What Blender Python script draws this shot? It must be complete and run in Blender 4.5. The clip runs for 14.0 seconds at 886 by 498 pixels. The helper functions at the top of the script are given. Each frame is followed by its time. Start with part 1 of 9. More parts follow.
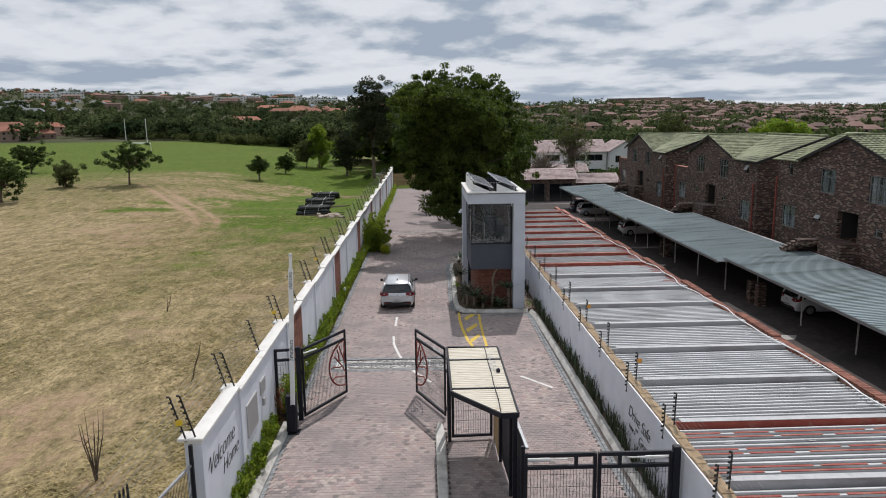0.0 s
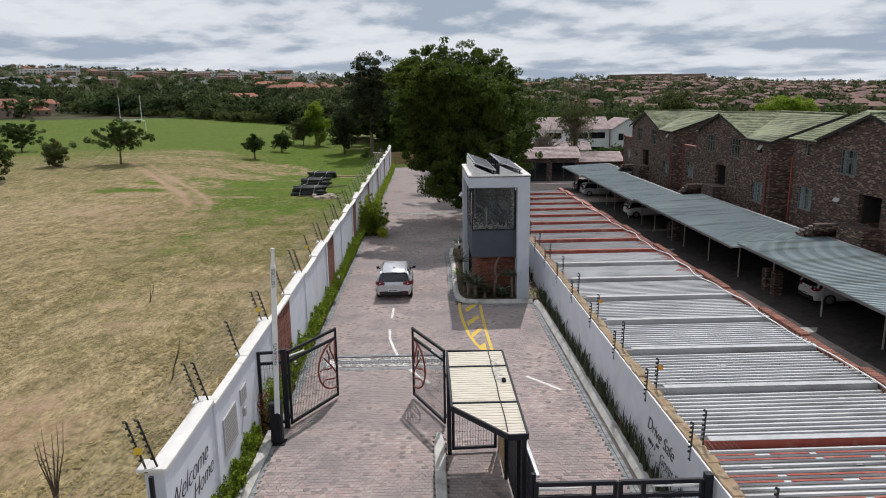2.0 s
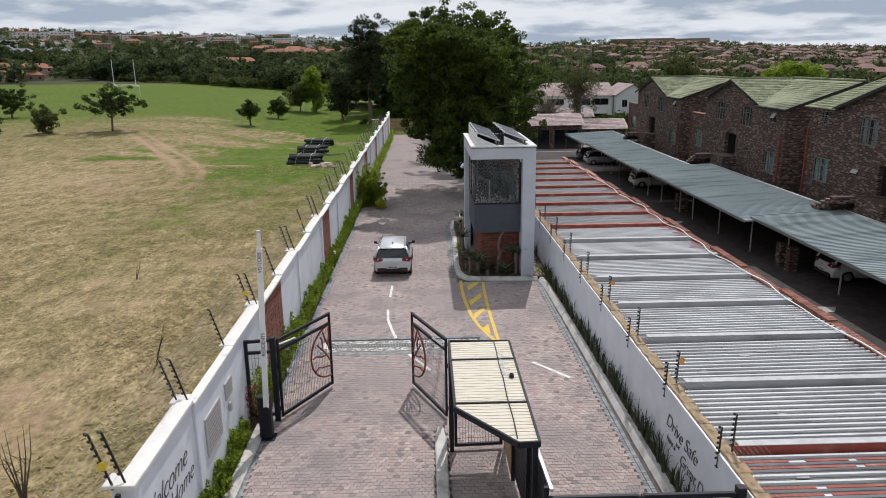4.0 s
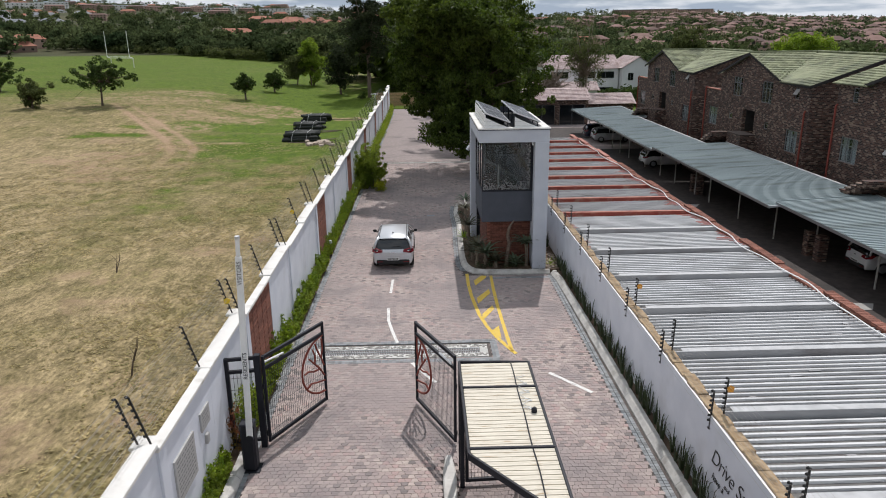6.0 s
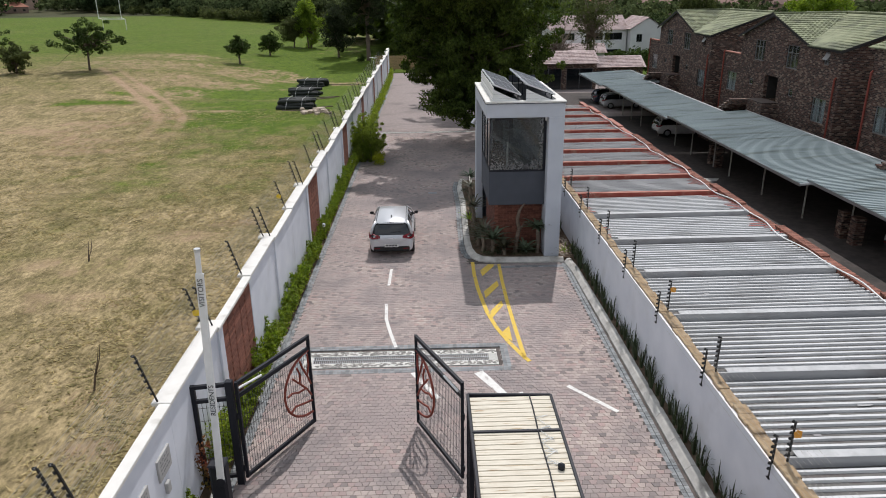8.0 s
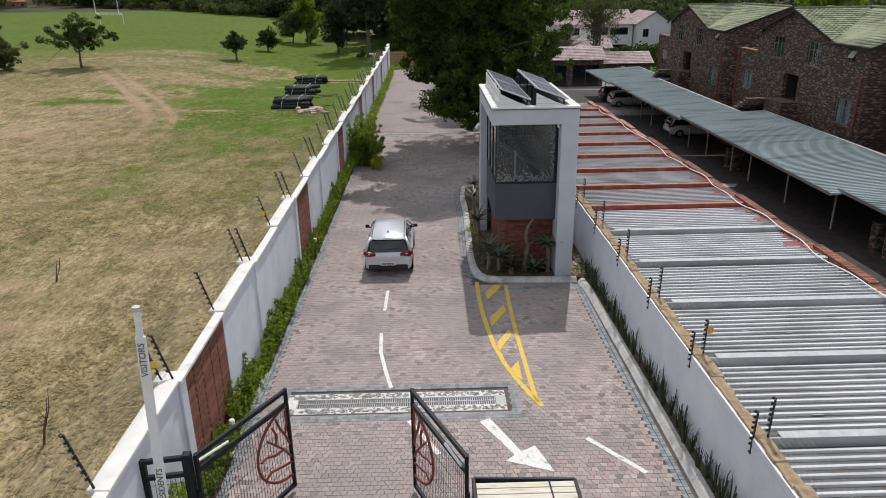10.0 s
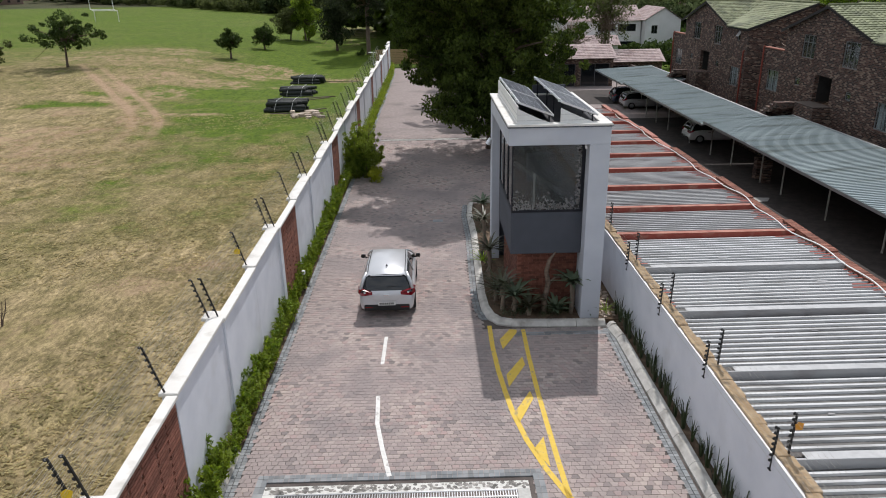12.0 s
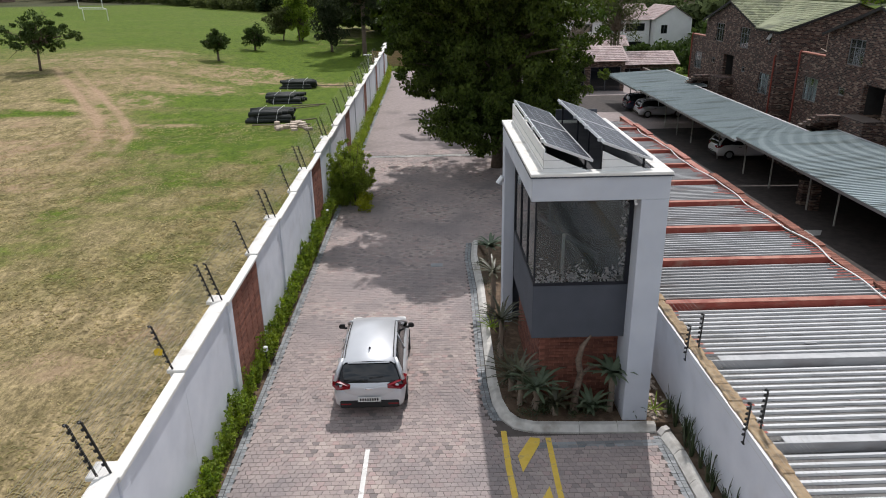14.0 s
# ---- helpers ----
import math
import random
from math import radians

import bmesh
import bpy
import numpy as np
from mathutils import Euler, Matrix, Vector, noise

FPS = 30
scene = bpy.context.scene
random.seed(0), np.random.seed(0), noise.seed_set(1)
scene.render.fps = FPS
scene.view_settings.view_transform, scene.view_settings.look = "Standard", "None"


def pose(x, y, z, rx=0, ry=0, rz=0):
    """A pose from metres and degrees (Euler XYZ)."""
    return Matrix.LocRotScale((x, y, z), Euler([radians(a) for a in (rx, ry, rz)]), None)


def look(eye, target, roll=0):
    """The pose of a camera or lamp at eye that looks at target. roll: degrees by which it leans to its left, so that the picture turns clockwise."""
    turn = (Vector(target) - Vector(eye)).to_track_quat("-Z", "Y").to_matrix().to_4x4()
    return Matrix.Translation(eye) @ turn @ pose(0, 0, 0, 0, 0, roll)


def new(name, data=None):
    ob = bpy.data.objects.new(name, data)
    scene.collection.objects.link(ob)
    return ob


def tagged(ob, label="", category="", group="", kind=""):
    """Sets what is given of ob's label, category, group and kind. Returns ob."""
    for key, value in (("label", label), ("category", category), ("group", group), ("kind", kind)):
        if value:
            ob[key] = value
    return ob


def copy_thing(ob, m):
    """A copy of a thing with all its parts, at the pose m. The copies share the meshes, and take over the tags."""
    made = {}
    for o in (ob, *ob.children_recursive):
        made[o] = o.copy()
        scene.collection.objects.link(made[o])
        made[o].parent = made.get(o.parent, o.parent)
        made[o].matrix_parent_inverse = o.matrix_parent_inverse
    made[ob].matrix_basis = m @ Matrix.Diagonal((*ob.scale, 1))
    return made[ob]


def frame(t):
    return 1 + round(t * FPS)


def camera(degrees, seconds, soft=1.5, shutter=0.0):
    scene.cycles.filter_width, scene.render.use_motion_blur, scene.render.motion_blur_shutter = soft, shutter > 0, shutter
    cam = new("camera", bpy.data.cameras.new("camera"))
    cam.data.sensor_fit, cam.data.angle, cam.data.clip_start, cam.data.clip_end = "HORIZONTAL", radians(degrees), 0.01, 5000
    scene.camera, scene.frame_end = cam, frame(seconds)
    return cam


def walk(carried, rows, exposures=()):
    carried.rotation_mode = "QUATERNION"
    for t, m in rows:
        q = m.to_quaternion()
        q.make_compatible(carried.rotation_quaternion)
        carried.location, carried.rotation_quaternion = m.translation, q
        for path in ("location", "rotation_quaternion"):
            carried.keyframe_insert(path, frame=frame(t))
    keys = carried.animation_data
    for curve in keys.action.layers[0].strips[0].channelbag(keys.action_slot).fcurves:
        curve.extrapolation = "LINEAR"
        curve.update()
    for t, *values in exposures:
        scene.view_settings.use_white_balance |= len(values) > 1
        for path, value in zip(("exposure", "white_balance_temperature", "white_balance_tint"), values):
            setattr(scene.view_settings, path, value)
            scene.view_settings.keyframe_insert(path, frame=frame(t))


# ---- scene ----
cam = camera(64.6, 14.0, soft=1.0)
PATH = [
    (0, (-0.078, -4.199, 9.345), (-0.032, -2.232, 8.984), -0.8),
    (0.5, (-0.079, -3.519, 9.367), (-0.034, -1.552, 9.006), -0.8),
    (1, (-0.045, -2.949, 9.383), (-0.002, -0.985, 9.006), -0.9),
    (1.5, (-0.032, -2.468, 9.399), (0.013, -0.51, 8.998), -0.8),
    (2, (-0.016, -2.096, 9.401), (0.03, -0.142, 8.977), -0.8),
    (2.5, (-0.005, -1.775, 9.417), (0.041, 0.173, 8.965), -0.8),
    (3, (-0.018, -1.398, 9.42), (0.029, 0.543, 8.939), -0.7),
    (5.5, (-0.115, 1.361, 9.475), (-0.071, 3.28, 8.912), -0.8),
    (6, (-0.174, 2.075, 9.504), (-0.129, 3.986, 8.914), -0.7),
    (6.5, (-0.188, 2.848, 9.479), (-0.146, 4.75, 8.861), -0.8),
    (7, (-0.197, 3.568, 9.543), (-0.154, 5.458, 8.891), -0.8),
    (9.5, (-0.089, 6.656, 9.559), (-0.058, 8.529, 8.859), -0.9),
    (10, (-0.078, 7.332, 9.543), (-0.046, 9.205, 8.84), -0.9),
    (10.5, (-0.102, 8.101, 9.556), (-0.069, 9.972, 8.849), -0.8),
    (11, (-0.115, 8.91, 9.582), (-0.084, 10.779, 8.872), -0.9),
    (11.5, (-0.155, 9.817, 9.583), (-0.126, 11.685, 8.87), -0.9),
    (12, (-0.174, 10.946, 9.56), (-0.146, 12.814, 8.846), -1.0),
    (12.5, (-0.176, 12.169, 9.582), (-0.149, 14.036, 8.865), -1.0),
    (13, (-0.155, 13.504, 9.528), (-0.131, 15.37, 8.81), -1.1),
    (13.5, (-0.127, 14.918, 9.552), (-0.102, 16.784, 8.831), -1.1),
    (14, (-0.054, 16.343, 9.558), (-0.026, 18.209, 8.838), -1.0),
]
walk(cam, [(t, look(eye, aim, roll)) for t, eye, aim, roll in PATH], [(0.0, -0.24, 6330, 13), (3.0, -0.16, 6330, 13), (6.5, -0.12, 6330, 13), (10.0, -0.16, 6330, 13), (12.0, -0.1, 6330, 13), (14.0, -0.02, 6330, 13)])

# ------------------------------------------------------------ light
SUN_WAY = Vector((-0.16, -0.68, -1.0)).normalized()
sun_el = math.asin(-SUN_WAY.z)
sun_az = math.atan2(-SUN_WAY.x, -SUN_WAY.y)
sun_data = bpy.data.lights.new("sun", "SUN")
sun_data.energy, sun_data.angle, sun_data.color = 3.6, radians(0.6), (1.0, 0.965, 0.915)
sun = new("sun", sun_data)
sun.matrix_basis = look((0, 0, 60), Vector((0, 0, 60)) + SUN_WAY)

world = bpy.data.worlds.new("sky")
scene.world = world
world.use_nodes = True


def world_sky(nt):
    """Blue sky with a broken deck of cloud."""
    nt.nodes.clear()
    N, L = nt.nodes.new, nt.links.new
    out, bg = N("ShaderNodeOutputWorld"), N("ShaderNodeBackground")
    sky = N("ShaderNodeTexSky")
    sky.sky_type, sky.sun_disc = "NISHITA", False
    sky.sun_elevation, sky.sun_rotation, sky.altitude = sun_el, sun_az, 1500
    sky.air_density, sky.dust_density, sky.ozone_density = 1.0, 1.2, 1.0
    tc, sep = N("ShaderNodeTexCoord"), N("ShaderNodeSeparateXYZ")
    L(tc.outputs["Generated"], sep.inputs[0])

    def m(op, a, b):
        n = N("ShaderNodeMath")
        n.operation = op
        for i, v in enumerate((a, b)):
            if isinstance(v, (int, float)):
                n.inputs[i].default_value = v
            else:
                L(v, n.inputs[i])
        return n.outputs[0]
    up = m("ADD", m("MAXIMUM", sep.outputs["Z"], 0.0), 0.05)
    comb = N("ShaderNodeCombineXYZ")
    L(m("MULTIPLY", sep.outputs["X"], 4.6), comb.inputs[0])
    L(m("MULTIPLY", m("LOGARITHM", up, 2.718), 2.2), comb.inputs[1])
    L(m("MULTIPLY", sep.outputs["Y"], 0.8), comb.inputs[2])

    def cloud(scale, detail, rough, off):
        mp, nz = N("ShaderNodeMapping"), N("ShaderNodeTexNoise")
        mp.inputs["Location"].default_value = off
        L(comb.outputs[0], mp.inputs[0])
        L(mp.outputs[0], nz.inputs["Vector"])
        nz.inputs["Scale"].default_value, nz.inputs["Detail"].default_value, nz.inputs["Roughness"].default_value = scale, detail, rough
        nz.inputs["Distortion"].default_value = 0.0
        return nz.outputs[0]

    def ramp(v, stops):
        r = N("ShaderNodeValToRGB")
        while len(r.color_ramp.elements) < len(stops):
            r.color_ramp.elements.new(0.5)
        for e, (p, c) in zip(r.color_ramp.elements, stops):
            e.position, e.color = p, (*c, 1) if len(c) == 3 else c
        L(v, r.inputs[0])
        return r.outputs[0]
    # heaped clouds: white heads, blue-grey undersides where more cloud lies above
    body = cloud(1.35, 12, 0.52, (3.1, 0.4, 0))
    above = cloud(1.35, 9, 0.50, (3.1, 0.58, 0))
    deck = ramp(body, [(0.10, (0, 0, 0)), (0.34, (1, 1, 1))])
    under = m("ADD", m("MULTIPLY", m("SUBTRACT", above, body), 0.95), above)
    shade = ramp(under, [(0.38, (13.2, 13.7, 14.1)), (0.50, (11.6, 12.3, 12.9)), (0.57, (8.9, 9.9, 10.8)), (0.66, (6.4, 7.6, 9.0))])
    mix = N("ShaderNodeMix")
    mix.data_type = "RGBA"
    L(deck, mix.inputs[0])
    L(sky.outputs[0], mix.inputs[6])
    L(shade, mix.inputs[7])
    L(mix.outputs[2], bg.inputs[0])
    bg.inputs[1].default_value = 0.064
    L(bg.outputs[0], out.inputs[0])


world_sky(world.node_tree)


# ------------------------------------------------------------ materials
def material(name, c1, c2=None, scale=4.0, rough=0.8, metal=0.0, bump=0.0, bump_scale=60.0, stain=None, stain_scale=0.6, stain_at=(0.52, 0.68),
             island=0.0, per_object=0.0, spec=0.4, stretch=(1, 1, 1), alpha=None, tones=None, coat=0.0, thin=0.0):
    """Two tones mixed by a noise, large stains, a fine relief, and a tone that changes from piece to piece."""
    mat = bpy.data.materials.new(name)
    mat.use_nodes = True
    nt = mat.node_tree
    N, L = nt.nodes.new, nt.links.new
    b = nt.nodes["Principled BSDF"]
    b.inputs["Roughness"].default_value, b.inputs["Metallic"].default_value = rough, metal
    b.inputs["Specular IOR Level"].default_value = spec
    b.inputs["Coat Weight"].default_value = coat
    tc, mp = N("ShaderNodeTexCoord"), N("ShaderNodeMapping")
    L(tc.outputs["Object"], mp.inputs[0])
    mp.inputs["Scale"].default_value = stretch

    def noise_tex(s, d=5):
        n = N("ShaderNodeTexNoise")
        L(mp.outputs[0], n.inputs["Vector"])
        n.inputs["Scale"].default_value, n.inputs["Detail"].default_value = s, d
        return n.outputs[0]

    def blend(fac, a, c):
        mx = N("ShaderNodeMix")
        mx.data_type = "RGBA"
        for i, v in ((0, fac), (6, a), (7, c)):
            if isinstance(v, tuple):
                mx.inputs[i].default_value = (*v, 1)
            elif isinstance(v, (int, float)):
                mx.inputs[i].default_value = v
            else:
                L(v, mx.inputs[i])
        return mx.outputs[2]

    def ramp01(v, lo, hi):
        r = N("ShaderNodeMapRange")
        r.inputs[1].default_value, r.inputs[2].default_value = lo, hi
        L(v, r.inputs[0])
        return r.outputs[0]
    col = c1
    rnd = None
    if island or tones and not per_object:
        rnd = N("ShaderNodeNewGeometry").outputs["Random Per Island"]
    if per_object:
        rnd = N("ShaderNodeObjectInfo").outputs["Random"]
    if tones:
        r = N("ShaderNodeValToRGB")
        r.color_ramp.interpolation = "CONSTANT"
        while len(r.color_ramp.elements) < len(tones):
            r.color_ramp.elements.new(0.5)
        at = 0.0
        for e, (w, c) in zip(r.color_ramp.elements, tones):
            e.position, e.color = at, (*c, 1)
            at += w
        L(rnd, r.inputs[0])
        col = r.outputs[0]
        if c2:
            col = blend(ramp01(noise_tex(scale), 0.35, 0.7), col, c2)
    elif c2:
        col = blend(ramp01(noise_tex(scale), 0.32, 0.68), c1, c2)
    if stain:
        col = blend(ramp01(noise_tex(stain_scale, 6), *stain_at), col, stain)
    if rnd is not None and not tones:
        hs = N("ShaderNodeHueSaturation")
        amount = island or per_object
        L(ramp_range(nt, rnd, 1 - amount, 1 + amount), hs.inputs["Value"])
        if isinstance(col, tuple):
            hs.inputs["Color"].default_value = (*col, 1)
        else:
            L(col, hs.inputs["Color"])
        col = hs.outputs[0]
    if isinstance(col, tuple):
        b.inputs["Base Color"].default_value = (*col, 1)
    else:
        L(col, b.inputs["Base Color"])
    if bump:
        bp = N("ShaderNodeBump")
        bp.inputs["Strength"].default_value, bp.inputs["Distance"].default_value = bump, 0.02
        L(noise_tex(bump_scale, 4), bp.inputs["Height"])
        L(bp.outputs[0], b.inputs["Normal"])
    if alpha is not None:
        b.inputs["Transmission Weight"].default_value = alpha
    if thin:
        tr, mx, out = N("ShaderNodeBsdfTranslucent"), N("ShaderNodeMixShader"), nt.nodes["Material Output"]
        hs = N("ShaderNodeHueSaturation")
        hs.inputs["Saturation"].default_value, hs.inputs["Value"].default_value = 1.1, 1.5
        if isinstance(col, tuple):
            hs.inputs["Color"].default_value = (*col, 1)
        else:
            L(col, hs.inputs["Color"])
        L(hs.outputs[0], tr.inputs[0])
        mx.inputs[0].default_value = thin
        L(b.outputs[0], mx.inputs[1])
        L(tr.outputs[0], mx.inputs[2])
        L(mx.outputs[0], out.inputs[0])
    return mat


def ramp_range(nt, v, lo, hi):
    r = nt.nodes.new("ShaderNodeMapRange")
    r.inputs[3].default_value, r.inputs[4].default_value = lo, hi
    nt.links.new(v, r.inputs[0])
    return r.outputs[0]


def brick_material(name, tones, mortar, length=0.23, height=0.085, axis="x", bump=0.6):
    """Face brick laid in stretcher bond on walls that stand along the y axis (axis x) or the x axis (axis y)."""
    mat = bpy.data.materials.new(name)
    mat.use_nodes = True
    nt = mat.node_tree
    N, L = nt.nodes.new, nt.links.new
    b = nt.nodes["Principled BSDF"]
    b.inputs["Roughness"].default_value = 0.85
    tc, sep, comb, geo = N("ShaderNodeTexCoord"), N("ShaderNodeSeparateXYZ"), N("ShaderNodeCombineXYZ"), N("ShaderNodeVectorMath")
    L(tc.outputs["Object"], sep.inputs[0])
    ad = N("ShaderNodeMath")
    L(sep.outputs["X"], ad.inputs[0])
    L(sep.outputs["Y"], ad.inputs[1])
    L(ad.outputs[0], comb.inputs[0])
    L(sep.outputs["Z"], comb.inputs[1])
    br = N("ShaderNodeTexBrick")
    L(comb.outputs[0], br.inputs["Vector"])
    br.inputs["Color1"].default_value, br.inputs["Color2"].default_value = (0, 0, 0, 1), (1, 1, 1, 1)
    br.inputs["Mortar"].default_value = (0.5, 0.5, 0.5, 1)
    br.inputs["Scale"].default_value = 1.0
    br.inputs["Mortar Size"].default_value, br.inputs["Brick Width"].default_value, br.inputs["Row Height"].default_value = 0.010, length, height
    r = N("ShaderNodeValToRGB")
    while len(r.color_ramp.elements) < len(tones):
        r.color_ramp.elements.new(0.5)
    for i, (e, c) in enumerate(zip(r.color_ramp.elements, tones)):
        e.position, e.color = (i + 0.5) / len(tones), (*c, 1)
    L(br.outputs["Color"], r.inputs[0])
    nz = N("ShaderNodeTexNoise")
    nz.inputs["Scale"].default_value, nz.inputs["Detail"].default_value = 0.35, 6
    L(tc.outputs["Object"], nz.inputs["Vector"])
    hs = N("ShaderNodeHueSaturation")
    L(ramp_range(nt, nz.outputs[0], 0.72, 1.28), hs.inputs["Value"])
    L(r.outputs[0], hs.inputs["Color"])
    mx = N("ShaderNodeMix")
    mx.data_type = "RGBA"
    L(br.outputs["Fac"], mx.inputs[0])
    L(hs.outputs[0], mx.inputs[6])
    mx.inputs[7].default_value = (*mortar, 1)
    L(mx.outputs[2], b.inputs["Base Color"])
    bp = N("ShaderNodeBump")
    bp.inputs["Strength"].default_value, bp.inputs["Distance"].default_value, bp.invert = bump, 0.012, True
    L(br.outputs["Fac"], bp.inputs["Height"])
    L(bp.outputs[0], b.inputs["Normal"])
    return mat


def field_material():
    """Mown veld: green far off, straw-dry and scuffed near, with bare soil where people drive and walk."""
    mat = bpy.data.materials.new("field_grass")
    mat.use_nodes = True
    nt = mat.node_tree
    N, L = nt.nodes.new, nt.links.new
    b = nt.nodes["Principled BSDF"]
    b.inputs["Roughness"].default_value, b.inputs["Specular IOR Level"].default_value = 0.95, 0.15
    tc, sep = N("ShaderNodeTexCoord"), N("ShaderNodeSeparateXYZ")
    P = tc.outputs["Object"]
    L(P, sep.inputs[0])

    def m(op, a, c=0.0):
        n = N("ShaderNodeMath")
        n.operation = op
        for i, v in enumerate((a, c)):
            if isinstance(v, (int, float)):
                n.inputs[i].default_value = v
            else:
                L(v, n.inputs[i])
        return n.outputs[0]

    def tex(s, d=6, off=(0, 0, 0), st=(1, 1, 1), rough=0.55):
        mp, n = N("ShaderNodeMapping"), N("ShaderNodeTexNoise")
        mp.inputs["Location"].default_value, mp.inputs["Scale"].default_value = off, st
        L(P, mp.inputs[0])
        L(mp.outputs[0], n.inputs["Vector"])
        n.inputs["Scale"].default_value, n.inputs["Detail"].default_value, n.inputs["Roughness"].default_value = s, d, rough
        return n.outputs[0]

    def rng(v, lo, hi, a=0.0, c=1.0):
        r = N("ShaderNodeMapRange")
        r.inputs[1].default_value, r.inputs[2].default_value, r.inputs[3].default_value, r.inputs[4].default_value = lo, hi, a, c
        L(v, r.inputs[0])
        return r.outputs[0]

    def blend(f, a, c):
        mx = N("ShaderNodeMix")
        mx.data_type = "RGBA"
        L(f, mx.inputs[0])
        for i, v in ((6, a), (7, c)):
            if isinstance(v, tuple):
                mx.inputs[i].default_value = (*v, 1)
            else:
                L(v, mx.inputs[i])
        return mx.outputs[2]
    def warp_big():
        return m("SUBTRACT", tex(0.07, 6, (2, 6, 0)), 0.5)
    X, Y = sep.outputs["X"], sep.outputs["Y"]
    big, mid, fine = tex(0.045, 7, (4, 9, 0)), tex(0.30, 9, (1, 2, 0), rough=0.70), tex(3.4, 10, rough=0.80)
    tuft = tex(1.5, 10, (3, 7, 1), (1, 0.45, 1), 0.82)
    lush = blend(rng(tuft, 0.36, 0.64), (0.046, 0.084, 0.006), (0.112, 0.158, 0.013))
    dull = blend(rng(tuft, 0.38, 0.62), (0.100, 0.094, 0.030), (0.248, 0.206, 0.088))
    straw = blend(rng(tuft, 0.40, 0.60), (0.150, 0.120, 0.056), (0.375, 0.290, 0.158))
    soil = blend(rng(fine, 0.35, 0.65), (0.235, 0.155, 0.092), (0.44, 0.310, 0.205))
    # straw near, patchy further on, lush beyond about 110 m
    far = rng(m("ADD", Y, m("MULTIPLY", rng(big, 0.3, 0.7), 46)), 100, 140)
    near_dry = rng(Y, 28, 70, 0.84, 0.06)
    west_dry = m("MULTIPLY", rng(m("ADD", X, m("MULTIPLY", warp_big(), 8.0)), -17, -27), 0.55)
    dryness = m("ADD", m("ADD", near_dry, west_dry), m("MULTIPLY", m("SUBTRACT", m("ADD", mid, m("MULTIPLY", big, 0.8)), 0.90), 1.6))
    # greener patches: round the stacks of mesh, between the ruts and in a band across the near grass
    for cx, cy, rx, ry, amount in ((-20.5, 78.5, 9.1, 4.1, 0.55), (-27.3, 75.4, 4.3, 2.2, 0.6), (-30.4, 70.1, 4.3, 1.9, 0.55), (-9.7, 74.3, 3.7, 15.7, 0.6), (-18.2, 50.2, 10.3, 2.8, 0.12), (-26.8, 44.8, 9.4, 3.3, 0.25), (-12.9, 61.0, 7.4, 5.5, 0.10)):
        q = m("SQRT", m("ADD", m("POWER", m("DIVIDE", m("SUBTRACT", X, cx), rx), 2.0), m("POWER", m("DIVIDE", m("SUBTRACT", Y, cy), ry), 2.0)))
        dryness = m("SUBTRACT", dryness, rng(m("ADD", q, m("MULTIPLY", m("SUBTRACT", mid, 0.5), 2.4)), 1.15, 0.35, 0.0, amount))
    dryness = m("MULTIPLY", m("MINIMUM", m("MAXIMUM", dryness, 0.0), 1.0), m("SUBTRACT", 1.0, m("MULTIPLY", far, 0.8)))
    col = blend(rng(dryness, 0.10, 0.46), lush, dull)
    col = blend(rng(dryness, 0.40, 0.80), col, straw)
    warp = m("MULTIPLY", m("SUBTRACT", mid, 0.5), 3.6)
    warp2 = m("MULTIPLY", m("SUBTRACT", tex(0.09, 6, (8, 1, 0)), 0.5), 2.4)

    def patch(cx, cy, rx, ry, soft, amount):
        d = m("SQRT", m("ADD", m("POWER", m("DIVIDE", m("SUBTRACT", X, cx), rx), 2.0), m("POWER", m("DIVIDE", m("SUBTRACT", Y, cy), ry), 2.0)))
        return rng(m("ADD", d, m("ADD", warp, warp2)), 1.02, 1.0 - soft * 0.55, 0.0, amount)
    bare = None
    for p in ((-24.8, 86.5, 8.0, 4.4, 0.5, 0.9), (-20.2, 97.1, 6.7, 6.2, 0.5, 0.9), (-35.7, 97.7, 8.1, 4.5, 0.5, 0.85), (-34.9, 107.5, 7.5, 3.7, 0.5, 0.8), (-24.8, 76.3, 2.8, 2.3, 0.5, 0.9), (-19.6, 66.2, 3.8, 1.0, 0.6, 0.85),
              (-25.7, 60.6, 4.2, 1.4, 0.5, 0.95), (-27.7, 57.5, 4.1, 1.7, 0.5, 0.95), (-24.4, 54.0, 3.2, 1.4, 0.5, 0.9), (-22.8, 51.1, 2.8, 1.3, 0.5, 0.9), (-22.5, 64.3, 2.2, 4.0, 0.5, 0.95), (-29.2, 67.4, 2.6, 1.8, 0.5, 0.7),
              (-12.6, 18.0, 2.1, 2.1, 0.8, 1.0), (-12.3, 15.3, 2.9, 2.7, 0.9, 1.0), (-16.2, 14.8, 4.4, 4.3, 0.9, 1.0), (-11.1, 19.4, 1.5, 0.9, 0.8, 0.7), (-10.4, 17.2, 1.5, 1.6, 0.6, 0.6), (-8.1, 18.2, 1.1, 0.9, 0.7, 0.8), (-8.7, 20.3, 1.0, 0.7, 0.7, 0.9), (-8.8, 13.0, 0.8, 0.7, 0.7, 0.9), (-12.1, 26.2, 2.1, 1.0, 0.7, 0.6), (-13.7, 29.6, 2.3, 1.0, 0.7, 0.6), (-9.9, 32.8, 1.7, 0.9, 0.7, 0.6), (-8.6, 34.5, 1.5, 0.8, 0.7, 0.6),
              (-9.6, 94.0, 2.0, 2.2, 0.5, 1.0), (-14.0, 149.9, 5.0, 18.0, 0.6, 0.6)):
        s = patch(*p)
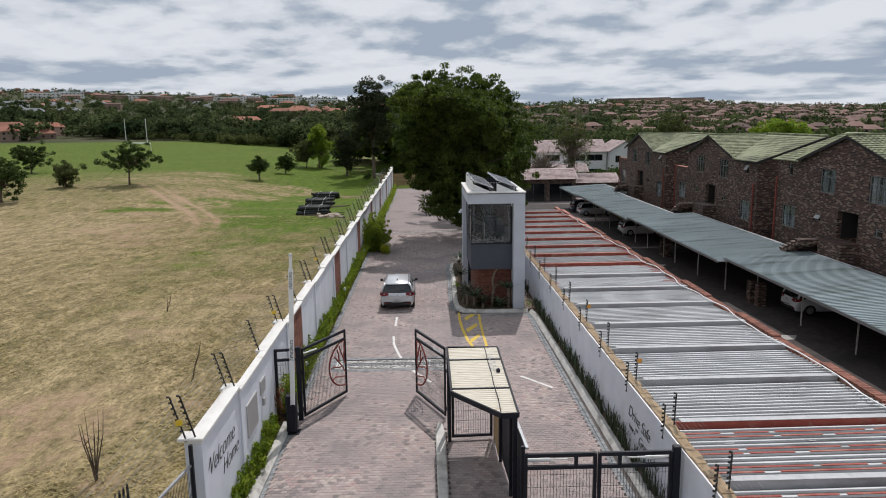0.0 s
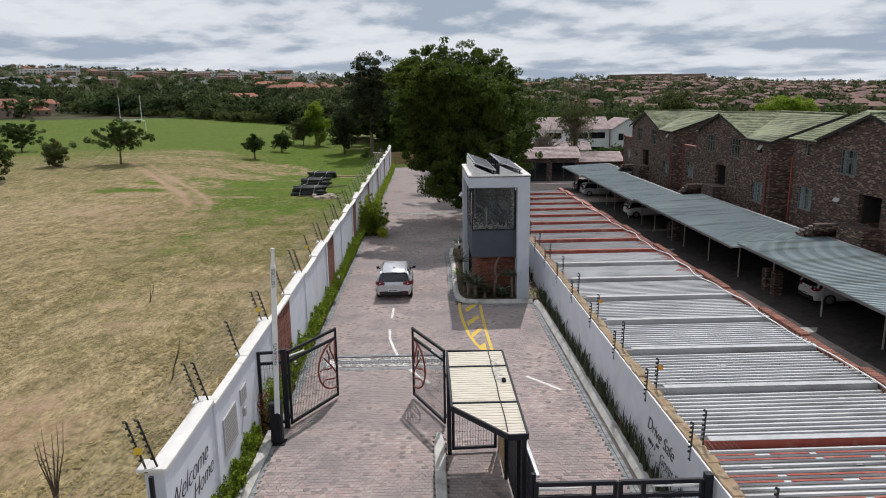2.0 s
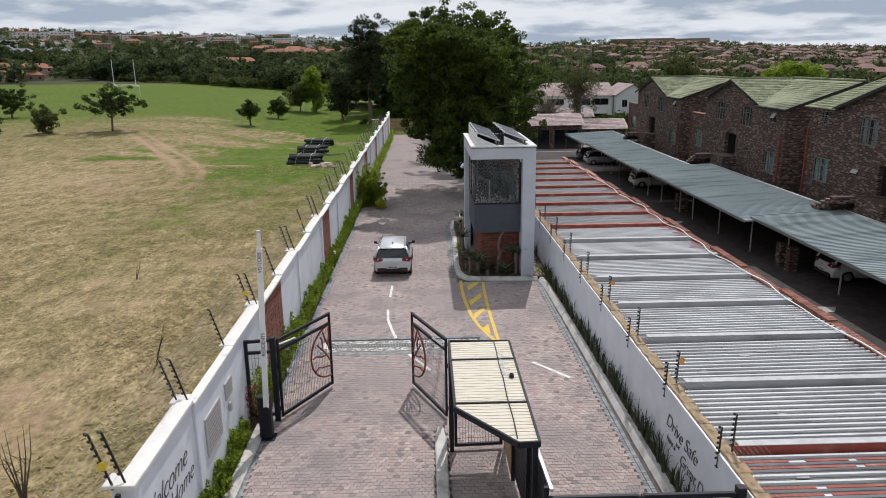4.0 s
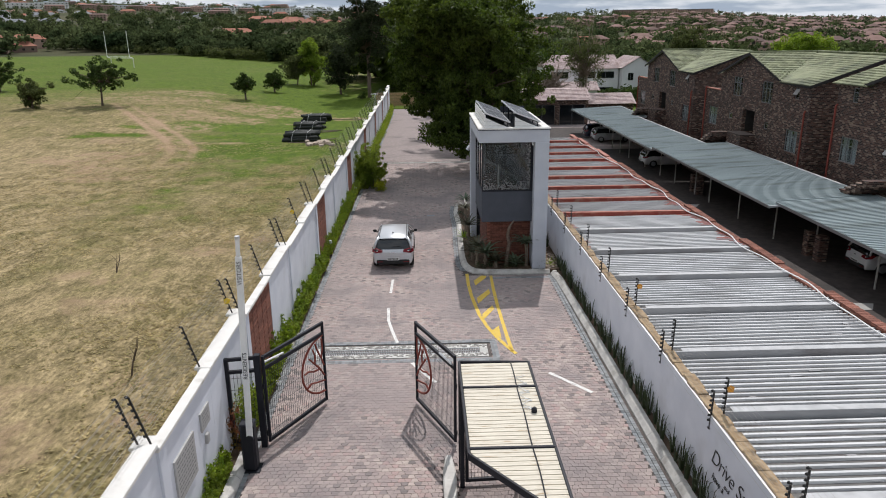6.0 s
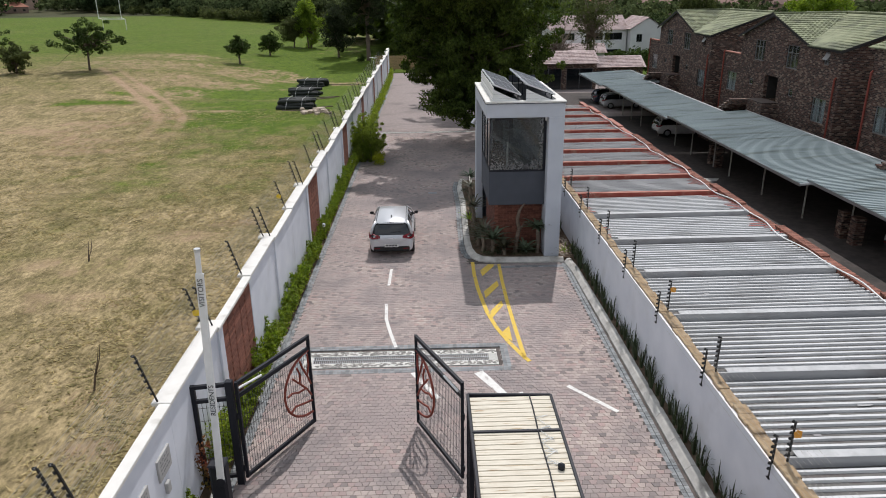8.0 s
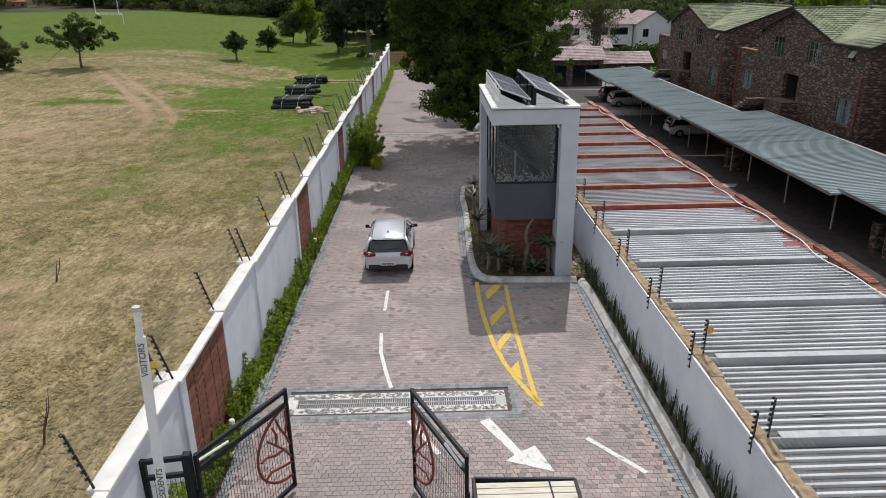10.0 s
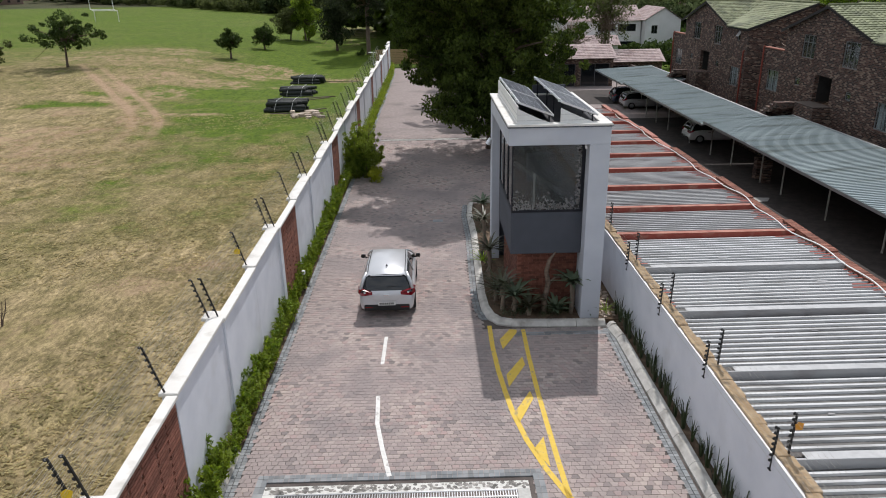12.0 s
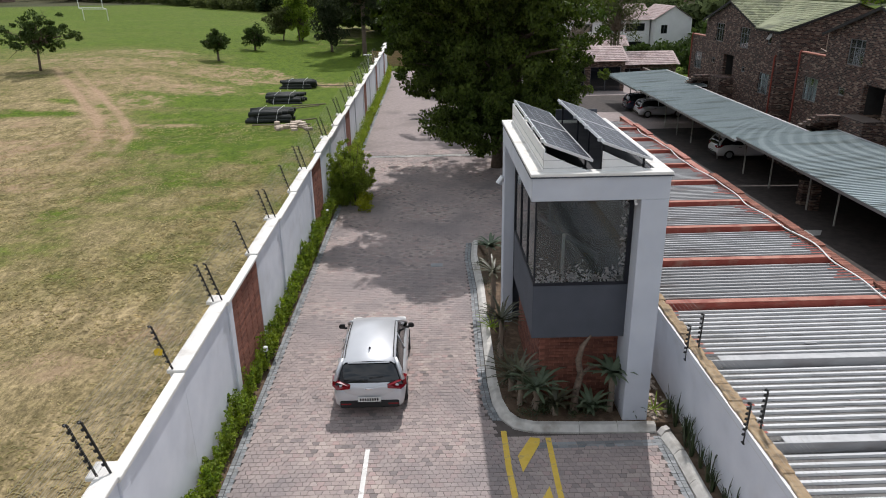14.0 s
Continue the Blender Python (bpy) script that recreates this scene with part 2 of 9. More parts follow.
        bare = s if bare is None else m("MAXIMUM", bare, s)
    bare = m("MULTIPLY", bare, rng(tex(0.9, 10, (6, 3, 0), (1, 0.6, 1), rough=0.80), 0.44, 0.58, 0.05, 1.0))
    # wheel tracks: two ruts that swing away to the north-west and fade in the near grass
    away = m("SUBTRACT", Y, 62.5)
    bow = m("MULTIPLY", m("ADD", away, m("SQRT", m("ADD", m("MULTIPLY", away, away), 36.0))), 0.32)
    d = m("ADD", m("ADD", m("ADD", X, 20.0), bow), m("MULTIPLY", warp2, 0.35))
    ruts = m("MAXIMUM", rng(m("ABSOLUTE", d), 0.75, 0.25), rng(m("ABSOLUTE", m("SUBTRACT", d, 1.9)), 0.62, 0.2))
    worn = m("MULTIPLY", rng(m("ABSOLUTE", m("SUBTRACT", d, 0.8)), 2.4, 0.9), rng(mid, 0.44, 0.58))
    live = m("MULTIPLY", rng(Y, 52.5, 63), rng(Y, 96, 84))
    bare = m("MAXIMUM", bare, m("MULTIPLY", m("MAXIMUM", m("MULTIPLY", ruts, rng(mid, 0.34, 0.50, 0.35, 0.95)), m("MULTIPLY", worn, 0.7)), live))
    bare = m("MULTIPLY", bare, rng(fine, 0.30, 0.46, 0.35, 1.0))
    grain = rng(tex(7.0, 6, (9, 1, 2), (1, 0.5, 1), 0.8), 0.36, 0.64, 0.52, 1.48)
    mul = N("ShaderNodeMix")
    mul.data_type, mul.blend_type = "RGBA", "MULTIPLY"
    mul.inputs[0].default_value = 1.0
    L(col, mul.inputs[6])
    L(grain, mul.inputs[7])
    col = mul.outputs[2]
    only_field = rng(Y, 230, 200)
    col = blend(m("MULTIPLY", bare, only_field), col, soil)
    # beyond the field: rough bush and gardens
    bush = blend(rng(tex(0.02, 8, (2, 2, 0)), 0.35, 0.65), (0.030, 0.042, 0.014), (0.085, 0.078, 0.040))
    col = blend(rng(Y, 262, 275), col, bush)
    L(col, b.inputs["Base Color"])
    bp = N("ShaderNodeBump")
    bp.inputs["Strength"].default_value, bp.inputs["Distance"].default_value = 0.7, 0.12
    L(tex(3.2, 8, (5, 5, 5), rough=0.75), bp.inputs["Height"])
    L(bp.outputs[0], b.inputs["Normal"])
    return mat


def glass_material(name, tint, rough=0.02):
    """Window glass: a dark mirror-like pane that lets part of the light through."""
    mat = bpy.data.materials.new(name)
    mat.use_nodes = True
    b = mat.node_tree.nodes["Principled BSDF"]
    b.inputs["Base Color"].default_value = (*tint, 1)
    b.inputs["Roughness"].default_value, b.inputs["Transmission Weight"].default_value, b.inputs["IOR"].default_value = rough, 0.95, 1.45
    return mat


PAVER_TONES = [(0.22, (0.375, 0.305, 0.278)), (0.20, (0.415, 0.342, 0.312)), (0.18, (0.335, 0.275, 0.258)), (0.15, (0.455, 0.380, 0.342)), (0.13, (0.40, 0.295, 0.272)),
               (0.07, (0.245, 0.210, 0.200)), (0.05, (0.185, 0.162, 0.155))]
M = {}
M["paver"] = material("clay_paver", (0.3, 0.25, 0.23), (0.31, 0.262, 0.25), 0.35, 0.9, tones=PAVER_TONES, bump=0.25, bump_scale=90, stain=(0.235, 0.208, 0.205), stain_scale=0.55, stain_at=(0.47, 0.74), spec=0.2)
M["paver_single"] = material("clay_paver_single", (0.3, 0.25, 0.23), (0.31, 0.262, 0.25), 0.35, 0.9, tones=PAVER_TONES, per_object=1.0, bump=0.25, bump_scale=90, stain=(0.235, 0.208, 0.205), stain_scale=0.55, stain_at=(0.47, 0.74), spec=0.2)
M["joint"] = material("jointing_sand", (0.075, 0.062, 0.056), (0.125, 0.105, 0.095), 3, 0.95, bump=0.3, bump_scale=40)
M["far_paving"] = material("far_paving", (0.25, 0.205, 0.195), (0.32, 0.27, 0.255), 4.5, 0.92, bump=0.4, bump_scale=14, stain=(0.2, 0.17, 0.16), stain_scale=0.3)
M["edging"] = material("grey_edging_paver", (0.19, 0.205, 0.215), (0.27, 0.275, 0.275), 3, 0.9, island=0.25, bump=0.2)
M["kerb"] = material("kerb_concrete", (0.46, 0.44, 0.41), (0.56, 0.54, 0.50), 5, 0.9, stain=(0.30, 0.28, 0.25), stain_scale=1.8, bump=0.2)
M["plaster"] = material("white_plaster", (0.62, 0.645, 0.70), (0.70, 0.72, 0.77), 1.4, 0.85, stain=(0.53, 0.54, 0.56), stain_scale=0.9, stain_at=(0.56, 0.85), bump=0.12, bump_scale=70)
M["plaster_grey"] = material("pale_grey_plaster", (0.45, 0.475, 0.525), (0.51, 0.535, 0.58), 1.2, 0.85, stain=(0.44, 0.455, 0.49), stain_scale=0.8, stain_at=(0.56, 0.85), bump=0.12, bump_scale=70)
M["coping"] = material("pale_coping", (0.66, 0.64, 0.60), (0.74, 0.72, 0.68), 3, 0.85, stain=(0.46, 0.43, 0.38), stain_scale=2.2, stain_at=(0.58, 0.80), bump=0.15)
M["slip"] = material("red_brick_slip", (0.185, 0.070, 0.046), (0.255, 0.105, 0.072), 8, 0.85, island=0.30, bump=0.2)
# the red slip darkened: shade at the guardhouse base put into the colour
M["slip_shaded"] = material("shaded_red_brick_facing", (0.120, 0.042, 0.028), (0.180, 0.070, 0.046), 8, 0.85, island=0.35, bump=0.2)
M["slip_single"] = material("red_brick_slip_single", (0.185, 0.070, 0.046), (0.255, 0.105, 0.072), 8, 0.85, per_object=0.30, bump=0.2)
M["brick_back"] = material("mortar_back", (0.34, 0.25, 0.20), (0.42, 0.33, 0.27), 6, 0.95)
M["steel"] = material("charcoal_powder_coat", (0.010, 0.011, 0.016), (0.016, 0.017, 0.023), 2, 0.55, spec=0.25)
M["mesh_wire"] = material("dark_mesh_wire", (0.030, 0.030, 0.034), rough=0.5)
M["motif"] = material("rust_brown_steel", (0.185, 0.034, 0.022), (0.24, 0.055, 0.036), 6, 0.6)
M["timber"] = material("pale_pine_slat", (0.45, 0.405, 0.325), (0.58, 0.535, 0.445), 3, 0.75, island=0.22, stretch=(1, 8, 8), stain=(0.33, 0.245, 0.15), stain_scale=2.2, stain_at=(0.60, 0.70))
M["timber_red"] = material("stained_timber_slat", (0.30, 0.20, 0.10), (0.36, 0.25, 0.13), 3, 0.7, island=0.15)
M["white_paint"] = material("white_paint", (0.78, 0.78, 0.77), (0.70, 0.70, 0.68), 5, 0.55)
M["road_white"] = material("white_road_paint", (0.62, 0.60, 0.57), (0.74, 0.73, 0.70), 9, 0.8, stain=(0.36, 0.32, 0.30), stain_scale=7, stain_at=(0.58, 0.70))
M["road_yellow"] = material("yellow_road_paint", (0.62, 0.42, 0.06), (0.70, 0.49, 0.09), 6, 0.8, stain=(0.36, 0.28, 0.14), stain_scale=6, stain_at=(0.58, 0.72))
M["box_grey"] = material("slate_grey_render", (0.055, 0.062, 0.076), (0.066, 0.072, 0.088), 2, 0.8, bump=0.1)
M["soil"] = material("bed_soil", (0.070, 0.045, 0.028), (0.12, 0.08, 0.05), 7, 0.95, bump=0.8, bump_scale=25, stain=(0.16, 0.11, 0.07), stain_scale=3)
M["leaf"] = material("hedge_leaf", (0.110, 0.170, 0.020), (0.260, 0.310, 0.045), 2.0, 0.6, island=0.5, spec=0.2, thin=0.45)
M["leaf_bright"] = material("fresh_leaf", (0.135, 0.200, 0.026), (0.200, 0.265, 0.040), 0.8, 0.65, island=0.5, spec=0.15, thin=0.4)
M["leaf_yellow"] = material("yellow_green_leaf", (0.22, 0.25, 0.020), (0.32, 0.33, 0.035), 1.5, 0.6, island=0.4, spec=0.2, thin=0.4)
M["leaf_bush"] = material("bush_leaf", (0.150, 0.205, 0.030), (0.250, 0.300, 0.055), 0.8, 0.65, island=0.5, spec=0.15, thin=0.5)
M["leaf_red"] = material("red_leaf", (0.16, 0.045, 0.025), (0.14, 0.13, 0.03), 2, 0.6, island=0.4, spec=0.2, thin=0.3)
M["leaf_big"] = material("plane_leaf", (0.036, 0.060, 0.010), (0.082, 0.112, 0.020), 0.30, 0.65, island=0.55, spec=0.2, thin=0.34)
M["leaf_pine"] = material("pine_needle", (0.026, 0.036, 0.018), (0.044, 0.055, 0.025), 0.4, 0.75, island=0.45, spec=0.12, thin=0.28)
M["leaf_field"] = material("field_tree_leaf", (0.034, 0.056, 0.015), (0.052, 0.078, 0.021), 0.7, 0.75, island=0.45, spec=0.1, thin=0.25)
M["leaf_olive"] = material("olive_leaf", (0.062, 0.078, 0.026), (0.095, 0.108, 0.040), 0.7, 0.75, island=0.4, spec=0.1, thin=0.3)
M["wood_far"] = material("far_wood_leaf", (0.030, 0.048, 0.022), (0.115, 0.135, 0.060), 0.035, 0.95, island=0.6, spec=0.0, thin=0.2)
M["bark"] = material("bark", (0.085, 0.060, 0.042), (0.13, 0.10, 0.075), 6, 0.9, bump=0.6, bump_scale=18)
M["stump"] = material("shaggy_dead_stem", (0.10, 0.070, 0.050), (0.19, 0.145, 0.11), 11, 0.95, bump=1.0, bump_scale=26, stain=(0.05, 0.036, 0.028), stain_scale=7)
M["bark_pale"] = material("pale_bark", (0.16, 0.125, 0.095), (0.21, 0.17, 0.13), 6, 0.9, bump=0.4, bump_scale=18)
M["aloe"] = material("aloe_leaf", (0.075, 0.105, 0.062), (0.11, 0.14, 0.085), 5, 0.45, island=0.25)
M["aloe_dark"] = material("purple_green_leaf", (0.050, 0.050, 0.032), (0.085, 0.085, 0.045), 5, 0.45, island=0.3)
M["reed"] = material("strap_leaf", (0.022, 0.036, 0.014), (0.050, 0.066, 0.024), 3, 0.5, island=0.4)
M["roof_sheet"] = material("weathered_galvanised_sheet", (0.50, 0.505, 0.51), (0.61, 0.61, 0.61), 0.8, 0.6, stain=(0.25, 0.245, 0.24), stain_scale=1.3, stain_at=(0.52, 0.76), stretch=(0.4, 1.6, 1), spec=0.3)
M["roof_sheet_old"] = material("dull_galvanised_sheet", (0.30, 0.30, 0.305), (0.42, 0.415, 0.415), 0.9, 0.7, stain=(0.14, 0.11, 0.10), stain_scale=1.1, stain_at=(0.52, 0.74), stretch=(0.4, 1.6, 1), spec=0.3)
M["post_grey"] = material("dull_cream_post_paint", (0.36, 0.35, 0.32), (0.46, 0.44, 0.40), 3, 0.7, stain=(0.22, 0.19, 0.16), stain_scale=4)
M["flashing"] = material("grey_flashing", (0.38, 0.385, 0.39), (0.48, 0.48, 0.48), 3, 0.6, stain=(0.36, 0.36, 0.36), stain_scale=4)
M["red_oxide"] = material("red_oxide_paint", (0.27, 0.050, 0.035), (0.34, 0.085, 0.060), 2.5, 0.75, stain=(0.38, 0.20, 0.15), stain_scale=2.0, stain_at=(0.54, 0.72))
M["red_faded"] = material("faded_red_paint", (0.34, 0.130, 0.095), (0.42, 0.20, 0.15), 2.5, 0.8, stain=(0.26, 0.08, 0.06), stain_scale=2.2)
M["sheet_green"] = material("grey_green_roof_sheet", (0.205, 0.252, 0.262), (0.275, 0.328, 0.336), 0.5, 0.6, stain=(0.13, 0.16, 0.155), stain_scale=0.8, stretch=(0.3, 1.5, 1), spec=0.3)
M["house_brick"] = brick_material("mottled_face_brick", [(0.022, 0.013, 0.011), (0.042, 0.019, 0.015), (0.070, 0.030, 0.022), (0.100, 0.047, 0.033), (0.24, 0.170, 0.125)], (0.120, 0.094, 0.078))
M["red_brick"] = brick_material("red_clay_brick", [(0.18, 0.07, 0.045), (0.25, 0.105, 0.065), (0.32, 0.15, 0.10)], (0.25, 0.22, 0.19))
# dark yard brick, with the shade over the yard deepened into its colour
M["lane"] = material("shaded_dark_brick_paving", (0.036, 0.029, 0.026), (0.066, 0.053, 0.047), 3, 0.9, bump=0.5, bump_scale=9, stain=(0.026, 0.023, 0.021), stain_scale=0.4)
M["lane_pale"] = material("pale_concrete_strip", (0.30, 0.285, 0.265), (0.36, 0.34, 0.32), 4, 0.9)
M["tile_green"] = material("green_concrete_tile", (0.165, 0.182, 0.100), (0.240, 0.255, 0.150), 1.5, 0.85, island=0.25, stain=(0.09, 0.10, 0.06), stain_scale=0.7)
M["tile_pink"] = material("pink_concrete_tile", (0.36, 0.275, 0.262), (0.45, 0.36, 0.345), 1.5, 0.85, island=0.15, stain=(0.30, 0.22, 0.2), stain_scale=0.6)
M["tile_clay"] = material("clay_tile_far", (0.27, 0.105, 0.065), (0.33, 0.15, 0.10), 0.3, 0.9, per_object=0.25)
M["tile_rose"] = material("rose_tile_far", (0.135, 0.078, 0.064), (0.20, 0.12, 0.10), 0.3, 0.9, per_object=0.4)
M["tile_slate"] = material("slate_tile_far", (0.16, 0.17, 0.185), (0.22, 0.23, 0.24), 0.3, 0.9, per_object=0.2)
M["wall_far"] = material("far_house_wall", (0.26, 0.175, 0.135), (0.33, 0.235, 0.185), 0.3, 0.9, per_object=0.35)
M["wall_far_white"] = material("far_pale_wall", (0.60, 0.58, 0.54), (0.66, 0.65, 0.62), 0.3, 0.9)
M["far_roof_white"] = material("white_shed_roof", (0.72, 0.74, 0.76), (0.66, 0.68, 0.7), 0.3, 0.6)
M["house_white"] = material("off_white_house_wall", (0.62, 0.62, 0.62), (0.68, 0.68, 0.68), 0.8, 0.85)
M["window_frame"] = material("dark_window_frame", (0.10, 0.10, 0.105), rough=0.5)
M["window_steel"] = material("grey_steel_window", (0.15, 0.155, 0.155), (0.20, 0.20, 0.195), 4, 0.6)
M["curtain"] = material("white_net_curtain", (0.62, 0.63, 0.63), (0.50, 0.51, 0.52), 3.0, 0.9, stretch=(1, 14, 1))
# near-black: shade of insides put into a colour; also plain dark boards
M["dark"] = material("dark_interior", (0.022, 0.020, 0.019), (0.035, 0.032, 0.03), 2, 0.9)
M["glass"] = glass_material("window_glass", (0.55, 0.60, 0.60))
M["car_glass"] = material("tinted_car_glass", (0.010, 0.012, 0.014), rough=0.06, spec=0.7)
M["silver"] = material("silver_car_paint", (0.54, 0.55, 0.57), (0.58, 0.59, 0.61), 2, 0.32, metal=0.30, coat=0.5)
M["white_car"] = material("white_car_paint", (0.72, 0.72, 0.71), rough=0.25, coat=0.5)
M["navy_car"] = material("dark_blue_car_paint", (0.020, 0.026, 0.050), rough=0.2, coat=0.6)
M["rubber"] = material("black_rubber", (0.018, 0.018, 0.018), rough=0.8)
M["rim"] = material("alloy_wheel", (0.45, 0.46, 0.47), rough=0.35, metal=0.8)
M["tail_red"] = material("red_tail_lamp", (0.20, 0.006, 0.012), rough=0.15, coat=0.5)
M["chrome"] = material("bright_trim", (0.7, 0.7, 0.7), rough=0.2, metal=1.0)
M["plate"] = material("number_plate", (0.68, 0.68, 0.66), rough=0.5)
M["ink"] = material("black_lettering", (0.018, 0.018, 0.020), rough=0.5)
M["ink_grey"] = material("grey_lettering", (0.22, 0.22, 0.22), rough=0.7)
M["plaque"] = material("stone_grey_plaque", (0.36, 0.355, 0.34), (0.42, 0.41, 0.40), 8, 0.6)
M["galv"] = material("galvanised_steel", (0.42, 0.43, 0.44), (0.34, 0.35, 0.36), 6, 0.4, metal=0.7)
M["wire"] = material("fence_wire", (0.40, 0.38, 0.34), rough=0.4, metal=0.3)
M["fence_black"] = material("black_fence_bracket", (0.014, 0.014, 0.014), rough=0.5)
M["sign_yellow"] = material("yellow_warning_plate", (0.70, 0.47, 0.02), rough=0.6)
M["sign_orange"] = material("orange_warning_plate", (0.62, 0.27, 0.03), rough=0.6)
M["pv"] = material("solar_cell", (0.010, 0.013, 0.022), (0.016, 0.019, 0.030), 3, 0.32, spec=0.3)
M["pv_line"] = material("solar_cell_line", (0.50, 0.53, 0.57), rough=0.4)
M["alu"] = material("aluminium_frame", (0.62, 0.63, 0.64), rough=0.4, metal=0.6)
M["pebble_dark"] = material("grey_river_pebble", (0.20, 0.19, 0.175), (0.34, 0.32, 0.29), 6, 0.7, island=0.4)
# dark pan colour that carries the ribs' shade as well as grime
M["pan_shade"] = material("shaded_grimy_sheet_pan", (0.085, 0.082, 0.078), (0.15, 0.145, 0.135), 1.2, 0.8, stain=(0.10, 0.085, 0.08), stain_scale=1.5)
M["pebble"] = material("pebble_concrete", (0.46, 0.45, 0.42), (0.54, 0.53, 0.50), 9, 0.85, bump=0.9, bump_scale=22, island=0.3)
M["stone"] = material("garden_stone", (0.36, 0.29, 0.23), (0.45, 0.37, 0.30), 5, 0.9, island=0.3, bump=0.3)
M["shade_net"] = material("black_rolled_mesh", (0.012, 0.015, 0.013), (0.024, 0.028, 0.024), 10, 0.7, bump=0.6, bump_scale=30)
M["mulch"] = material("rubble_cap", (0.30, 0.205, 0.115), (0.40, 0.30, 0.19), 7, 0.95, bump=0.8, bump_scale=18, stain=(0.16, 0.12, 0.08), stain_scale=4)
M["membrane"] = material("dark_roof_membrane", (0.030, 0.031, 0.034), (0.05, 0.05, 0.055), 3, 0.8)
M["grass_blade"] = material("dry_grass_blade", (0.27, 0.245, 0.12), (0.44, 0.37, 0.21), 0.5, 0.9, island=0.4, spec=0.05, thin=0.5)
M["field"] = field_material()


# ------------------------------------------------------------ mesh helpers
class Geo:
    """Collects points and faces for one mesh."""

    def __init__(self):
        self.v, self.f = [], []

    def add(self, verts, faces, m=None):
        k = len(self.v)
        self.v += [tuple(m @ Vector(p)) for p in verts] if m is not None else [tuple(p) for p in verts]
        self.f += [tuple(i + k for i in f) for f in faces]
        return self

    def box(self, x0, x1, y0, y1, z0, z1, m=None):
        v = [(x, y, z) for z in (z0, z1) for y in (y0, y1) for x in (x0, x1)]
        return self.add(v, [(0, 2, 3, 1), (4, 5, 7, 6), (0, 1, 5, 4), (2, 6, 7, 3), (0, 4, 6, 2), (1, 3, 7, 5)], m)

    def bar(self, a, b, w, h=None, up=(0, 0, 1)):
        """A straight bar of w by h from a to b."""
        a, b, h = Vector(a), Vector(b), h or w
        d = (b - a).normalized()
        up = Vector(up)
        if abs(d.dot(up)) > 0.98:
            up = Vector((0, 1, 0))
        s = d.cross(up).normalized()
        u = s.cross(d)
        v = [p + s * sx * w / 2 + u * sz * h / 2 for p in (a, b) for sx, sz in ((-1, -1), (1, -1), (1, 1), (-1, 1))]
        return self.add(v, [(0, 1, 2, 3), (7, 6, 5, 4), (0, 4, 5, 1), (1, 5, 6, 2), (2, 6, 7, 3), (3, 7, 4, 0)])

    def tube(self, pts, radii, n=8, cap=True):
        pts = [Vector(p) for p in pts]
        if isinstance(radii, (int, float)):
            radii = [radii] * len(pts)
        v, f = [], []
        ref = Vector((0.31, 0.87, 0.38))
        for i, p in enumerate(pts):
            d = (pts[min(i + 1, len(pts) - 1)] - pts[max(i - 1, 0)]).normalized()
            s = d.cross(ref).normalized()
            u = s.cross(d)
            for j in range(n):
                a = 2 * math.pi * j / n
                v.append(p + (s * math.cos(a) + u * math.sin(a)) * radii[i])
        for i in range(len(pts) - 1):
            for j in range(n):
                f.append((i * n + j, i * n + (j + 1) % n, (i + 1) * n + (j + 1) % n, (i + 1) * n + j))
        if cap:
            f += [tuple(range(n))[::-1], tuple(range((len(pts) - 1) * n, len(pts) * n))]
        return self.add(v, f)

    def prism(self, outline, z0, z1, m=None, bottom=True):
        n = len(outline)
        v = [(x, y, z0) for x, y in outline] + [(x, y, z1) for x, y in outline]
        f = [tuple(range(n, 2 * n))] + [(i, (i + 1) % n, n + (i + 1) % n, n + i) for i in range(n)]
        if bottom:
            f.append(tuple(range(n))[::-1])
        return self.add(v, f, m)

    def quad(self, a, b, c, d):
        return self.add([a, b, c, d], [(0, 1, 2, 3)])

    def mesh(self, name, mat, bevel=0.0, smooth=False, segments=1):
        me = bpy.data.meshes.new(name)
        me.from_pydata(self.v, [], self.f)
        if bevel or smooth:
            bm = bmesh.new()
            bm.from_mesh(me)
            bmesh.ops.recalc_face_normals(bm, faces=bm.faces)
            if bevel:
                sharp = [e for e in bm.edges if len(e.link_faces) == 2 and e.calc_face_angle(0) > 0.5]
                bmesh.ops.bevel(bm, geom=sharp, offset=bevel, segments=segments, affect="EDGES", profile=0.6, clamp_overlap=True)
            for f in bm.faces:
                f.smooth = smooth
            bm.to_mesh(me)
            bm.free()
        me.materials.append(mat)
        me.update()
        return me


ROOTS = {}


def thing(name, label, category, at=(0, 0, 0), group="", kind=""):
    """A top-level thing: an empty at its base, to which parts are added."""
    ob = new(name)
    ob.empty_display_size = 0.2
    ob.location = at
    ROOTS[ob] = Matrix.Translation(at)
    return tagged(ob, label, category, group, kind)


def part(name, geo, mat, parent, label="", bevel=0.0, smooth=False, kind="", segments=1):
    """One mesh, given in world places, as a part of a thing or of a part."""
    me = geo if isinstance(geo, bpy.types.Mesh) else geo.mesh(name, mat, bevel, smooth, segments)
    ob = new(name, me)
    ob.parent = parent
    ob.matrix_parent_inverse = ROOTS[parent].inverted() if parent in ROOTS else Matrix()
    return tagged(ob, label, kind=kind)


def solo(name, geo, mat, label, category, group="", kind="", bevel=0.0, smooth=False):
    """A thing that is one mesh."""
    ob = new(name, geo if isinstance(geo, bpy.types.Mesh) else geo.mesh(name, mat, bevel, smooth))
    return tagged(ob, label, category, group, kind)


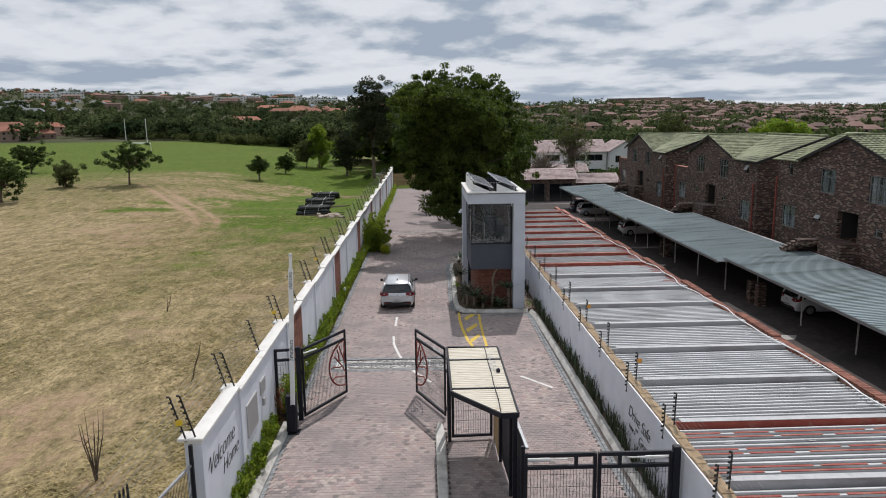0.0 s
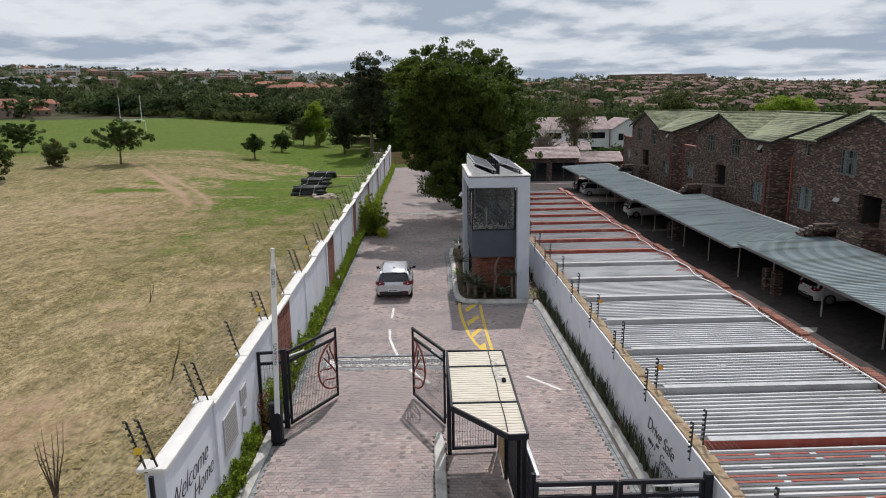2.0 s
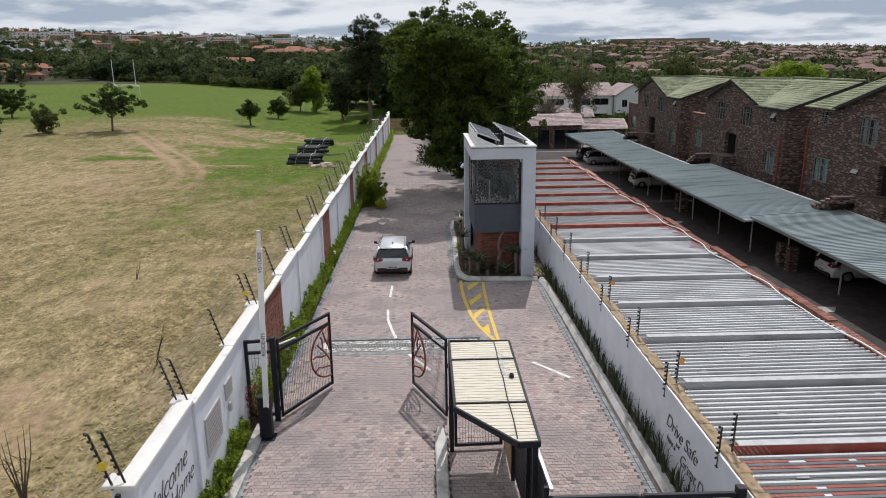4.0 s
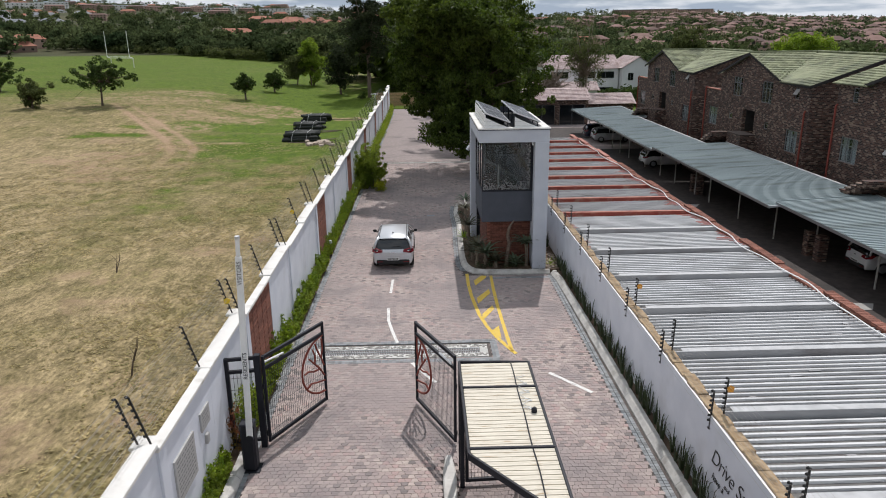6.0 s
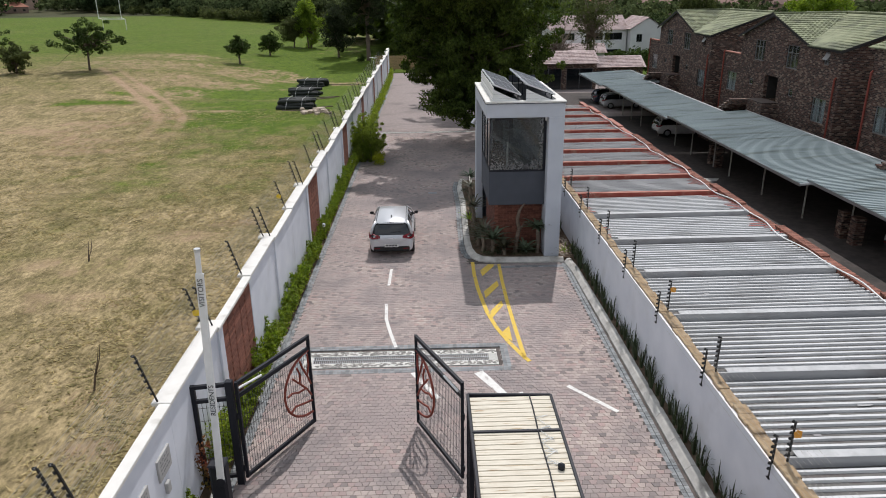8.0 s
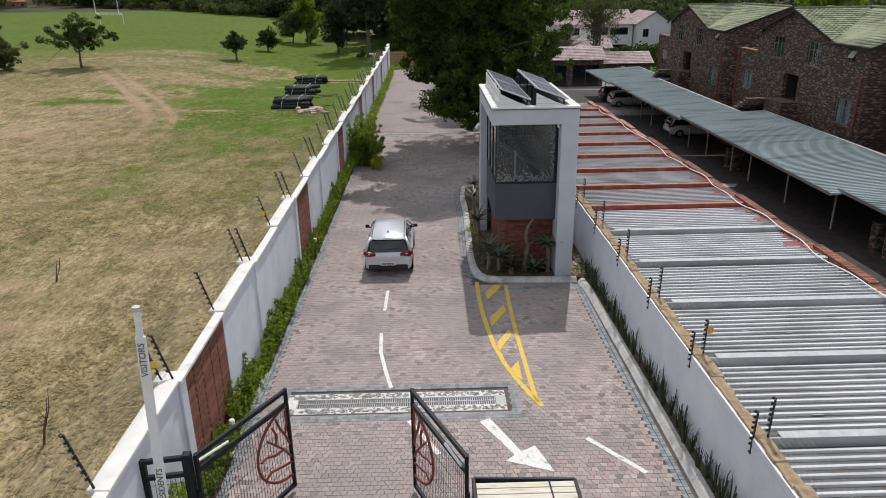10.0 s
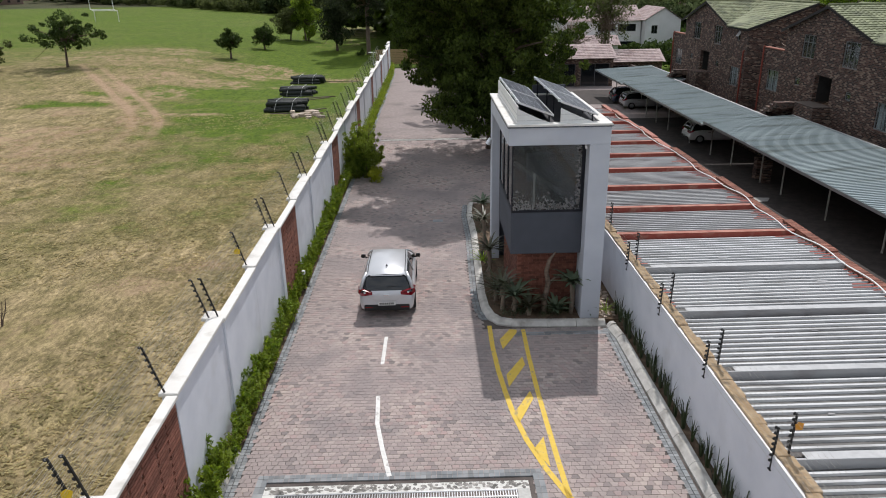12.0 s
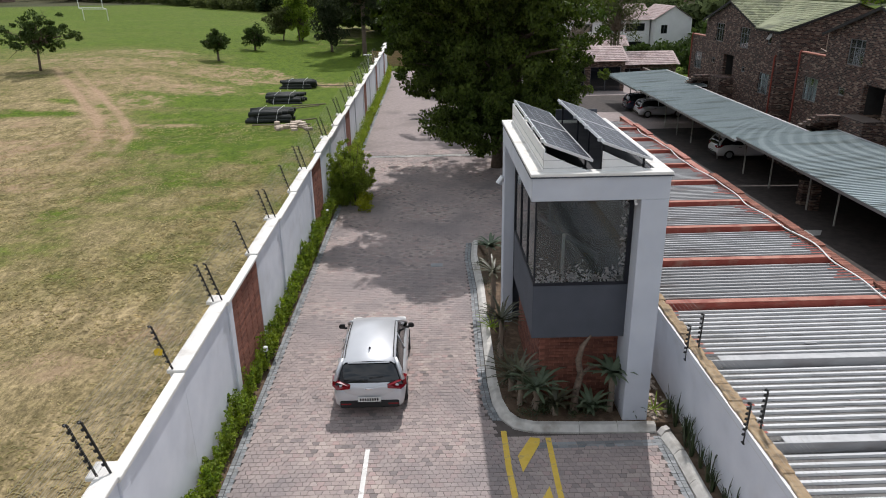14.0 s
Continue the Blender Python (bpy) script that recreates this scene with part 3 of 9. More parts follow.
def text_mesh(body, size, mat, extrude=0.004, shear=0.0, spacing=1.0, thin=0.0):
    """Lettering in the built-in font, as a mesh lying in the xy plane."""
    cu = bpy.data.curves.new("lettering", "FONT")
    cu.offset = -thin
    cu.body, cu.size, cu.extrude, cu.shear, cu.space_character, cu.align_x = body, size, extrude, shear, spacing, "CENTER"
    tmp = bpy.data.objects.new("lettering", cu)
    scene.collection.objects.link(tmp)
    me = bpy.data.meshes.new_from_object(tmp.evaluated_get(bpy.context.evaluated_depsgraph_get()))
    bpy.data.objects.remove(tmp)
    bpy.data.curves.remove(cu)
    me.materials.clear()
    me.materials.append(mat)
    return me


def lettering(body, size, mat, m, parent, label="", **k):
    me = text_mesh(body, size, mat, **k)
    me.transform(m)
    return part("lettering", me, mat, parent, label)


def smoothstep(a, b, x):
    t = min(1.0, max(0.0, (x - a) / (b - a)))
    return t * t * (3 - 2 * t)


# ------------------------------------------------------------ the lie of the land
def gz(y):
    """Level of the drive."""
    return -0.1 - 0.012 * (min(max(y, -40), 112) - 22)


def gz_low(y):
    """Level of the lower yard beside the drive."""
    return -1.05 - 0.012 * (min(max(y, -40), 112) - 27)


TERRACE = ((30, 0.12), (60, 0.15), (74, 0.85), (92, 1.6), (115, 1.75), (150, 1.8), (195, 1.96))   # distance, level of the playing field


def hollow_z(y):
    """Level of the low ground at the end of the drive."""
    z = gz(min(y, 95)) - 0.06
    return z + 0.030 * (min(max(y, 95), 195) - 95) + 0.012 * max(0, min(y, 300) - 195)


def field_z(y, x=-30):
    """The field: level beside the wall, a low terrace further out, a hollow where the wall ends."""
    if y > 195:
        return hollow_z(y)
    out = float(np.interp(y, [p[0] for p in TERRACE], [p[1] for p in TERRACE]))
    low = 0.12 + (min(hollow_z(y), 0.12) - 0.12) * smoothstep(64, 97, y) if y < 120 else hollow_z(y)
    return out + (min(low, out) - out) * smoothstep(-38, -13, x)


RIDGE = ((-40, 78), (-30, 74), (-19, 66), (-11, 62), (-6, 54), (0, 44), (9, 38), (14, 42), (22, 37), (26, 28), (33, 22), (50, 22))   # bearing, height of the skyline at 1500 m


def far_z(x, y):
    a, r = math.degrees(math.atan2(x, max(y, 1))), math.hypot(x, y)
    top = RIDGE[-1][1]
    for (a0, z0), (a1, z1) in zip(RIDGE, RIDGE[1:]):
        if a0 <= a <= a1:
            top = z0 + (z1 - z0) * (a - a0) / (a1 - a0)
            break
    if a < RIDGE[0][0]:
        top = RIDGE[0][1]
    t = smoothstep(-9, 8, a)
    foot = 3.0 * (1 - t) - 1.6 * t
    if r < 330:
        return foot
    return foot + (top - foot) * min(1.0, (r - 330) / 1170) ** 1.08


def land(x, y):
    if x < 7:
        near = field_z(y, x)
        if -5.2 < x < 5.7:
            near = min(near, gz(y)) - 0.35
    else:
        near = gz_low(y) - 0.05
    return near + (far_z(x, y) - near) * smoothstep(150 if x > 0 else 230, 340, math.hypot(x, y))


xs = sorted(set([-4000, -2500, -1700, -1200, -900, -700, -560, -460, -380, -320, -270, -230, -200, -175, -150, -130, -112, -96, -82, -70, -60, -52, -45, -39, -34, -29, -25, -21,
                 -18, -15, -12.5, -10.5, -9, -7.5, -6.3, -5.35, -5.15, 5.62, 5.78, 7.2, 10, 14, 18, 23, 30, 40, 55, 75, 100, 130, 170, 220, 280, 360, 460, 580, 720, 900, 1150, 1500, 2000, 2800, 4000]))
ys = sorted(set([-120, -60, -30] + list(range(-20, 100, 4)) + list(range(100, 240, 7)) + [248, 262, 280, 300, 325, 350, 380, 420, 470, 530, 600, 690, 800, 920, 1060, 1220, 1400, 1600, 1900, 2300, 2800, 3500, 4500]))
gr = Geo()
gr.v = [(x, y, land(x, y) + (noise.noise(Vector((x * 0.11, y * 0.11, 0))) * 0.10 if x < -7 and y < 240 else 0)
         + (noise.noise(Vector((x * 0.004, y * 0.004, 3))) * 3 if y > 480 else 0)) for y in ys for x in xs]
nx = len(xs)
gr.f = [(j * nx + i, j * nx + i + 1, (j + 1) * nx + i + 1, (j + 1) * nx + i) for j in range(len(ys) - 1) for i in range(nx - 1)]
ground = solo("ground", gr, M["field"], "mown veld field, green far off and straw-dry near, rolling up to distant hills", "ground", kind="structure", smooth=True)


# ------------------------------------------------------------ the drive
WALL_X, RIGHT_X = -4.93, 5.55          # faces of the two boundary walls
LEFT_EDGE, RIGHT_EDGE = -4.55, 5.05    # edges of the paving


def sloped(geo):
    """Lays a flat piece on the fall of the drive."""
    geo.v = [(x, y, z + gz(y)) for x, y, z in geo.v]
    return geo


# planting island round the guardhouse
ISLAND = [(1.50, 42.6), (1.36, 41.0), (1.40, 38.0), (1.33, 35.0), (1.27, 32.0), (1.31, 31.0), (1.45, 30.35), (1.72, 29.95), (2.15, 29.78), (3.2, 29.72), (4.95, 29.66), (5.12, 29.66)]


def island_left(y):
    for (xa, ya), (xb, yb) in zip(ISLAND, ISLAND[1:]):
        if yb <= y <= ya:
            return xa + (xb - xa) * (ya - y) / (ya - yb + 1e-9)
    return 9.0


def on_paving(x, y):
    right = RIGHT_EDGE
    if 29.66 < y < 42.6:
        right = island_left(y) + 0.0
        if 29.66 < y < 30.0 and x > 1.3:
            return False
    elif 42.6 <= y < 52:
        right = 5.0
    return LEFT_EDGE + 0.24 < x < right - 0.24 and not (-3.85 < x < 1.80 and 21.75 < y < 22.85) and not (-4.3 < x < 4.8 and 58.1 < y < 58.75) and not (0.08 < x < 0.42 and y < 16.2)


drive = thing("road", "drive of pinkish-grey interlocking clay pavers between two walls", "driveway", kind="structure")
ROOTS[drive] = Matrix()
slab = Geo()
rows = [-30 + 2 * i for i in range(46)] + [62 + 4 * i for i in range(12)]
bend = lambda y: 0.0 if y < 96 else -0.012 * (y - 96) ** 1.5
for y0, y1 in zip(rows, rows[1:]):
    x0, x1 = LEFT_EDGE - 0.05, RIGHT_EDGE + 0.55
    slab.quad((x0 + bend(y0), y0, gz(y0) - 0.022), (x1 + bend(y0), y0, gz(y0) - 0.022), (x1 + bend(y1), y1, gz(y1) - 0.022), (x0 + bend(y1), y1, gz(y1) - 0.022))
part("bedding", slab, M["joint"], drive, "sand-filled joints")
far_pav = Geo()
for y0, y1 in zip(rows, rows[1:]):
    if y0 >= 60:
        far_pav.quad((LEFT_EDGE + bend(y0), y0, gz(y0)), (4.9 + bend(y0), y0, gz(y0)), (4.9 + bend(y1), y1, gz(y1)), (LEFT_EDGE + bend(y1), y1, gz(y1)))
part("far_paving", far_pav, M["far_paving"], drive)

PW, PH, WAIST = 0.150, 0.138, 0.011


def paver_outline(up):
    """A bottle-shaped interlocking paver, wide at one end and narrow at the other."""
    w, h, g, s = PW / 2, PH / 2, 0.0052, WAIST if up else -WAIST
    return [(-w + s + g, -h + g), (w - s - g, -h + g), (w - s - g, -0.024), (w + s - g, 0.024), (w + s - g, h - g), (-w - s + g, h - g), (-w - s + g, 0.024), (-w + s + g, -0.024)]


OUT = {k: paver_outline(k) for k in (True, False)}
spots = []
row = 0
y = 6.4
while y < 60.2:
    x = -4.6 + (PW / 2 if row % 2 else 0)
    col = 0
    while x < 5.2:
        if on_paving(x, y):
            spots.append((x, y, (col + row) % 2 == 0))
        x += PW
        col += 1
    y += PH
    row += 1
rng = random.Random(5)
single = [s for s in spots if 22.9 < s[1] < 24.4 and -3.0 < s[0] < 1.2][:300]
single_set = set(single)
rest = Geo()
for x, y, up in spots:
    if (x, y, up) in single_set:
        continue
    z = gz(y) + rng.uniform(-0.0025, 0.0025)
    tx, ty = rng.uniform(-0.012, 0.012), rng.uniform(-0.012, 0.012)
    k = len(rest.v)
    o = OUT[up]
    rest.v += [(x + a * 1.01, y + b * 1.01, z - 0.02) for a, b in o] + [(x + a, y + b, z + a * tx + b * ty) for a, b in o]
    rest.f.append(tuple(range(k + 8, k + 16)))
    rest.f += [(k + i, k + (i + 1) % 8, k + 8 + (i + 1) % 8, k + 8 + i) for i in range(8)]
part("pavers", rest, M["paver"], drive, kind="stuff")

# grey edging courses
edge = Geo()
for side in (0, 1):
    for c in range(2):
        y = 6.0
        while y < 100:
            L = 0.11 if y < 45 else (0.21 if y < 60 else 2.0)
            x = LEFT_EDGE + 0.06 + c * 0.112 if side == 0 else RIGHT_EDGE - 0.06 - c * 0.112
            if side == 1 and 29.5 < y < 42.7:
                x = island_left(y) - 0.07 - c * 0.112 if y > 30.2 else 99
            if x < 50 and not (side == 1 and y > 52):
                zz = gz(y) + rng.uniform(-0.002, 0.003)
                edge.box(x - 0.049 + bend(y), x + 0.049 + bend(y), y + 0.006, y + L - 0.006, zz - 0.03, zz)
            y += L
x = 2.0
while x < 4.9:
    for c in range(2):
        edge.box(x + 0.004, x + 0.206, 29.30 - c * 0.112, 29.40 - c * 0.112, gz(29.3) - 0.03, gz(29.3) + 0.003)
    x += 0.21
for cx0, cx1, cy0, cy1 in ((-3.95, 1.90, 21.50, 21.72), (-3.95, 1.90, 22.88, 23.1)):
    x = cx0
    while x < cx1:
        for c in range(2):
            edge.box(x + 0.004, x + 0.106, cy0 + c * 0.112, cy0 + 0.106 + c * 0.112, gz(cy0) - 0.03, gz(cy0) + 0.005)
        x += 0.11
y = 21.72
while y < 22.88:
    for x in (-3.95, -3.84 - 0.004, 1.80, 1.91):
        edge.box(x, x + 0.104, y + 0.004, y + 0.2, gz(y) - 0.03, gz(y) + 0.004)
    y += 0.205
part("edging_pavers", edge, M["edging"], drive, "blue-grey edging pavers", kind="stuff")


# ------------------------------------------------------------ road paint
def painted(name, outline, mat, label, category="road marking", group="road markings"):
    g = Geo()
    g.prism(outline, 0.003, 0.0075)
    return solo(name, sloped(g), mat, label, category, group)


def strip(pts, w):
    """The outline of a painted line of width w along pts."""
    pts = [Vector((*p, 0)) for p in pts]
    l, r = [], []
    for i, p in enumerate(pts):
        d = (pts[min(i + 1, len(pts) - 1)] - pts[max(i - 1, 0)]).normalized()
        n = Vector((-d.y, d.x, 0))
        l.append((p + n * w / 2)[:2])
        r.append((p - n * w / 2)[:2])
    return l + r[::-1]


painted("lane_line", strip([(-1.63, 27.7), (-1.61, 29.31)], 0.10), M["road_white"], "short white painted lane dash on clay pavers")
painted("lane_line", strip([(-1.20, 22.98), (-1.40, 23.9), (-1.58, 24.9), (-1.64, 26.1)], 0.10), M["road_white"], "bent white painted lane dash on clay pavers")
painted("lane_line", strip([(-0.02, 20.15), (-0.70, 21.47)], 0.12), M["road_white"], "slanting white painted lane dash on clay pavers")
painted("lane_line", strip([(3.34, 20.60), (4.32, 19.33)], 0.12), M["road_white"], "slanting white painted lane dash on clay pavers")
painted("direction_arrow", [(0.96, 21.35), (1.21, 21.50), (1.80, 20.17), (2.13, 20.37), (2.42, 19.44), (1.42, 19.86), (1.64, 20.05)], M["road_white"], "worn white painted direction arrow on clay pavers", "road arrow")
painted("island_outline", strip([(1.47, 29.87), (1.45, 28.5), (1.49, 27.2), (1.56, 26.2), (1.65, 25.2), (1.84, 24.1), (2.11, 23.1), (2.40, 22.29), (2.54, 21.95)], 0.13), M["road_yellow"], "curved yellow painted line of a ghost island")
painted("island_outline", strip([(2.45, 29.57), (2.40, 28.0), (2.38, 26.2), (2.39, 24.7), (2.41, 23.3), (2.44, 22.1)], 0.12), M["road_yellow"], "straight yellow painted line of a ghost island")
for outline in ([(1.69, 28.95), (2.05, 29.60), (2.26, 29.56), (2.23, 29.36), (1.73, 28.38)], [(1.68, 26.98), (2.22, 27.93), (2.24, 27.48), (1.68, 26.36)], [(1.71, 25.25), (2.19, 26.16), (2.23, 25.81), (1.75, 24.77)]):
    painted("island_stripe", outline, M["road_yellow"], "slanting yellow painted stripe of a ghost island", group="ghost island stripes")
painted("island_stripe", [(1.94, 23.76), (2.23, 24.22), (2.21, 23.14)], M["road_yellow"], "small yellow painted wedge of a ghost island", group="ghost island stripes")


# ------------------------------------------------------------ drains
def drain(x0, x1, y0, y1, pebbled):
    d = thing("drain_channel", "channel drain with iron grates set in pebbled concrete" if pebbled else "narrow pale channel drain with a grate across the drive", "drain", at=((x0 + x1) / 2, (y0 + y1) / 2, gz(y0)), group="drains")
    b = 0.25 if pebbled else 0.13
    g = Geo()
    for bx in ((x0, x1, y0, y0 + b), (x0, x1, y1 - b, y1), (x0, x0 + b, y0 + b, y1 - b), (x1 - b, x1, y0 + b, y1 - b)):
        g.box(*bx, -0.05, 0.004)
    part("surround", sloped(g), M["pebble"] if pebbled else M["kerb"], d, "pale concrete surround", bevel=0.004)
    if pebbled:
        r = random.Random(3)
        g = Geo()
        for _ in range(520):
            px, py = r.uniform(x0 + 0.03, x1 - 0.03), r.choice((r.uniform(y0 + 0.03, y0 + b - 0.03), r.uniform(y1 - b + 0.03, y1 - 0.03)))
            a, s = r.uniform(0, 3), r.uniform(0.025, 0.055)
            n = 6
            g.prism([(px + math.cos(a + 2 * math.pi * i / n) * s * r.uniform(0.7, 1.2), py + math.sin(a + 2 * math.pi * i / n) * s * 0.8) for i in range(n)], 0.002, 0.012, bottom=False)
        part("pebbles", sloped(g), M["pebble_dark"], d, "embedded river pebbles", kind="stuff")
    g = Geo()
    g.box(x0 + b, x1 - b, y0 + b, y1 - b, -0.12, -0.06)
    part("channel", sloped(g), M["dark"], d)
    n = 7 if pebbled else 9
    L = (x1 - x0 - 2 * b) / n
    for i in range(n):
        g = Geo()
        a = x0 + b + i * L
        k = 0
        while k * 0.055 < L - 0.03:
            g.box(a + 0.01 + k * 0.055, a + 0.025 + k * 0.055, y0 + b, y1 - b, -0.03, 0.0)
            k += 1
        for yy in (y0 + b, (y0 + y1) / 2 - 0.01, y1 - b - 0.02):
            g.box(a + 0.005, a + L - 0.005, yy, yy + 0.02, -0.03, 0.001)
        part("grate", sloped(g), M["galv"], d)


drain(-3.74, 1.68, 21.84, 22.74, True)
drain(-4.2, 4.7, 58.2, 58.65, False)


# ------------------------------------------------------------ kerbs
def kerb_run(pts, name, label, w=0.24, h=0.15, step=1.0, group="kerbs"):
    """Sloping-faced kerb stones laid end to end; the road lies to the left of the line of travel."""
    k = thing(name, label, "kerb", at=(*pts[0], gz(pts[0][1])), group=group, kind="structure")
    dense = []
    for a, b in zip(pts, pts[1:]):
        n = max(1, round(math.dist(a, b) / step))
        dense += [(a[0] + (b[0] - a[0]) * i / n, a[1] + (b[1] - a[1]) * i / n) for i in range(n)]
    dense.append(pts[-1])
    for i, (a, b) in enumerate(zip(dense, dense[1:])):
        A, B = Vector((*a, gz(a[1]))), Vector((*b, gz(b[1])))
        d = (B - A).normalized()
        n = Vector((d.y, -d.x, 0)).normalized()
        A, B = A + d * 0.006, B - d * 0.006
        prof = [(0, -0.1), (0, 0.03), (0.09, h - 0.02), (0.12, h), (w, h), (w, -0.1)]
        g = Geo()
        v = [P + n * u + Vector((0, 0, z)) for P in (A, B) for u, z in prof]
        g.add(v, [tuple(range(6)), tuple(range(6, 12))[::-1]] + [(j, (j + 1) % 6, 6 + (j + 1) % 6, 6 + j)[::-1] for j in range(6)])
        part("kerb_stone", g, M["kerb"], k)
    return k


kerb_run([(RIGHT_EDGE + 0.15, 6.0), (RIGHT_EDGE + 0.08, 15.0), (RIGHT_EDGE + 0.05, 24.0), (RIGHT_EDGE, 28.8), (RIGHT_EDGE - 0.08, 29.45)], "kerb", "pale sloping concrete kerb along a planting strip")
kerb_run([(5.0, 29.5)] + ISLAND[::-1][1:], "kerb", "pale curved concrete kerb round the guardhouse planting island", step=0.9)
kerb_run([(LEFT_EDGE + 0.02, 23.9), (LEFT_EDGE + 0.0, 20.2)], "kerb", "short sloping concrete kerb by the open gate leaf")
kerb_run([(LEFT_EDGE + 0.12, 16.6), (LEFT_EDGE + 0.10, 7.0)], "kerb", "pale concrete kerb along a clipped hedge")
# raised median before the gates
g = Geo()
g.prism([(0.10, 7), (0.34, 7), (0.38, 15.6), (0.30, 16.25), (0.16, 16.25), (0.08, 15.6)], -0.1, 0.15)
solo("median_kerb", sloped(g), M["kerb"], "narrow raised concrete median between the car lane and the footway", "kerb", kind="structure", bevel=0.03)


# ------------------------------------------------------------ left boundary wall
def sheet_boxes(u0, u1, z0, z1, holes):
    """Splits a wall face into boxes that leave the holes open."""
    us = sorted({u0, u1, *[h[0] for h in holes], *[h[1] for h in holes]})
    zs = sorted({z0, z1, *[h[2] for h in holes], *[h[3] for h in holes]})
    for a, b in zip(us, us[1:]):
        run = None
        for c, d in zip(zs, zs[1:]):
            solid = not any(h[0] <= (a + b) / 2 <= h[1] and h[2] <= (c + d) / 2 <= h[3] for h in holes)
            if solid:
                run = (run[0], d) if run else (c, d)
            if run and (not solid or d == zs[-1]):
                yield a, b, run[0], run[1]
                run = None


def wall_top(i):
    """Top of the coping of panel i: each second panel sits a little higher than the one before it."""
    return 2.62 + 0.20 * math.exp(-i / 2.6) - 0.010 * max(i - 7, 0) - (0.055 if i % 2 else 0.0)


wall_left = thing("wall_left", "white plastered boundary wall in stepped panels with red brick infills", "wall", at=(WALL_X, 9.6, 0), kind="structure")
PITCH, WALL_START = 3.085, 9.66
N_PANEL = 31
bricks_single = 0
brick_rest = Geo()
shared_slip = Geo().box(-0.02, 0.02, -0.262, 0.262, -0.031, 0.031).mesh("brick", M["slip_single"])
panels = []
for i in range(N_PANEL):
    y0, y1 = WALL_START + i * PITCH, WALL_START + (i + 1) * PITCH
    top = wall_top(i)
    base = gz((y0 + y1) / 2) - 0.35
    W = WALL_X + bend((y0 + y1) / 2)
    is_brick, has_pier = i % 4 == 3, i % 2 == 1 or i == 0
    panels.append((y0, y1, top, is_brick))
    pier = 0.30
    g = Geo()
    if is_brick:
        g.box(W - 0.14, W - 0.045, y0 + pier - 0.02, y1 - 0.01, base, top - 0.085)
        part("infill", g, M["brick_back"], wall_left)
        courses = int((top - 0.12 - gz(y0)) / 0.082)
        for c in range(courses):
            z = top - 0.135 - c * 0.082
            n = 5
            for k in range(n):
                yy = y0 + pier + 0.012 + (k + 0.5) * (y1 - y0 - pier - 0.02) / n + (0.05 if c % 2 else -0.05) * (k % 2)
                if bricks_single < 300 and i in (3, 7):
                    ob = new("brick", shared_slip)
                    ob.parent, ob.matrix_parent_inverse = wall_left, ROOTS[wall_left].inverted()
                    ob.location = (WALL_X - 0.030, yy, z)
                    bricks_single += 1
                else:
                    brick_rest.box(W - 0.05, W - 0.010, yy - 0.262, yy + 0.262, z - 0.031, z + 0.031)
    else:
        g.box(W - (0.13 if i % 2 else 0.24), W, y0, y1, base, top - 0.07)
        part("panel", g, M["plaster"], wall_left, bevel=0.006)
    g = Geo()
    g.box(W - (0.15 if i % 2 else 0.29), W + 0.065, y0 - 0.03, y1 - 0.034, top - 0.075, top)
    part("coping", g, M["coping"], wall_left, bevel=0.010)
    if has_pier:
        g = Geo()
        g.box(W - 0.31, W + 0.055, y0 - 0.006, y0 + pier, base, top - 0.02)
        part("pier", g, M["plaster"], wall_left, bevel=0.01)
        g = Geo()
        g.box(W - 0.44, W + 0.10, y0 - 0.055, y0 + pier + 0.05, top - 0.02, top + 0.055)
        part("pier_cap", g, M["coping"], wall_left, bevel=0.012)
part("bricks", brick_rest, M["slip"], wall_left, kind="stuff")

# right boundary wall
wall_right = thing("wall_right", "smooth white plastered boundary wall with a rough rubble-mortar cap", "wall", at=(RIGHT_X, 6, 0), kind="structure")
g = Geo()
for y0 in range(-6, 62, 2):
    y1 = y0 + 2
    g.add([(x, y, z) for y, b in ((y0, gz(y0)), (y1, gz(y1))) for x, z in ((RIGHT_X, b - 1.6), (RIGHT_X + 0.2, b - 1.6), (RIGHT_X + 0.2, b + 1.98), (RIGHT_X, b + 1.98))],
          [(1, 2, 6, 5), (3, 7, 6, 2), (0, 4, 7, 3)] + ([(0, 3, 2, 1)] if y0 == -6 else []) + ([(4, 5, 6, 7)] if y0 == 60 else []))
part("wall_face", g, M["plaster"], wall_right)
g = Geo()
r = random.Random(9)
for k in range(220):
    y = -6 + k * 0.31
    h = gz(y) + 1.98
    g.box(RIGHT_X + 0.035 + r.uniform(-0.01, 0.02), RIGHT_X + 0.27 + r.uniform(-0.02, 0.05), y, y + 0.33, h - 0.03, h + 0.055 + r.uniform(-0.02, 0.025))
part("rubble_cap", g, M["mulch"], wall_right, "brown mortar and rubble cap", bevel=0.012)
g = Geo()
for y0 in range(-6, 62, 2):
    g.quad((RIGHT_X - 0.004, y0, gz(y0) + 1.985), (RIGHT_X + 0.035, y0, gz(y0) + 1.985), (RIGHT_X + 0.035, y0 + 2, gz(y0 + 2) + 1.985), (RIGHT_X - 0.004, y0 + 2, gz(y0 + 2) + 1.985))
part("wall_edge", g, M["white_paint"], wall_right, "white painted top edge")

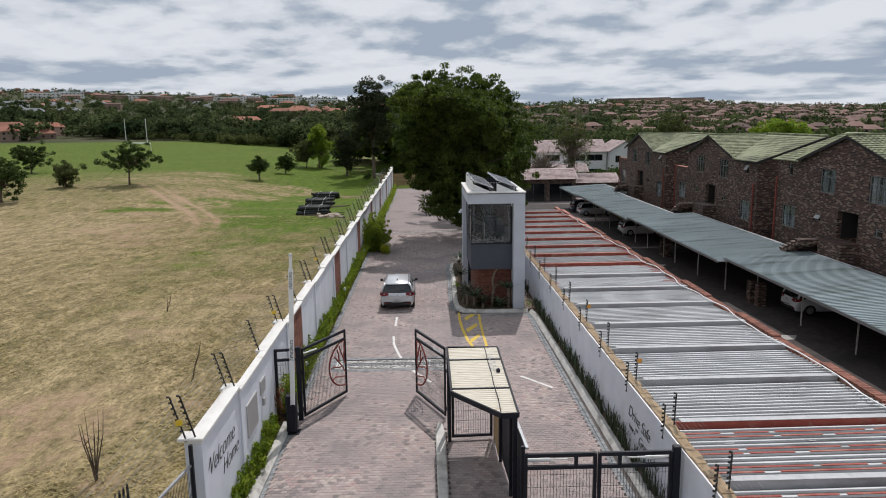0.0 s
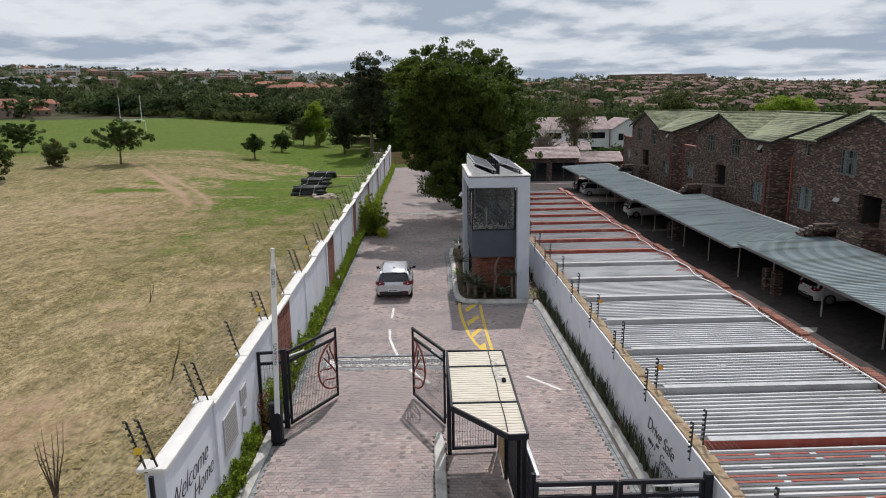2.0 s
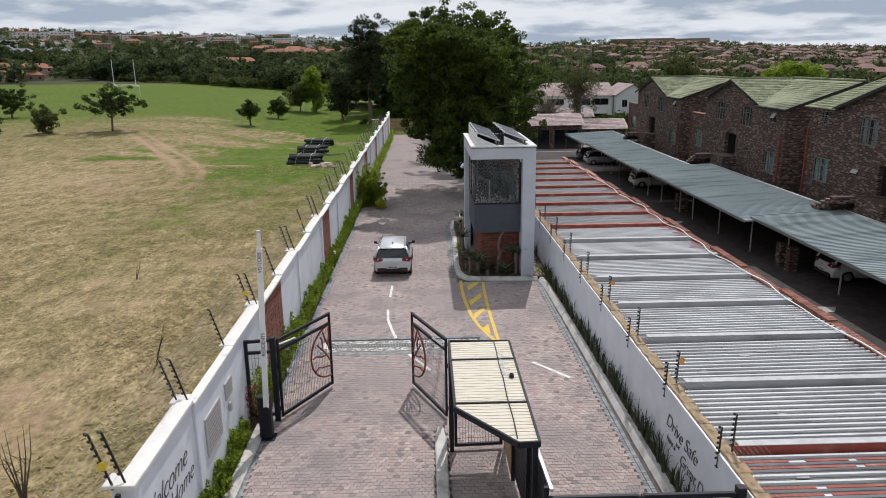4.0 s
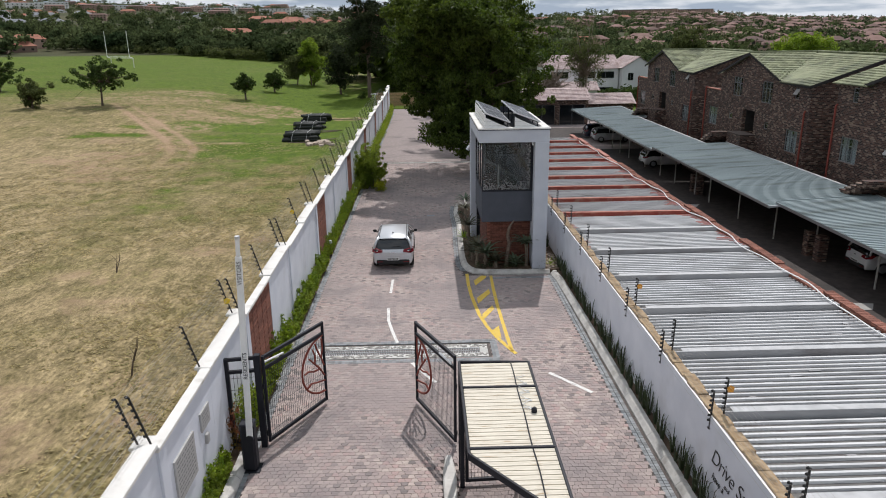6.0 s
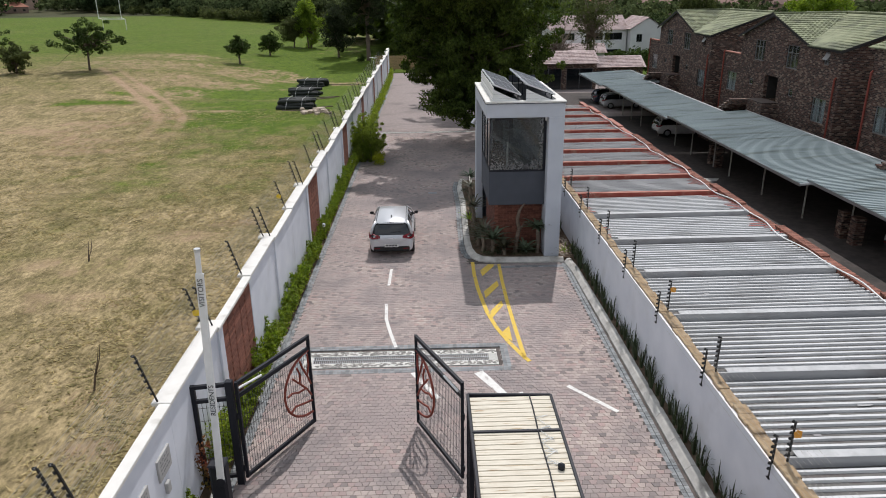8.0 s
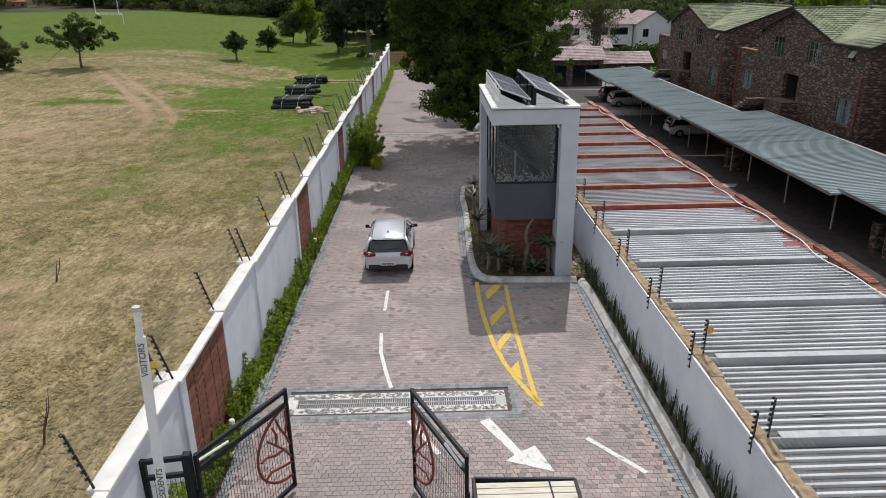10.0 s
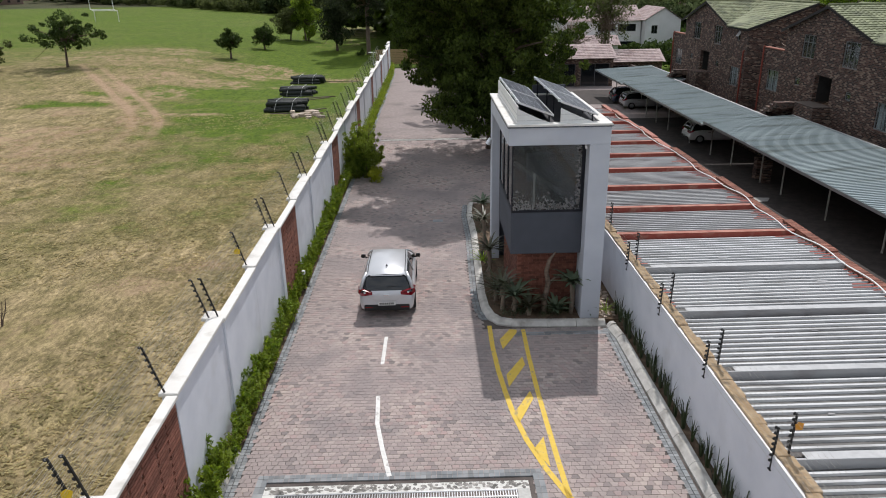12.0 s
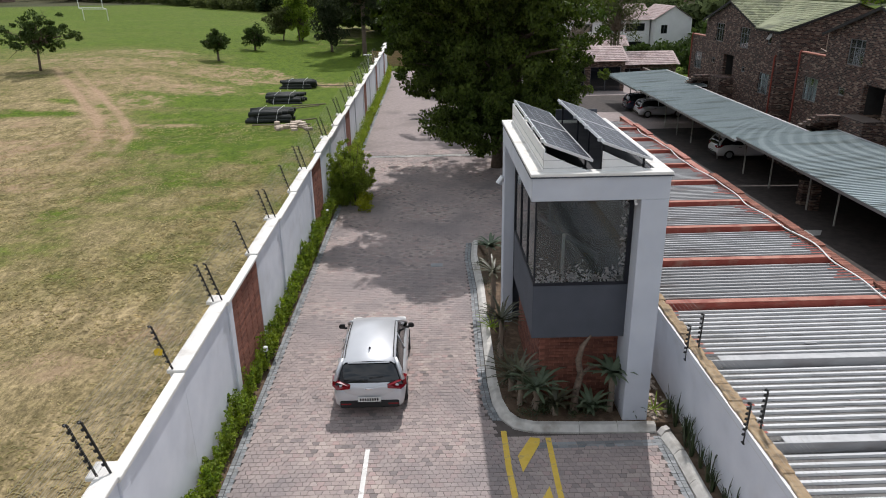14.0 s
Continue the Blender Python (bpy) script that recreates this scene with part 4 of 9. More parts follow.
# planting strips
g = Geo()
for y0 in range(6, 30):
    g.quad((RIGHT_EDGE + 0.22, y0, gz(y0) + 0.11), (RIGHT_X + 0.05, y0, gz(y0) + 0.12), (RIGHT_X + 0.05, y0 + 1, gz(y0 + 1) + 0.12), (RIGHT_EDGE + 0.22, y0 + 1, gz(y0 + 1) + 0.11))
part("bed_right", g, M["soil"], drive, "dark soil of a planting strip")
g = Geo()
for y0 in range(6, 104, 2):
    g.quad((WALL_X - 0.1 + bend(y0), y0, gz(y0) + 0.05), (LEFT_EDGE + 0.01 + bend(y0), y0, gz(y0) + 0.01), (LEFT_EDGE + 0.01 + bend(y0 + 2), y0 + 2, gz(y0 + 2) + 0.01), (WALL_X - 0.1 + bend(y0 + 2), y0 + 2, gz(y0 + 2) + 0.05))
part("bed_left", g, M["soil"], drive, "dark soil of a hedge bed")
g = Geo()
pts = [(x + 0.2 if x < 4 else x, y + (0.2 if 30.5 > y else 0)) for x, y in ISLAND]
g.prism(pts[::-1] + [(1.6, 42.4), (5.6, 42.4), (5.6, 29.85)][::1], 0.02, 0.14)
part("bed_island", sloped(g), M["soil"], drive, "dark soil of the guardhouse island")
g = Geo()
for y0 in range(42, 64, 2):
    g.quad((4.9, y0, gz(y0) + 0.03), (5.6, y0, gz(y0) + 0.05), (5.6, y0 + 2, gz(y0 + 2) + 0.05), (4.9, y0 + 2, gz(y0 + 2) + 0.03))
part("bed_far", g, M["soil"], drive, "dark soil under a large tree")


# ------------------------------------------------------------ electric fences
def electric_fence(name, label, spots, lean, height, wires, y_ends, at):
    """Brackets with insulators along a wall top, with strands strung between them."""
    f = thing(name, label, "electric fence", at=at, group="electric fences")
    for x, y, z in spots:
        g = Geo()
        a, b = Vector((x, y, z - 0.05)), Vector((x + lean * height, y, z + height))
        g.bar(a, b, 0.028, 0.028, up=(0, 1, 0))
        g.box(x - 0.03, x + 0.03, y - 0.045, y + 0.045, z - 0.06, z - 0.045)
        p = part("fence_bracket", g, M["fence_black"], f)
        for k in range(wires):
            c = a.lerp(b, 0.22 + 0.78 * k / (wires - 1))
            g = Geo()
            g.tube([c + Vector((-0.012, -0.03, 0)), c + Vector((-0.035, -0.012, 0)), c + Vector((-0.045, 0.0, 0)), c + Vector((-0.035, 0.012, 0)), c + Vector((-0.012, 0.03, 0))], [0.012, 0.022, 0.03, 0.022, 0.012], 6)
            part("insulator", g, M["fence_black"], p)
    cols = sorted(set(round(s[0], 2) for s in spots))
    for x in cols:
        line = sorted([s for s in spots if round(s[0], 2) == x], key=lambda s: s[1])
        for k in range(wires):
            t = 0.22 + 0.78 * k / (wires - 1)
            pts = [Vector((s[0] + lean * height * t - 0.03, s[1], s[2] - 0.05 + (height + 0.05) * t)) for s in line]
            pts = [pts[0] + Vector((0, y_ends[0], 0))] + pts
            fine = []
            for p, q in zip(pts, pts[1:]):
                fine += [p, (p + q) / 2 - Vector((0, 0, 0.012))]
            g = Geo()
            g.tube(fine + [pts[-1]], 0.0020 if abs(lean) < 0.1 else 0.0030, 3)
            part("wire", g, M["wire"], f)
    return f


left_spots = []
for i in range(0, 26):
    y, top = WALL_START + i * PITCH, panels[i][2]
    if i % 2 == 1 or i == 0:
        left_spots += [(WALL_X - 0.07, y + 0.05, top + 0.05), (WALL_X - 0.25, y - 0.02, top + 0.05)]
    else:
        left_spots.append((WALL_X - 0.17, y + 0.02, top))
electric_fence("electric_fence", "black electric fence brackets with thin steel strands on a white wall", left_spots, -0.30, 0.92, 7, (-4, 4), (WALL_X, 10, 2.5))
right_spots = []
for i in range(0, 10):
    y = 8.45 + i * 3.08
    z = gz(y) + 1.99
    right_spots += [(RIGHT_X + 0.0, y, z - 0.25), (RIGHT_X + 0.24, y - 0.05, z + 0.05)]
electric_fence("electric_fence", "black upright electric fence brackets with strands on a rubble wall cap", right_spots, 0.03, 0.80, 7, (-4, 4), (RIGHT_X, 8, 1.9))


def warning_plate(x, y, z, mat, colour):
    g = Geo()
    g.prism([(-0.07, -0.06), (0.06, -0.07), (0.08, 0.04), (-0.01, 0.08), (-0.08, 0.04)], -0.004, 0.004, pose(x, y, z, 80, 0, 10))
    p = solo("warning_plate", g, mat, colour + " warning plate hung on fence wires", "sign", "fence warning plates")
    return p


for i in (0, 3, 6):
    y, top = WALL_START + i * PITCH, panels[i][2]
    warning_plate(WALL_X - 0.36, y - 0.06, top + 0.42, M["sign_yellow"], "yellow")
for i in (2, 4):
    y = 8.45 + i * 3.08
    warning_plate(RIGHT_X + 0.31, y - 0.1, gz(y) + 2.62, M["sign_orange"], "faded orange")


# ------------------------------------------------------------ gates at the entrance
def mesh_panel(a, b, z0, z1, pitch=0.072, cross=0.30):
    """Welded wire mesh between two uprights at a and b."""
    g = Geo()
    a, b = Vector((*a, 0)), Vector((*b, 0))
    n = int((b - a).length / pitch)
    for i in range(1, n):
        p = a.lerp(b, i / n)
        g.bar((p.x, p.y, z0), (p.x, p.y, z1), 0.007)
    k = z0 + cross / 2
    while k < z1:
        g.bar((a.x, a.y, k), (b.x, b.y, k), 0.006)
        k += cross
    return g


def gate_leaf(hinge, angle, length, h0, h1, side):
    """A steel leaf with a drop rail, wire mesh and half of a round tree emblem at its free edge."""
    d = Vector((math.cos(radians(angle)), math.sin(radians(angle)), 0))
    H = Vector((*hinge, 0))
    base = gz(hinge[1])
    at = lambda u, z: H + d * u + Vector((0, 0, base + z))
    leaf = thing("swing_gate", "open charcoal steel gate leaf with wire mesh and tree emblem", "gate", at=(*hinge, base), group="driveway gate leaves")
    w = 0.085
    for nm, a, b in (("hinge_stile", at(0, h0), at(0, h1)), ("free_stile", at(length, h0), at(length, h1)), ("bottom_rail", at(0, h0 + w / 2), at(length, h0 + w / 2)),
                     ("top_rail", at(0, h1 - w / 2), at(length, h1 - w / 2)), ("middle_rail", at(0, h1 - 0.33), at(length, h1 - 0.33))):
        g = Geo()
        g.bar(a, b, w * 0.8, w)
        part(nm, g, M["steel"], leaf, bevel=0.006)
    a, b = at(0.05, 0), at(length - 0.05, 0)
    part("wire_mesh", mesh_panel((a.x, a.y), (b.x, b.y), base + h0 + w, base + h1 - 0.37), M["mesh_wire"], leaf)
    # emblem: half a ring with branches
    R, cz = 0.80, (h0 + h1) / 2 - 0.02
    n = d.cross(Vector((0, 0, 1))) * 0.012

    def curve(pts, r, name):
        g = Geo()
        g.tube([at(length - 0.04 - u, cz + z) + n * side for u, z in pts], r, 6)
        part(name, g, M["motif"], leaf, "rust-brown emblem steel")
    curve([(R * 1.12 * math.sin(t / 14 * math.pi), R * math.cos(t / 14 * math.pi)) for t in range(15)], 0.029, "emblem_ring")
    for pts in ([(0, -0.42), (0.22, -0.36), (0.40, -0.30), (0.52, -0.36)], [(0, -0.30), (0.12, -0.08), (0.26, 0.10), (0.42, 0.30)], [(0.12, -0.08), (0.30, -0.06), (0.46, 0.02), (0.56, 0.00)],
                [(0, -0.05), (0.07, 0.16), (0.16, 0.36), (0.22, 0.56)], [(0.07, 0.16), (0.02, 0.36), (0.03, 0.60)], [(0.26, 0.10), (0.24, 0.28), (0.30, 0.46)]):
        fine = []
        for p, q in zip(pts, pts[1:]):
            fine += [(p[0] + (q[0] - p[0]) * t / 3, p[1] + (q[1] - p[1]) * t / 3) for t in range(3)]
        curve([(u * 1.42, z * 1.2) for u, z in fine + [pts[-1]]], 0.025, "emblem_branch")
    # opener arm
    g = Geo()
    g.tube([at(0.05, h1 - 0.22) + n * -6, at(0.75, h1 - 0.25) + n * -3], 0.026, 8)
    part("opener_arm", g, M["white_paint"], leaf, "white gate opener ram")
    for z in (0.35, 1.6):
        g = Geo()
        g.tube([at(-0.055, z - 0.06), at(-0.055, z + 0.06)], 0.03, 8)
        part("hinge", g, M["steel"], leaf)
    return leaf


GATE_H = 2.37
gate_leaf((-4.08, 17.12), 60.5, 2.26, 0.09, GATE_H, 1)
gate_leaf((0.42, 16.9), 114.5, 2.26, 0.09, GATE_H, -1)

side = thing("gate_side_panel", "fixed charcoal steel panel between white wall and hinge post", "gate panel", at=(-4.6, 17.05, gz(17)))
zb = gz(17)
for nm, a, b, w in (("hinge_post", (-4.20, 17.05, zb - 0.02), (-4.20, 17.05, zb + 2.44), 0.14), ("wall_post", (-4.89, 16.95, zb + 0.03), (-4.89, 16.95, zb + 2.4), 0.09), ("top_rail", (-4.89, 16.95, zb + 2.36), (-4.20, 17.05, zb + 2.36), 0.08),
                    ("middle_rail", (-4.89, 16.95, zb + 2.04), (-4.20, 17.05, zb + 2.04), 0.08), ("bottom_rail", (-4.89, 16.95, zb + 0.2), (-4.22, 17.05, zb + 0.2), 0.08)):
    g = Geo()
    g.bar(a, b, w)
    part(nm, g, M["steel"], side, bevel=0.008)
part("wire_mesh", mesh_panel((-4.84, 16.96), (-4.27, 17.04), zb + 0.22, zb + 2.04), M["mesh_wire"], side)

# boom barrier
bx, by = -4.30, 16.12
bz = gz(by)
boom = thing("boom_barrier", "raised white boom barrier arm on a charcoal cabinet", "boom barrier", at=(bx, by, bz))
g = Geo()
g.box(bx - 0.22, bx + 0.22, by - 0.2, by + 0.2, bz - 0.01, bz + 0.02)
part("base_plate", g, M["steel"], boom, bevel=0.006)
g = Geo()
g.box(bx - 0.16, bx + 0.16, by - 0.15, by + 0.15, bz + 0.02, bz + 1.20)
part("cabinet", g, M["steel"], boom, bevel=0.05)
g = Geo()
g.box(bx - 0.17, bx + 0.17, by - 0.16, by + 0.16, bz + 1.17, bz + 1.22)
part("lid", g, M["steel"], boom, bevel=0.03)
BOOM_LEAN = Matrix.Translation((bx + 0.075, by - 0.19, bz + 0.9)) @ Matrix.Rotation(radians(2.1), 4, "Y")
arm = Geo()
arm.box(-0.07, 0.07, -0.025, 0.025, -0.05, 4.28, BOOM_LEAN)
arm_ob = part("arm", arm, M["white_paint"], boom, bevel=0.012)
g = Geo()
g.box(-0.045, 0.045, -0.022, 0.022, 4.28, 4.68, BOOM_LEAN)
part("arm_tip", g, M["white_paint"], boom, bevel=0.012)
g = Geo()
g.tube([BOOM_LEAN @ Vector((0, 0, 4.66)), BOOM_LEAN @ Vector((0, 0, 4.72))], 0.055, 10)
part("arm_cap", g, M["alu"], boom)
g = Geo()
g.tube([(bx + 0.075, by - 0.14, bz + 0.9), (bx + 0.075, by - 0.225, bz + 0.9)], 0.09, 12)
part("pivot", g, M["steel"], boom, bevel=0.005)
for word, z in (("RESIDENTS", 1.80), ("VISITORS", 3.92)):
    me = text_mesh(word, 0.13, M["ink"], 0.002)
    me.transform(BOOM_LEAN @ Matrix.Translation((0.045, -0.028, z)) @ pose(0, 0, 0, 90, 0, 0) @ pose(0, 0, 0, 0, 0, 90))
    part("lettering", me, M["ink"], arm_ob, "black painted word")

# covered pedestrian gate
pz = gz(13.5)
ped = thing("pedestrian_entrance", "charcoal steel pedestrian entrance with a pale timber slat roof", "pedestrian gate", at=(1.2, 13.5, pz))
RZ = 2.62
roof_pts = [(0.47, 15.9), (1.97, 15.82), (1.97, 11.0), (1.58, 10.98), (0.47, 12.4)]
for a, b in zip(roof_pts, roof_pts[1:] + roof_pts[:1]):
    g = Geo()
    g.bar((*a, RZ), (*b, RZ), 0.05, 0.13)
    part("roof_edge", g, M["steel"], ped, bevel=0.006)
for y in (14.72, 12.55):
    g = Geo()
    g.bar((0.47, y, RZ + 0.012), (1.97, y, RZ + 0.012), 0.06, 0.12)
    part("cross_beam", g, M["steel"], ped, bevel=0.006)
y = 15.80
while y > 11.08:
    x0 = 0.50 if y > 12.45 else 0.50 + (12.45 - y) / 1.42 * 1.11
    if x0 < 1.85:
        g = Geo()
        g.box(x0, 1.945, y - 0.122, y - 0.008, RZ + 0.012, RZ + 0.045)
        part("roof_slat", g, M["timber"], ped, bevel=0.004)
    y -= 0.13
for x, y in ((0.50, 15.86), (0.50, 15.2), (1.86, 15.3), (0.50, 12.42), (1.90, 11.05)):
    g = Geo()
    top = RZ - 0.05
    g.bar((x, y, gz(y)), (x, y, top), 0.10)
    if not (x == 0.50 and y == 12.42):
        part("post", g, M["steel"], ped, bevel=0.008)
pg = [("gate_stile", (0.60, 15.26, 0.08), (0.60, 15.26, 2.05)), ("gate_stile", (1.74, 15.32, 0.08), (1.74, 15.32, 2.05)), ("gate_rail", (0.60, 15.26, 0.12), (1.74, 15.32, 0.12)), ("gate_rail", (0.60, 15.26, 2.02), (1.74, 15.32, 2.02)), ("gate_rail", (0.60, 15.26, 1.72), (1.74, 15.32, 1.72))]
for nm, a, b in pg:
    g = Geo()
    g.bar((a[0], a[1], a[2] + pz), (b[0], b[1], b[2] + pz), 0.075)
    part(nm, g, M["steel"], ped, bevel=0.006)
part("wire_mesh", mesh_panel((0.63, 15.26), (1.71, 15.32), pz + 0.15, pz + 1.7), M["mesh_wire"], ped)
for i in range(17):
    g = Geo()
    z = pz + 0.12 + i * 0.125
    g.box(1.80, 1.825, 13.9, 15.28, z, z + 0.105)
    part("side_slat", g, M["timber_red"], ped, "brown timber side slat", bevel=0.003)
g = Geo()
g.tube([(1.58 + 0.008 * math.sin(i * 1.3), 15.8 - i * 0.36, RZ + 0.055) for i in range(14)], 0.013, 5)
part("conduit", g, M["steel"], ped)
g = Geo()
g.tube([(1.70 + 0.12 * math.sin(i * 2.1), 15.1 - i * 0.055 + 0.12 * math.sin(i * 1.1), RZ + 0.065) for i in range(26)] + [(1.78, 13.75, RZ + 0.07)], 0.007, 5)
part("cable", g, M["white_paint"], ped, "loose white cable on the slats")
g = Geo()
g.tube([(1.78, 13.72, RZ + 0.05), (1.78, 13.72, RZ + 0.12), (1.78, 13.72, RZ + 0.15)], [0.055, 0.055, 0.02], 12)
part("junction_dome", g, M["steel"], ped)

# slatted screen and gate of the exit lane
screen = thing("slatted_screen", "charcoal screen of wide horizontal steel boards beside the footway", "screen", at=(1.9, 12.5, pz))
for x, y in ((1.86, 13.85), (1.98, 10.3), (1.92, 12.0)):
    g = Geo()
    g.bar((x, y, gz(y)), (x, y, gz(y) + 2.15), 0.085)
    part("post", g, M["steel"], screen, bevel=0.006)
for i in range(9):
    z = gz(12) + 0.12 + i * 0.225
    g = Geo()
    g.bar((1.90, 13.85, z + 0.1), (2.02, 10.3, z + 0.1), 0.025, 0.20)
    part("board", g, M["steel"], screen, bevel=0.004)
g = Geo()
g.bar((1.94, 13.85, gz(12) + 2.16), (2.06, 10.2, gz(12) + 2.16), 0.07, 0.05)
part("cap_rail", g, M["galv"], screen, "galvanised cap rail", bevel=0.004)

EY = 10.2
ez = gz(EY)
for nm, x0, x1, grp in (("a", 2.03, 3.58, 1), ("b", 3.68, 5.28, 2)):
    leaf = thing("swing_gate", "closed charcoal steel exit gate leaf with wire mesh", "gate", at=((x0 + x1) / 2, EY, ez), group="exit gate leaves")
    for pn, a, b in (("stile", (x0, 0.08), (x0, 2.0)), ("stile", (x1, 0.08), (x1, 2.0)), ("top_rail", (x0, 1.97), (x1, 1.97)), ("middle_rail", (x0, 1.68), (x1, 1.68)), ("bottom_rail", (x0, 0.12), (x1, 0.12)),
                     ("strut", ((x0 + x1) / 2 + (0.35 if grp == 1 else -0.35), 1.68), ((x0 + x1) / 2 + (0.35 if grp == 1 else -0.35), 1.97))):
        g = Geo()
        g.bar((a[0], EY, ez + a[1]), (b[0], EY, ez + b[1]), 0.075, 0.09)
        part(pn, g, M["steel"], leaf, bevel=0.006)
    part("wire_mesh", mesh_panel((x0 + 0.04, EY), (x1 - 0.04, EY), ez + 0.15, ez + 1.65), M["mesh_wire"], leaf)
    g = Geo()
    s = 1 if grp == 1 else -1
    ax = x0 if grp == 1 else x1
    g.tube([(ax + s * -0.05, EY + 0.12, ez + 1.80), (ax + s * 0.55, EY + 0.08, ez + 1.82)], 0.045, 8)
    g.tube([(ax + s * 0.55, EY + 0.08, ez + 1.82), (ax + s * 0.95, EY + 0.06, ez + 1.84)], 0.018, 8)
    part("opener_arm", g, M["white_paint"], leaf, "white gate opener ram")
post = Geo()
post.bar((5.40, EY, ez - 0.02), (5.40, EY, ez + 2.12), 0.16)
solo("gate_post", post, M["steel"], "charcoal square steel gate post beside the white wall", "gate post", bevel=0.01)


# ------------------------------------------------------------ signs on the walls
sign = thing("wall_lettering", "black script lettering on a white plastered wall", "lettering", at=(WALL_X, 11.5, 1.6), group="wall lettering")
for word, y, z, s in (("Welcome", 10.98, 1.72, 0.62), ("Home", 11.75, 1.26, 0.56)):
    lettering(word, s, M["ink"], Matrix.Translation((WALL_X + 0.012, y, z)) @ pose(0, 0, 0, 90, 0, 90), sign, shear=0.35, spacing=0.95, thin=0.014)
sign = thing("wall_lettering", "dark grey script lettering on a white plastered wall", "lettering", at=(RIGHT_X, 13, 1.0), group="wall lettering")
for word, y, z, s in (("Drive Safe", 13.40, 1.10, 0.50), ("and", 13.55, 0.92, 0.17), ("have a", 13.95, 0.76, 0.24), ("Great Day", 12.55, 0.66, 0.42)):
    lettering(word, s, M["ink"], Matrix.Translation((RIGHT_X - 0.012, y, z)) @ pose(0, 0, 0, 90, 0, -90), sign, shear=0.35, spacing=0.92, thin=0.008 if s > 0.3 else 0.002)


def plaque(y0, y1, z0, z1, lines):
    p = thing("wall_plaque", "grey engraved plaque fixed to a white wall", "plaque", at=(WALL_X, (y0 + y1) / 2, z0), group="wall plaques")
    g = Geo()
    g.box(WALL_X - 0.01, WALL_X + 0.04, y0, y1, z0, z1)
    plate = part("plate", g, M["plaque"], p, bevel=0.005)
    g = Geo()
    r = random.Random(int(y0 * 10))
    h = (z1 - z0) / (lines + 1.5)
    for i in range(lines):
        z = z1 - h * (i + 1)
        u = y0 + 0.08
        while u < y1 - 0.12:
            L = r.uniform(0.05, 0.16)
            g.box(WALL_X + 0.04, WALL_X + 0.0425, u, min(u + L, y1 - 0.08), z - h * 0.22, z + h * 0.12)
            u += L + 0.035
    part("engraved_lines", g, M["ink_grey"], plate, "rows of engraved text bars")


plaque(13.36, 14.46, 1.08, 2.00, 9)
plaque(14.94, 15.50, 1.64, 2.07, 4)
g = Geo()
g.box(WALL_X - 0.005, WALL_X + 0.07, 15.12, 15.26, 1.27, 1.49)
solo("intercom", g, M["plaque"], "small grey intercom box on a white wall", "intercom", bevel=0.012)


# ------------------------------------------------------------ guardhouse
GX0, GX1, GY0, GY1 = 1.97, 4.80, 29.97, 35.75
gb = gz(31) + 0.12
house = thing("guardhouse", "tall white-framed guardhouse with slate-grey glazed cabin and solar panels", "guardhouse", at=(3.3, 32.5, gb))
g = Geo()
g.box(GX0, GX1, GY0, GY1, 5.28, 5.80)
part("roof_slab", g, M["plaster_grey"], house, bevel=0.012)
g = Geo()
for b in ((GX0 - 0.03, GX1 + 0.03, GY0 - 0.03, GY0 + 0.30), (GX0 - 0.03, GX1 + 0.03, GY1 - 0.27, GY1 + 0.03), (GX0 - 0.03, GX0 + 0.27, GY0 + 0.30, GY1 - 0.27), (GX1 - 0.27, GX1 + 0.03, GY0 + 0.30, GY1 - 0.27)):
    g.box(*b, 5.80, 5.865)
part("roof_coping", g, M["coping"], house, bevel=0.008)
g = Geo()
g.box(4.23, GX1 - 0.003, GY0 + 0.003, GY1 - 0.003, gb - 0.35, 5.28)
part("side_wall", g, M["plaster_grey"], house, bevel=0.01)
g = Geo()
g.box(GX0 + 0.003, GX0 + 0.30, GY1 - 0.55, GY1 - 0.003, gb - 0.35, 5.28)
part("rear_column", g, M["plaster_grey"], house, bevel=0.01)
g = Geo()
g.box(GX0 + 0.30, 4.23, GY1 - 0.25, GY1 - 0.02, gb - 0.35, 5.28)
part("rear_wall", g, M["box_grey"], house)
CX0, CX1, CY0, CY1 = 2.13, 4.228, 30.42, 34.0     # glazed cabin
g = Geo()
g.box(CX0, CX1, CY0, CY1, 1.90, 3.19)
part("cabin_wall", g, M["box_grey"], house, "slate-grey rendered cabin wall", bevel=0.01)
g = Geo()
g.box(CX0 + 0.45, CX1, CY1, GY1 - 0.25, gb - 0.3, 5.28)
part("cabin_rear", g, M["box_grey"], house)
g = Geo()
g.box(2.40, 4.228, 30.85, 34.6, gb - 0.35, 1.90)
part("brick_base", g, M["slip"], house)
g = Geo()
r = random.Random(4)
for c in range(24):
    z = gb - 0.02 + c * 0.079
    for k in range(8):
        x = 2.40 + (k + 0.5 * (c % 2)) * 0.23
        g.box(x + 0.005, min(x + 0.222, 4.22), 30.835, 30.86, z, z + 0.068)
    for k in range(16):
        y = 30.86 + (k + 0.5 * (c % 2)) * 0.23
        g.box(2.385, 2.41, y + 0.005, y + 0.222, z, z + 0.068)
part("brick_facing", g, M["slip_shaded"], house, "red clay brick facing with deep shade in its colour", kind="stuff")
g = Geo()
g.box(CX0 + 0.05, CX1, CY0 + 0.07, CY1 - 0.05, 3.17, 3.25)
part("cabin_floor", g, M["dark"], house)
